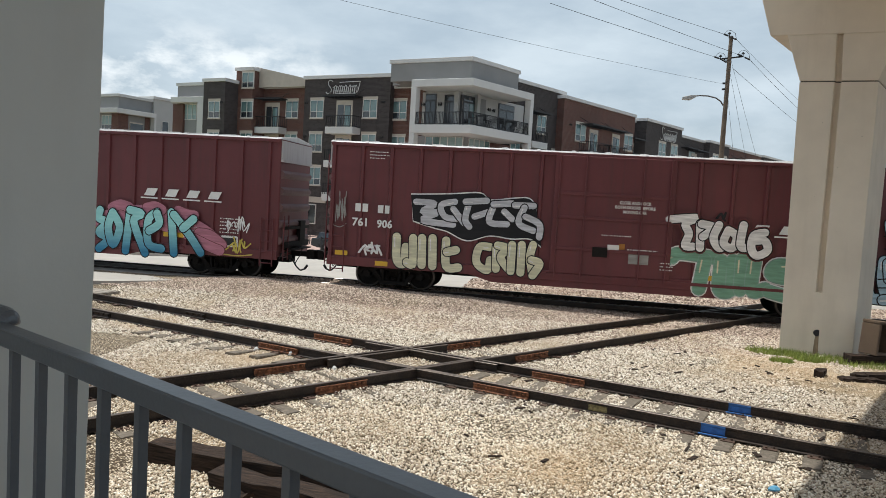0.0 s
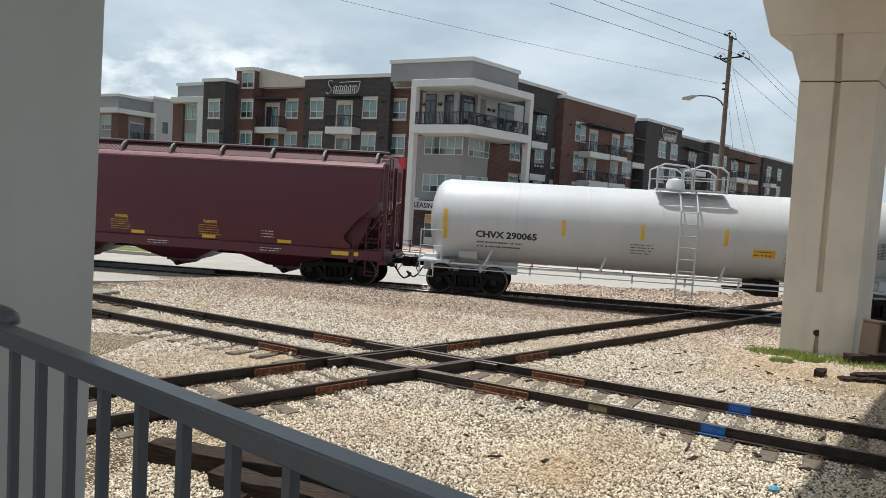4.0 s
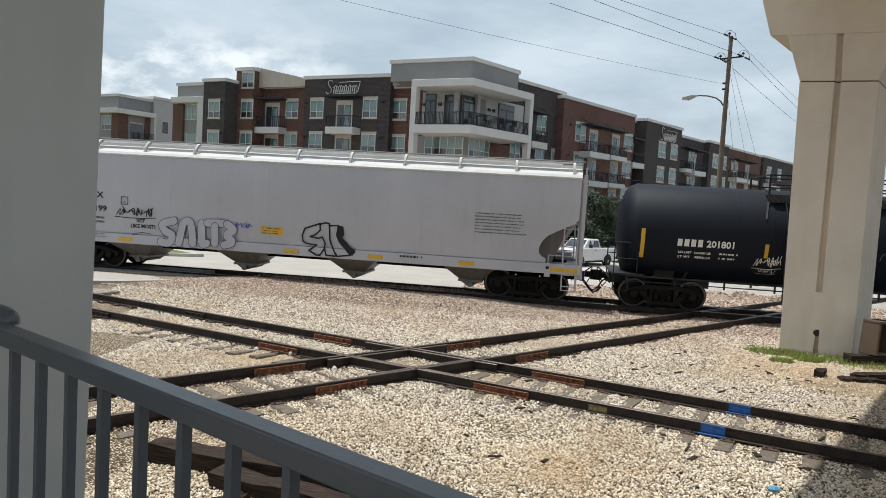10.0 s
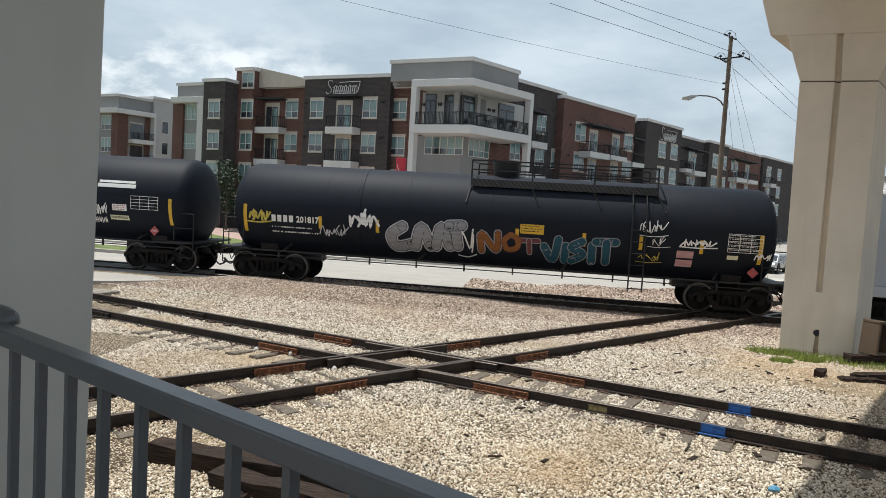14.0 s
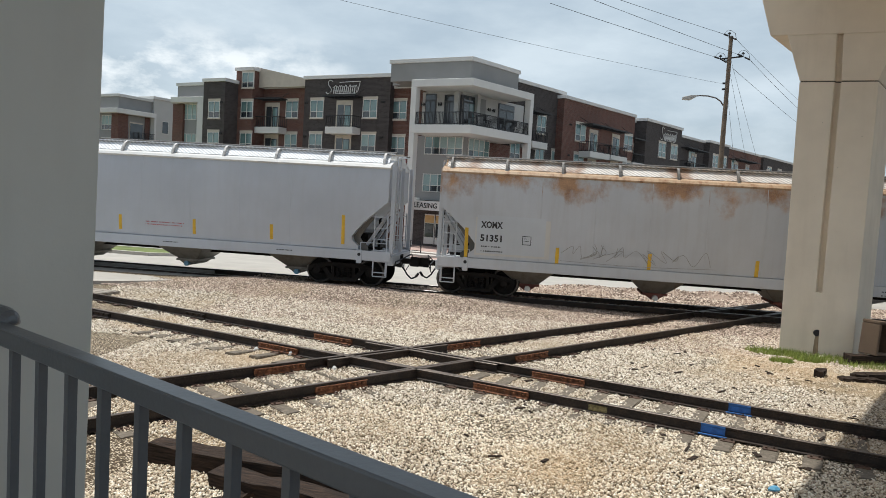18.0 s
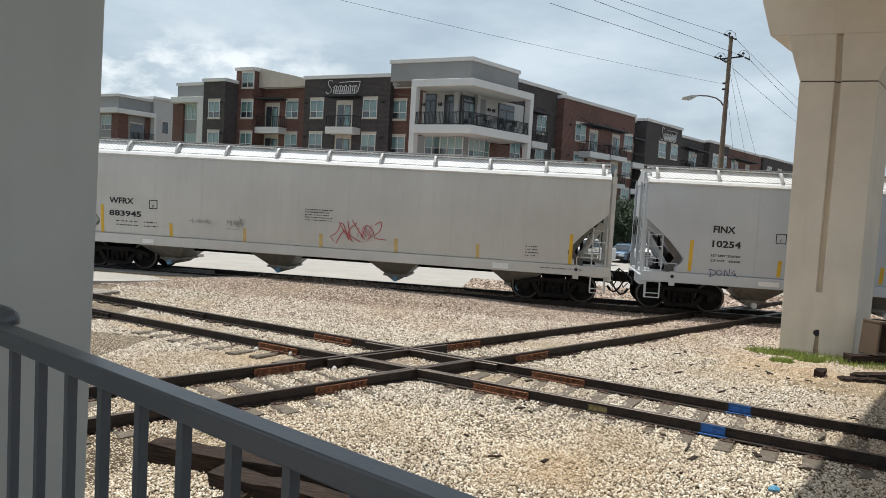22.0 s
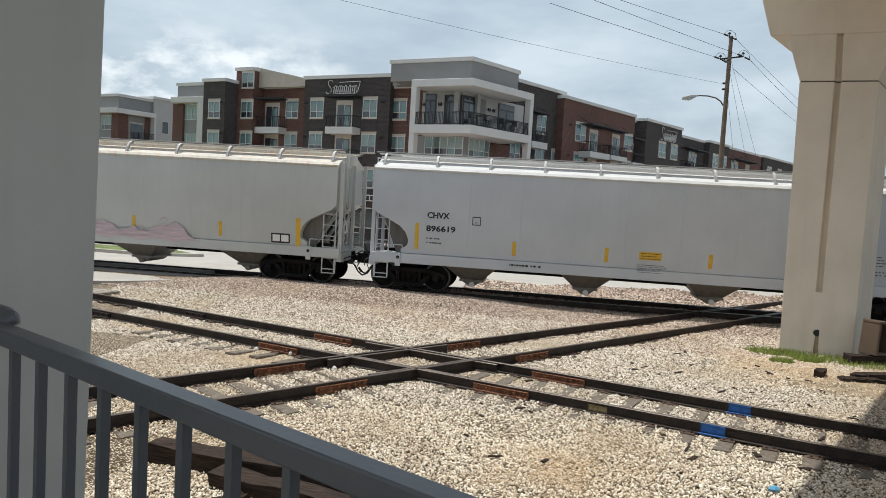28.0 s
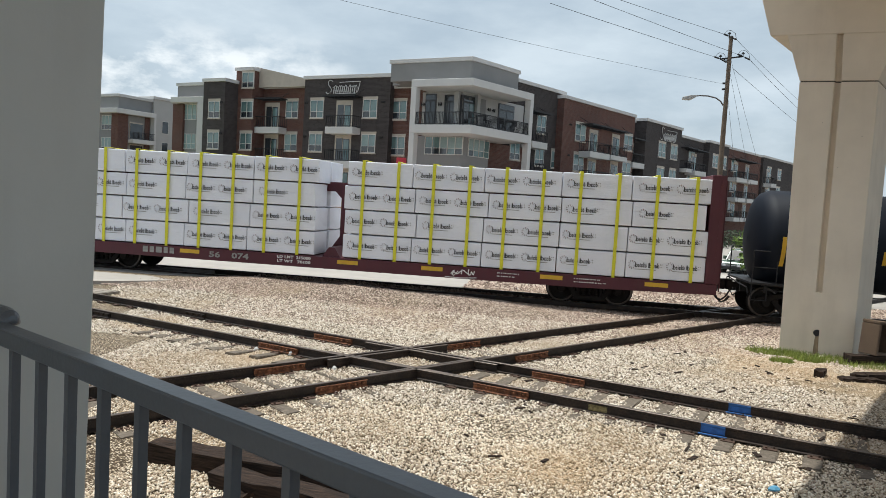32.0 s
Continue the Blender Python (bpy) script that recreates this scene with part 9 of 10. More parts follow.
throw_up(c, BX, [[(-3.51, 1.63), (-3.85, 1.6), (-3.91, 1.11), (-3.56, 0.89), (-3.49, 1.22)], [(-3.31, 1.64), (-3.29, 0.95)], [(-3.27, 1.7), (-2.98, 1.62), (-3.16, 1.33), (-2.92, 1)], [(-2.82, 1.75), (-2.82, 0.91)], [(-2.52, 1.77), (-2.51, 0.89)], [(-2.17, 1.79), (-2.24, 1.39), (-2.13, 0.87)], [(-2.19, 1.31), (-1.93, 1.21), (-2.13, 0.83)]], 0.25, "cream", "black", "cream spray-painted bubble shapes", 0.03, shine="white")
throw_up(c, BX, [[(2.02, 1.65), (2.29, 1.83), (3.32, 1.75)], [(3.01, 1.69), (2.9, 0.79)], [(3.48, 1.69), (3.49, 0.83), (3.84, 0.86), (3.82, 1.71)], [(4.08, 1.76), (4.09, 0.84)], [(4.44, 1.75), (4.42, 0.86), (4.8, 0.93)], [(5.48, 1.67), (5.06, 1.64), (4.98, 1.36), (5.66, 1.22), (5.79, 0.92), (5.5, 0.75), (4.92, 0.86)]], 0.36, "green", "mint", "pale green spray-painted piece", 0.03, "white", shine="cream")
base = Shape()
fat(base, [(2.9, 0.86), (4.0, 0.84), (5.4, 0.86)], 0.22, 0, 0.0)
stick("graffiti", base, SP["green"], c, BX, off=0.006)
throw_up(c, BX, [[(1.88, 2.84), (2.66, 2.93), (2.36, 2.74), (2.48, 2.43), (2.39, 2.08), (2.63, 2.06)], [(2.79, 2.76), (2.83, 2.03)], [(2.83, 2.76), (3.18, 2.67), (2.89, 2.38)], [(3.33, 2.76), (3.2, 2.36), (3.37, 2.07), (3.56, 2.15)], [(3.61, 2.62), (3.86, 2.44), (3.76, 2.09), (3.5, 2.23), (3.61, 2.62)], [(4.03, 2.8), (3.99, 2.18), (4.22, 2.12)], [(4.65, 2.61), (4.35, 2.51), (4.3, 2.13), (4.47, 1.91), (4.76, 2.08), (4.67, 2.36), (4.4, 2.35)]], 0.24, "white", "black", "white spray-painted bubble shapes", 0.032, "wine", lift=0.035)
line_work(c, BX, [[(3.25, 2.95), (3.38, 3.1), (3.45, 2.96), (3.5, 3.12)], [(3.3, 2.92), (3.5, 2.9)]], 0.07, "black")
slant_logo(c, 4.2, 2.58, 3.05, 0.25)
box_print(c, 17.67)
throw_up(c, BX, [[(8.1, 3.09), (8.27, 2.39), (8.38, 1.8)], [(8.68, 3.08), (8.7, 2.42), (8.7, 1.85)], [(8.58, 1.96), (8.6, 0.99)], [(7.68, 1.74), (7.63, 1.36), (7.74, 0.92), (8.1, 0.86)], [(8.03, 1.99), (8.03, 1.46), (8.13, 1.09)], [(8.15, 1.93), (8.22, 1.48)], [(8.1, 0.85), (8.6, 0.9)]], 0.30, "sky", "black", "pale blue spray-painted hand with two raised fingers", 0.035, shine="white")
line_work(c, BX, [[(7.95, 2.72), (8.35, 2.70)], [(8.0, 2.35), (8.4, 2.33)], [(8.55, 2.7), (8.82, 2.68)], [(7.55, 1.5), (7.85, 1.52)], [(7.9, 1.45), (8.3, 1.5)], [(7.9, 1.2), (8.2, 1.22)], [(8.2, 1.75), (8.36, 1.3), (8.3, 1.05)]], 0.035, "black", lift=0.05)
mark(c, "CLOSE AND LOCK", 0.85, 3.21, 0.10, WHITE, lambda z: 1.602, 0.95, "CENTER")
mark(c, "BOTH DOORS BEFORE", 0.85, 3.07, 0.10, WHITE, lambda z: 1.602, 1.2, "CENTER")
mark(c, "MOVING CAR", 0.85, 2.93, 0.10, WHITE, lambda z: 1.602, 0.7, "CENTER")
DW = lambda z: 1.602
stick("placard", flat_patch(0.1, 0.45, 1.7, 1.95), WHITE, c, DW)
stick("placard", flat_patch(0.45, 0.62, 1.82, 2.0), SP["orange"], c, DW)
stick("placard", flat_patch(0.75, 1.35, 1.4, 1.7), SP["faint"], c, DW)
small_print(c, 0.7, 1.85, 1.0, 2, WHITE, DW, 0.05, 0.04)
small_print(c, -0.1, 2.25, 1.0, 1, WHITE, DW, 0.05)
small_print(c, 1.7, 1.5, 0.4, 3, WHITE, DW, 0.05, 0.05)
for x, z, w in ((-8.35, 1.05, 0.42), (-7.0, 0.78, 0.42), (-6.2, 1.15, 0.5), (-0.55, 1.3, 0.5), (3.1, 1.05, 0.5), (6.0, 1.1, 0.6), (8.45, 1.3, 0.42)):
    reflector(c, x, z, w, 0.15, lambda q: 1.558)


# -- centre-beam car with wrapped timber --
def beam_car(label, x0, x1):
    car, l = railcar("centerbeam_flatcar", label, x0, x1, "flatcar")
    hl = l / 2
    P = P_MAROON
    part("deck", Shape().box(-hl, hl, -1.42, 1.42, 0.78, 0.94), P, car, bevel=0.02)
    for sg in (-1, 1):
        part("side_sill", Shape().prism([(-hl, 0.93), (-hl, 0.62), (-hl + 4.2, 0.55), (hl - 4.2, 0.55), (hl, 0.62), (hl, 0.93)], sg * 1.45 - 0.04, sg * 1.45 + 0.04), P, car, "dark maroon side sill with yellow markers")
        part("bulkhead", Shape().box(sg * (hl - 0.22) - 0.14, sg * (hl - 0.22) + 0.14, -1.45, 1.45, 0.94, 4.25), P, car, bevel=0.02)
        part("bulkhead_post", Shape().box(sg * (hl - 0.02) - 0.07, sg * (hl - 0.02) + 0.07, -1.45, -1.25, 0.94, 4.25), P, car)
        part("bulkhead_post", Shape().box(sg * (hl - 0.02) - 0.07, sg * (hl - 0.02) + 0.07, 1.25, 1.45, 0.94, 4.25), P, car)
        ladder(car, P, sg * (hl + 0.1), -1.1, 0.7, 4.1, "y")
        truck(car, sg * (hl - 3.75))
    for a, b in ((-hl + 0.3, -1.0), (1.0, hl - 0.3)):
        part("centre_beam", Shape().box(a, b, -0.06, 0.06, 0.94, 3.28), P, car)
    part("top_chord", Shape().box(-hl + 0.3, hl - 0.3, -0.09, 0.09, 3.28, 3.42), P, car)
    for sg in (-1, 1):
        part("arch_brace", Shape().prism([(sg * 1.0, 3.28), (sg * 0.1, 3.28), (sg * 0.1, 2.85), (sg * 0.35, 3.1), (sg * 0.7, 3.1), (sg * 1.0, 2.85)], -0.05, 0.05), P, car)
        part("arch_brace", Shape().prism([(sg * 0.1, 0.95), (sg * 0.55, 0.95), (sg * 0.1, 1.6)], -0.05, 0.05), P, car)
    part("centre_post", Shape().box(-0.1, 0.1, -0.12, 0.12, 0.94, 3.28), P, car)
    part("centre_post", Shape().prism([(-0.3, 0.94), (0.3, 0.94), (0.1, 1.25), (-0.1, 1.25)], -1.35, -0.12), P, car)
    couplers(car, l, 0.55)
    part("centre_sill", Shape().box(-hl, hl, -0.3, 0.3, 0.5, 0.78), UNDER, car)
    r = random.Random(12)
    rows = [0.95, 1.745, 2.54, 3.335, 4.13]
    for x0, x1 in ((-11.9, -0.55), (0.40, 11.82)):
        n = 5
        for k in range(4):
            cuts = [x0 + r.uniform(-0.05, 0.05)] + [x0 + (x1 - x0) * i / n + r.uniform(-0.12, 0.12) for i in range(1, n)] + [x1 + r.uniform(-0.08, 0.08)]
            for a, b in zip(cuts, cuts[1:]):
                w = Shape().box(a + 0.012, b - 0.012, -1.40 + r.uniform(-0.012, 0.012), -0.10, rows[k] + 0.020, rows[k + 1] - 0.022)
                bun = part("lumber_pack", w, WRAP, car, "timber bundle wrapped in printed white sheet", bevel=0.025)
                x = a + r.uniform(0.03, 0.2)
                while x + 0.95 < b:
                    part("printed_mark", stored("wood_mark", wood_mark), None, bun, at=pose(x, -1.428, rows[k] + 0.36))
                    x += 1.13
            part("lumber_pack", Shape().box(x0, x1, 0.10, 1.40, rows[k] + 0.012, rows[k + 1] - 0.018), WRAP, car, bevel=0.025)
        first = -11.58 if x0 < 0 else 0.98
        for i in range(10):
            x = first + 1.158 * i
            s = Shape().box(x - 0.05, x + 0.05, -1.448, -1.436, 0.80, 4.16).box(x - 0.05, x + 0.05, -1.44, 0.0, 4.15, 4.162)
            part("strap", s, STRAP, car, "bright yellow tie-down strap")
    for x in (-10.6, -4.9, 0.6, 3.4, 7.2, 10.4):
        reflector(car, x, 0.74, 0.7, 0.13, lambda z: 1.492)
    small_print(car, -6.6, 0.88, 1.3, 1, SP["faint"], lambda z: 1.492, 0.22)
    mark(car, "56", -4.2, 0.66, 0.2, SP["faint"], lambda z: 1.492, 0.40)
    mark(car, "074", -3.4, 0.66, 0.2, SP["faint"], lambda z: 1.492, 0.60)
    for tx, z in (("LD LMT  215000", 0.80), ("LT WT   70100", 0.66)):
        mark(car, tx, -1.8, z, 0.10, WHITE, lambda z: 1.492, 1.15)
    small_print(car, 5.5, 0.84, 0.7, 2, WHITE, lambda z: 1.492, 0.05, 0.05)
    small_print(car, 7.9, 0.84, 1.0, 2, WHITE, lambda z: 1.492, 0.05, 0.05)
    tag_scrawl(car, lambda z: 1.492, 3.9, 0.62, 0.9, 0.25, "white", 111, 4, 0.03)
    return car


def wood_mark():
    s = Shape()
    for i in range(9):
        a = 0.9 + i * 0.62
        s.add([(0.12 + 0.05 * math.cos(a), 0, 0.06 + 0.05 * math.sin(a)), (0.12 + 0.115 * math.cos(a - 0.1), 0, 0.06 + 0.115 * math.sin(a - 0.1)), (0.12 + 0.115 * math.cos(a + 0.1), 0, 0.06 + 0.115 * math.sin(a + 0.1))], [(0, 1, 2)], i % 2)
    x = 0.21
    for w, h in ((0.085, 0.13), (0.045, 0.08), (0.024, 0.115), (0.055, 0.08), (0.055, 0.13), (0.038, 0.105), (0.03, 0), (0.115, 0.125), (0.06, 0.08), (0.06, 0.08), (0.06, 0.13)):
        if h:
            flat_patch(x, x + w * 0.36, 0.0, h, slot=0, s=s)
            flat_patch(x + w * 0.36, x + w * 0.74, 0.0, 0.022, slot=0, s=s)
            flat_patch(x + w * 0.36, x + w * 0.74, 0.058, 0.080, slot=0, s=s)
            flat_patch(x + w * 0.74, x + w * 0.96, 0.012, 0.068, slot=0, s=s)
        x += w + 0.010
    flat_patch(0.2, 0.85, -0.06, -0.045, slot=2, s=s)
    for k in (0.955, 1.005):
        flat_patch(k, k + 0.02, 0.02, 0.045, slot=2, s=s)
        flat_patch(k, k + 0.02, 0.08, 0.105, slot=2, s=s)
    s.v = [(x, y, z * 1.2) for x, y, z in s.v]
    return s.mesh("printed_mark", [PRINT, GATE, SP["faint"]])


def wrap_sheet():
    m, nt, bs, co = surface("white_wrap_sheet", 0.4, 0.0, 0.4)
    crease = noise_of(nt, co, 3.0, 7.0, (0.7, 1, 1.6))
    nt.links.new(ramp(nt, noise_of(nt, co, 0.8), [(0.3, (0.80, 0.815, 0.865)), (0.7, (0.88, 0.895, 0.94))]), bs.inputs["Base Color"])
    bump(nt, bs, crease, 0.6, 0.06)
    return m


WRAP = wrap_sheet()
PRINT = plain("charcoal_print", (0.05, 0.048, 0.052), 0.6, 0, 0.1, 8, 40, 0)
STRAP = plain("yellow_strap", (0.72, 0.68, 0.03), 0.5, 0, 0.06, 4, 60, 0.05)
beam_car("dark maroon centre-beam flatcar loaded with white wrapped timber", 239.46, 263.82)

# ---- wires ----
def through_sky(px, py, z):
    """A point at height z on a bearing from the eye: across and up in the lens's own measure."""
    r = Vector((math.cos(YAW), math.sin(YAW), 0))
    f = Vector((AIM[0], AIM[1], AIM[2] - EYE[2]))
    u = r.cross(f)
    c, s = math.cos(radians(ROLL)), math.sin(radians(ROLL))
    d = f + px * (c * r + s * u) + py * (c * u - s * r)
    return Vector(EYE) + d * ((z - EYE[2]) / d.z)


for z, dx, lx, ly in ((12.35, -0.42, 0.2451, 0.342), (11.35, 0.34, 0.2451, 0.328), (11.19, -0.79, 0.2451, 0.3056)):
    a = Vector((PX + dx, PY - 0.25, z))
    b = through_sky(lx, ly, z)
    wire("thin black overhead power line", a, a + (b - a) * 1.6, 0.02)
a = Vector((PX - 0.15, PY, 9.86))
wire("thin black overhead telephone line", a, a + (through_sky(0.2451, 0.2575, 9.86) - a) * 3.0, 0.1, 0.006)
for z, dx, lx, ly in ((12.08, 0.2, 0.4856, 0.2087), (11.08, 0.94, 0.4856, 0.197), (10.66, 0.1, 0.4856, 0.176)):
    a = Vector((PX + dx, PY - 0.3, z))
    b = through_sky(lx, ly, z)
    wire("thin black overhead power line", a, a + (b - a) * 1.8, 0.12)
for z, x, y in ((11.2, 16.1, 52.0), (10.6, 14.8, 52.0), (9.4, 12.1, 47.0)):
    wire("slender guy wire of a utility pole", (PX + 0.05, PY, z), (x, y, -1.0), 0.0, 0.007)


# ---- trees and shrubs ----
def leaf_mat(name, a, b):
    m, nt, bs, co = surface(name, 0.6, 0.0, 0.3)
    geo = nt.nodes.new("ShaderNodeNewGeometry")
    nt.links.new(ramp(nt, geo.outputs["Random Per Island"], [(0.0, a), (1.0, b)]), bs.inputs["Base Color"])
    return m


LEAF = leaf_mat("dark_leaves", (0.007, 0.016, 0.006), (0.026, 0.048, 0.014))
LEAF_PALE = leaf_mat("fresh_leaves", (0.07, 0.12, 0.02), (0.17, 0.25, 0.05))
LEAF_MID = leaf_mat("green_leaves", (0.02, 0.05, 0.01), (0.07, 0.13, 0.03))
BARK = timber("grey_bark", (0.06, 0.05, 0.04), (0.16, 0.13, 0.10))


def tree(label, x, y, h, spread, mat, seed, n=1500, low=0.3):
    r = random.Random(seed)
    t = thing("tree", label, "tree", pose(x, y, ground_z(y) + 0.05))
    s = Shape().rod((0, 0, 0), (0.05, 0.02, h * 0.55), 0.02 * h, 8, 0.012 * h)
    hubs = []
    for i in range(16):
        a, k = r.uniform(0, 6.283), math.sqrt(r.uniform(0.05, 1))
        z = h * r.uniform(low, 0.95)
        w = spread * (1 - 0.5 * abs(z / h - 0.6))
        p = Vector((w * k * math.cos(a), w * k * math.sin(a), z))
        hubs.append(p)
        s.rod((0.03, 0.01, min(h * 0.5, z * 0.7)), p, 0.008 * h, 5, 0.003 * h)
    part("trunk", s, BARK, t)
    c = Shape()
    for _ in range(n):
        p = r.choice(hubs) + Vector([r.gauss(0, spread * 0.19) for _ in range(3)])
        q = Vector([r.gauss(0, 1) for _ in range(3)]).normalized()
        o = q.orthogonal().normalized()
        k = r.uniform(0.05, 0.13)
        c.add([p + q * k * 1.5, p + o * k * 0.7, p - q * k * 1.5, p - o * k * 0.7], [(0, 1, 2, 3)])
    tagged(part("crown", c, mat, t), kind="stuff")
    return t


for i, (x, y, h, w) in enumerate(((-1.5, 66.0, 5.2, 2.2), (1.0, 69.0, 5.0, 2.2), (3.0, 67.5, 5.6, 2.0), (4.5, 70.0, 5.3, 2.0), (6.0, 73.0, 4.9, 2.3), (8.5, 77.0, 4.8, 2.2), (12.0, 82.0, 5.4, 2.4))):
    tree("dense dark green tree beside the apartments", x, y, h, w, LEAF, 200 + i, 4600, 0.06)
for i, (x, y, h, w) in enumerate(((-38.0, 68.5, 6.6, 2.0), (-31.0, 66.5, 6.6, 1.9), (-27.0, 66.0, 5.6, 1.6))):
    tree("young green street tree before the apartments", x, y, h, w, LEAF, 220 + i, 1300)
tree("young tree with fresh green leaves by the street", 11.9, 45.0, 3.6, 0.9, LEAF_PALE, 230, 800, 0.35)
tree("young tree with fresh green leaves by the forecourt", -3.2, 58.0, 4.6, 1.0, LEAF_MID, 231, 1200, 0.4)
hedge = Shape()
hr = random.Random(4)
for _ in range(3800):
    u = hr.uniform(0, 1)
    p = Vector((3 + 30 * u, 71 + 44 * u, -1.2)) + Vector((hr.gauss(0, 0.7), hr.gauss(0, 0.7), hr.uniform(0, 2.4)))
    q = Vector([hr.gauss(0, 1) for _ in range(3)]).normalized()
    o = q.orthogonal().normalized()
    hedge.add([p + q * 0.16, p + o * 0.1, p - q * 0.16, p - o * 0.1], [(0, 1, 2, 3)])
solid("hedge", hedge, LEAF, "dark green hedge along the apartment wall", "hedge", kind="stuff")

# ---- parked vehicles ----
CAR_WHITE = plain("white_car_paint", (0.72, 0.72, 0.72), 0.2, 0, 0.03, 2, 40, 0, 0.6)
CAR_BLUE = plain("blue_grey_car_paint", (0.10, 0.16, 0.24), 0.2, 0.2, 0.05, 2, 40, 0, 0.6)
CAR_DARK = plain("dark_car_paint", (0.03, 0.032, 0.036), 0.2, 0.2, 0.05, 2, 40, 0, 0.6)
CAR_GREEN = plain("dark_green_car_paint", (0.05, 0.09, 0.06), 0.3, 0.1, 0.05, 2, 40, 0, 0.6)
TYRE = plain("black_tyre", (0.018, 0.018, 0.018), 0.9, 0, 0.1, 6, 40, 0.1)
ALLOY = plain("alloy_rim", (0.45, 0.45, 0.46), 0.35, 0.8, 0.1, 6, 40, 0)
LENS = plain("lamp_lens", (0.62, 0.64, 0.66), 0.15, 0.0, 0.05, 6, 40, 0, 0.8)


def vehicle(name, label, category, x, y, turn, paint, l=5.7, h=2.0, pickup=True):
    """A vehicle that faces its own -x."""
    v = thing(name, label, category, pose(x, y, ground_z(y) + 0.012, 0, 0, turn))
    w = 0.98 if pickup else 0.9
    hood, belt = (1.36, 1.38) if pickup else (0.95, 1.0)
    body = [(-l / 2, 0.42), (-l / 2, hood - 0.15), (-l / 2 + 0.15, hood), (-l / 2 + 1.5, belt), (l / 2 - 0.05, belt), (l / 2, belt - 0.2), (l / 2, 0.5), (l / 2 - 0.5, 0.36), (-l / 2 + 0.4, 0.34)]
    part("body", Shape().prism(body, -w, w), paint, v, bevel=0.06)
    c0, c1 = (-l / 2 + 1.45, l / 2 - 2.0) if pickup else (-l / 2 + 1.1, l / 2 - 0.35)
    roof = [[(c0, -w + 0.08, belt), (c0, w - 0.08, belt), (c1, w - 0.08, belt), (c1, -w + 0.08, belt)], [(c0 + 0.75, -w + 0.22, h), (c0 + 0.75, w - 0.22, h), (c1 - 0.18, w - 0.22, h), (c1 - 0.18, -w + 0.22, h)]]
    part("cabin", Shape().loft(roof), paint, v, bevel=0.05)
    for sg in (-1, 1):
        for a, b in ((c0 + 0.62, (c0 + c1) / 2 - 0.03), ((c0 + c1) / 2 + 0.05, c1 - 0.22)):
            y0, y1 = sg * (w - 0.085), sg * (w - 0.195)
            part("side_window", Shape().add([(a, y0, belt + 0.06), (b, y0, belt + 0.06), (b - 0.05, y1, h - 0.1), (a + 0.25, y1, h - 0.1)], [(0, 1, 2, 3)]).moved(pose(0, sg * 0.012, 0)), DARK_PANE, v)
        part("mirror", Shape().box(c0 + 0.55, c0 + 0.68, sg * (w + 0.12) - 0.12, sg * (w + 0.12) + 0.12, belt + 0.02, belt + 0.28), paint if not pickup else BLACK, v, bevel=0.03)
        part("headlight", Shape().box(-l / 2 - 0.02, -l / 2 + 0.2, sg * (w - 0.26) - 0.24, sg * (w - 0.26) + 0.24, hood - 0.34, hood - 0.18), LENS, v, bevel=0.02)
        for xx in (-l / 2 + 1.0, l / 2 - 1.15):
            k = part("wheel", Shape().lathe([(0.25, -0.13), (0.38, -0.13), (0.42, -0.09), (0.42, 0.09), (0.38, 0.13), (0.25, 0.13)], 22, "y", caps=True), TYRE, v, at=pose(xx, sg * (w - 0.09), 0.42))
            part("rim", Shape().lathe([(0.05, -0.135), (0.22, -0.125), (0.24, -0.12)], 12, "y", caps=True).lathe([(0.24, 0.12), (0.22, 0.125), (0.05, 0.135)], 12, "y", caps=True), ALLOY, k)
    part("windscreen", Shape().add([(c0 + 0.06, -w + 0.2, belt + 0.05), (c0 + 0.06, w - 0.2, belt + 0.05), (c0 + 0.70, w - 0.3, h - 0.06), (c0 + 0.70, -w + 0.3, h - 0.06)], [(0, 1, 2, 3)]).moved(pose(-0.02, 0, 0.012)), DARK_PANE, v)
    part("grille", Shape().box(-l / 2 - 0.03, -l / 2 + 0.1, -w + 0.52, w - 0.52, hood - 0.55, hood - 0.16), BLACK, v, bevel=0.02)
    for sg in (-1, 1):
        for xx in (-l / 2 + 1.0, l / 2 - 1.15):
            part("wheel_arch", Shape().prism([(xx + 0.54 * math.cos(q * math.pi / 8), 0.40 + 0.54 * math.sin(q * math.pi / 8)) for q in range(9)], min(sg * (w - 0.02), sg * (w + 0.012)), max(sg * (w - 0.02), sg * (w + 0.012))), TYRE, v)
        part("door_handle", Shape().box(-0.1, 0.1, min(sg * w, sg * (w + 0.03)), max(sg * w, sg * (w + 0.03)), belt - 0.16, belt - 0.12), BLACK, v)
        # a thin dark strip stands in for the shade low on the side
        part("sill_shade", Shape().box(-l / 2 + 1.6, l / 2 - 1.75, min(sg * (w - 0.03), sg * (w + 0.008)), max(sg * (w - 0.03), sg * (w + 0.008)), 0.36, 0.50), TYRE, v)
    for q in (0.24, 0.38):
        part("grille_bar", Shape().box(-l / 2 - 0.05, -l / 2, -w + 0.5, w - 0.5, hood - q - 0.04, hood - q + 0.02), ALLOY, v)
    part("bumper", Shape().box(-l / 2 - 0.10, -l / 2 + 0.2, -w + 0.02, w - 0.02, 0.42, 0.62 if not pickup else 0.74), BLACK, v, bevel=0.03)
    if pickup:
        part("bed_opening", Shape().box(c1 + 0.12, l / 2 - 0.12, -w + 0.12, w - 0.12, belt - 0.02, belt + 0.012), BLACK, v)
    return v


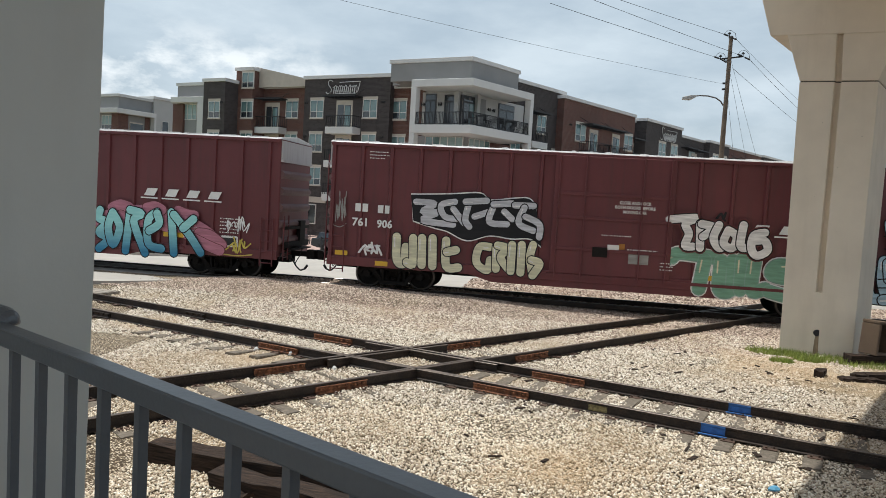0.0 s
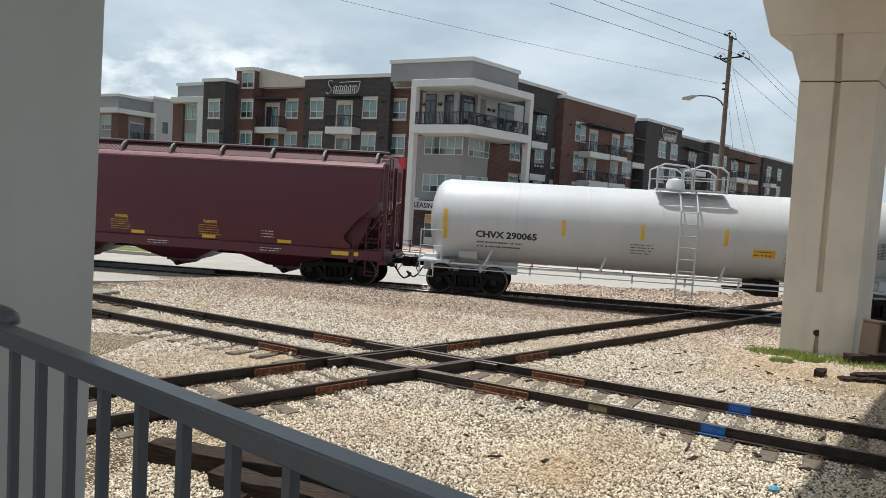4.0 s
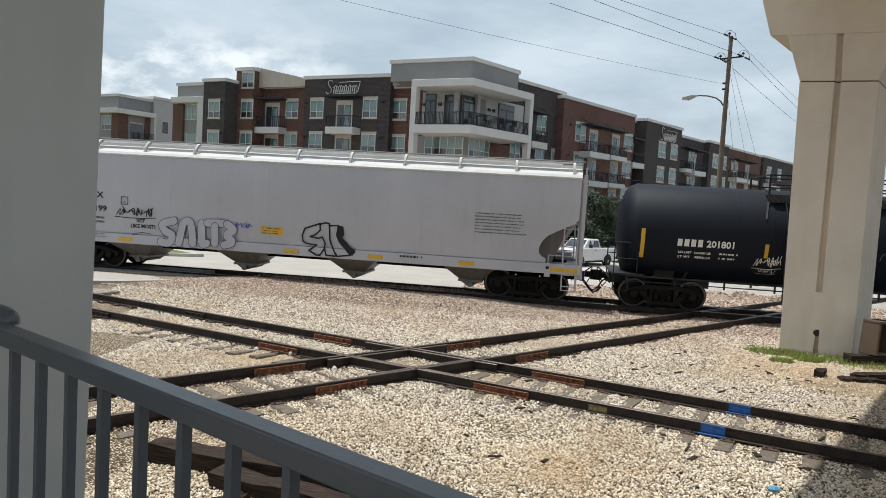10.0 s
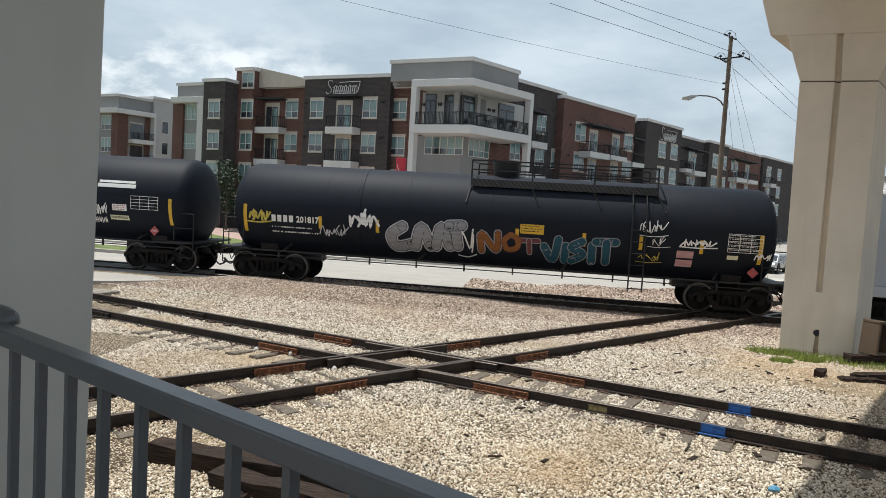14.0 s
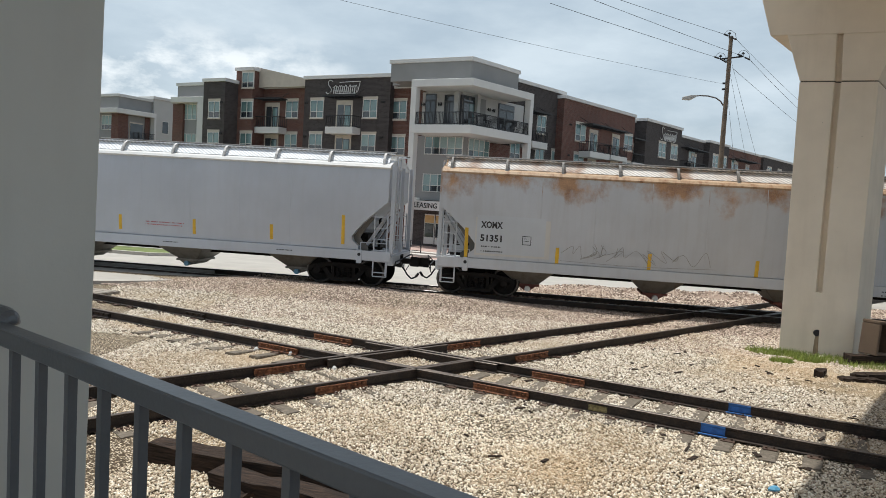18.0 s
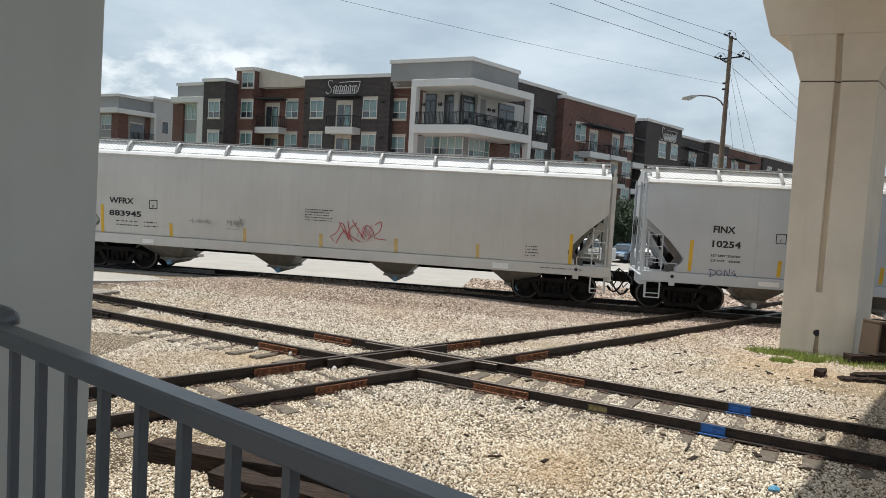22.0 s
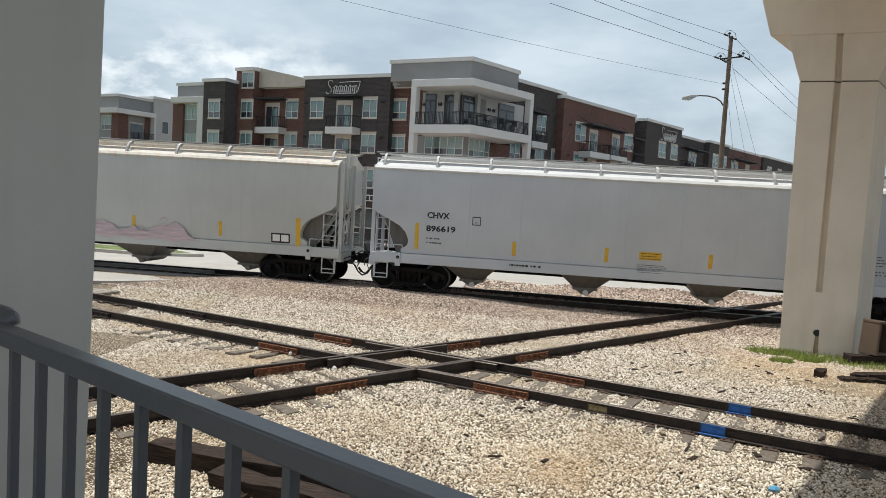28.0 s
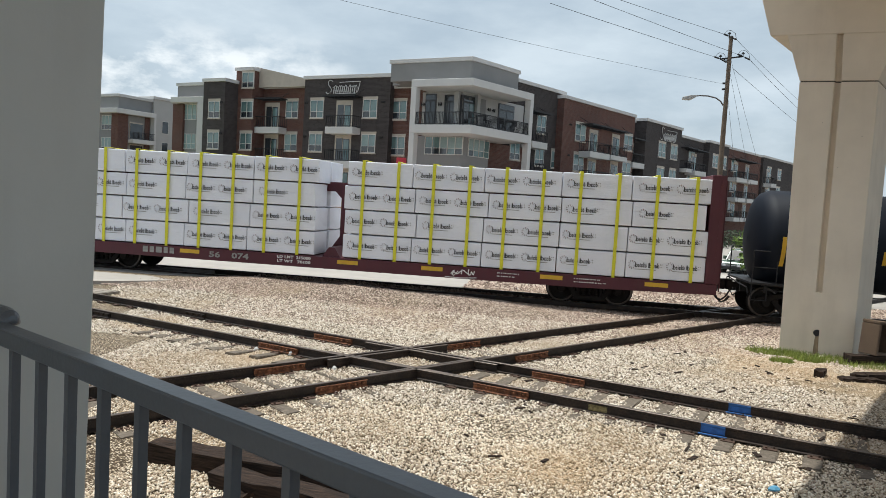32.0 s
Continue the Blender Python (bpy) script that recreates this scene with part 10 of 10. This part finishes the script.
vehicle("pickup_truck", "white crew-cab pickup truck parked on the street", "pickup truck", 2.5, 53.9, 54, CAR_WHITE)
vehicle("pickup_truck", "white pickup truck parked on the street", "pickup truck", 8.6, 58.5, 58, CAR_WHITE)
vehicle("car", "blue-grey car parked on the street", "car", 6.2, 60.5, 60, CAR_BLUE, 4.6, 1.5, False)
vehicle("car", "dark car parked before the forecourt", "car", -14.2, 50.0, 176, CAR_DARK, 4.7, 1.45, False)
vehicle("car", "dark green off-road car parked by the street", "car", 14.2, 57.0, 60, CAR_GREEN, 4.4, 1.8, False)
vehicle("car", "silver car parked by the street", "car", 17.2, 60.0, 60, ALLOY, 4.6, 1.5, False)


# ---- street furniture ----
def globe_lamp(x, y):
    z = ground_z(y) + 0.1
    t = thing("street_lamp", "black post lamp with a white globe", "street lamp", pose(x, y, z), group="globe lamps")
    part("post", Shape().lathe([(0.16, 0), (0.16, 0.3), (0.09, 0.45), (0.06, 0.6), (0.045, 3.6), (0.08, 3.65), (0.1, 3.75)], 10), BLACK, t, smooth=True)
    part("globe", Shape().lathe([(0.001, 4.3), (0.10, 4.27), (0.20, 4.12), (0.22, 3.98), (0.16, 3.82), (0.10, 3.76)], 14), TRIM, t, "white globe", smooth=True)
    return t


globe_lamp(-7.1, 52.0)
globe_lamp(-35.5, 62.0)
globe_lamp(-13.0, 54.0)
for x, y in ((-16.0, 44.0), (-14.2, 44.2), (-12.6, 44.5), (-10.2, 45.0)):
    z = ground_z(y) + 0.012
    s = thing("bollard", "slim black bollard at the kerb", "bollard", pose(x, y, z), group="kerb bollards")
    part("post", Shape().rod((0, 0, 0), (0, 0, 1.35), 0.05, 8), BLACK, s)
    part("diamond_panel", Shape().box(-0.13, 0.13, -0.07, -0.055, -0.13, 0.13, m=pose(0, 0, 0.95, 0, 45, 0)), DOOR_DARK, s)
fen = thing("low_fence", "low black metal fence along the forecourt", "fence", pose(-20.5, 56.0, -1.09, 0, 0, -17))
for i in range(14):
    part("post", stored("fence_post", lambda: Shape().box(-0.03, 0.03, -0.03, 0.03, 0, 1.0).mesh("post", [BLACK])), None, fen, at=pose(i * 0.9, 0, 0))
for z in (0.25, 0.6, 0.95):
    part("fence_rail", Shape().box(0, 11.7, -0.02, 0.02, z, z + 0.04), BLACK, fen)
solid("stone", Shape().lathe([(0.02, 0.28), (0.16, 0.24), (0.27, 0.12), (0.30, 0.0)], 9), ROAD, "pale rough boulder beside the track", "stone", pose(-12.7, 18.2, GZ, 4, 8, 20))
for i, (x, y, k) in enumerate(((3.6, 29.8, 0.24), (5.0, 30.6, 0.30), (6.6, 30.2, 0.36), (8.0, 31.0, 0.40), (9.6, 30.6, 0.42), (1.8, 30.0, 0.2))):
    hp = Shape()
    hr2 = random.Random(60 + i)
    for _ in range(520):
        a, q = hr2.uniform(0, 6.283), math.sqrt(hr2.random())
        b = 0.05 * hr2.uniform(0.7, 1.6)
        px, py, pz = 1.7 * q * math.cos(a), 1.2 * q * math.sin(a), (1 - q) * k * 0.8
        hp.add([(px + b, py, pz), (px, py + b, pz), (px - b, py, pz), (px, py - b, pz), (px, py, pz + b * 0.9)], [(0, 1, 4), (1, 2, 4), (2, 3, 4), (3, 0, 4), (3, 2, 1, 0)])
    hp.lathe([(0.001, k * 0.75), (0.5, k * 0.5), (1.1, k * 0.2), (1.75, -0.05)], 12)
    solid("gravel_heap", hp, DARK_STONES, "low spread heap of brownish gravel behind the track", "gravel", pose(x, y, ground_z(y)), kind="stuff")

# traffic cones on the street
CONE = plain("orange_cone", (0.75, 0.14, 0.04), 0.6, 0, 0.08, 6, 40, 0)
for x, y in ((9.55, 50.6), (9.98, 51.0)):
    k = thing("traffic_cone", "orange traffic cone with a white band on the street", "traffic cone", pose(x, y, ground_z(y) + 0.013), group="traffic cones")
    part("cone", Shape().lathe([(0.20, 0.04), (0.13, 0.30), (0.04, 0.74), (0.001, 0.75)], 14), CONE, k, smooth=True)
    part("base", Shape().box(-0.23, 0.23, -0.23, 0.23, 0, 0.045), BLACK, k, bevel=0.02)
    part("band", Shape().lathe([(0.118, 0.36), (0.088, 0.52)], 14), TRIM, k, "white reflective band")
# wood chips and litter on the gravel
cr = random.Random(77)
chips = Shape()
for _ in range(70):
    x, y = cr.uniform(-1.0, 5.5), cr.uniform(9.0, 17.5)
    a, l, w = cr.uniform(0, 3.14), cr.uniform(0.05, 0.22), cr.uniform(0.012, 0.035)
    d, n = Vector((math.cos(a), math.sin(a), 0)), Vector((-math.sin(a), math.cos(a), 0))
    p = Vector((x, y, GZ + cr.uniform(0.025, 0.04)))
    chips.bar(p - d * l / 2, p + d * l / 2 + Vector((0, 0, cr.uniform(-0.01, 0.02))), w * 2, 0.015)
solid("wood_chips", chips, OLD_TIMBER, "dark wood splinters strewn on the gravel", "debris", kind="stuff")
for x, y, k in ((-5.65, 13.7, 0.05), (-4.88, 13.58, 0.06), (-3.75, 12.75, 0.05)):
    b = Shape()
    ring = [(k * math.cos(i * 1.05) * cr.uniform(0.7, 1.2), k * math.sin(i * 1.05) * cr.uniform(0.7, 1.2)) for i in range(6)]
    b.loft([[(u, v, 0.0) for u, v in ring], [(u * 0.8 + 0.01, v * 0.8, k * 0.8) for u, v in ring], [(u * 0.3, v * 0.3 + 0.01, k * 1.3) for u, v in ring]])
    solid("paper_litter", b, TRIM, "crumpled white scrap beside the rail", "litter", pose(x, y, GZ + 0.02), group="litter")


solid("plastic_litter", Shape().loft([[(0.07 * k * math.cos(i * 1.05) * (1 + 0.25 * (i % 2)), 0.05 * k * math.sin(i * 1.05), z) for i in range(6)] for k, z in ((1.0, 0.0), (1.1, 0.02), (0.6, 0.045))]), LITTER_BLUE, "crumpled pale blue plastic scrap on gravel", "litter", pose(2.83, 8.95, GZ + 0.03, 0, 0, 25), group="litter")


# ---- what moves ----
SPEED = 8.0827
# small unevenness of the train's pace: seconds, metres
DRIFT = [(0.0, -0.06), (1.0, 0.01), (2.0, 0.04), (3.0, 0.03), (5.0, 0.04), (7.0, 0.04), (9.0, 0.02), (11.0, -0.01), (13.0, -0.01), (15.0, -0.02), (17.0, -0.03), (19.0, 0.0), (21.0, 0.03), (22.5, 0.09), (23.0, 0.12), (23.5, -0.13),
         (24.0, -0.10), (25.0, -0.05), (26.3, -0.06), (27.5, -0.08), (28.5, -0.04), (29.5, 0.04), (30.5, 0.06), (32.0, 0.07)]


def gone(t):
    """How far the train has run at t seconds."""
    return SPEED * t + float(np.interp(t, [a for a, _ in DRIFT], [b for _, b in DRIFT]))


def motions():
    for car, x in CARS:
        walk(car, [(t, pose(x - gone(t), TRACK_Y, 0)) for t, _ in DRIFT])
    start = {car: x for car, x in CARS}
    for wheel, car, k in WHEELS:
        # each wheelset rolls while its car is between the piers and the stretch before them
        t0 = max(0.0, (start[car] - 24.0) / SPEED)
        t1 = min(32.0, (start[car] + 27.0) / SPEED)
        if t1 <= 0.2 or t0 >= 31.9:
            t0, t1 = 0.0, 0.3
        n = max(2, int((t1 - t0) * SPEED / 0.457 / radians(80)) + 1)
        rows = []
        for i in range(n + 1):
            t = t0 + (t1 - t0) * i / n
            rows.append((t, pose(k, 0, 0.457, 0, -math.degrees((gone(t) - gone(t0)) / 0.457) % 360, 0)))
        if t0 > 0.05:
            rows.insert(0, (0.0, rows[0][1]))
        if t1 < 31.95:
            rows.append((32.0, rows[-1][1]))
        walk(wheel, rows)


motions()
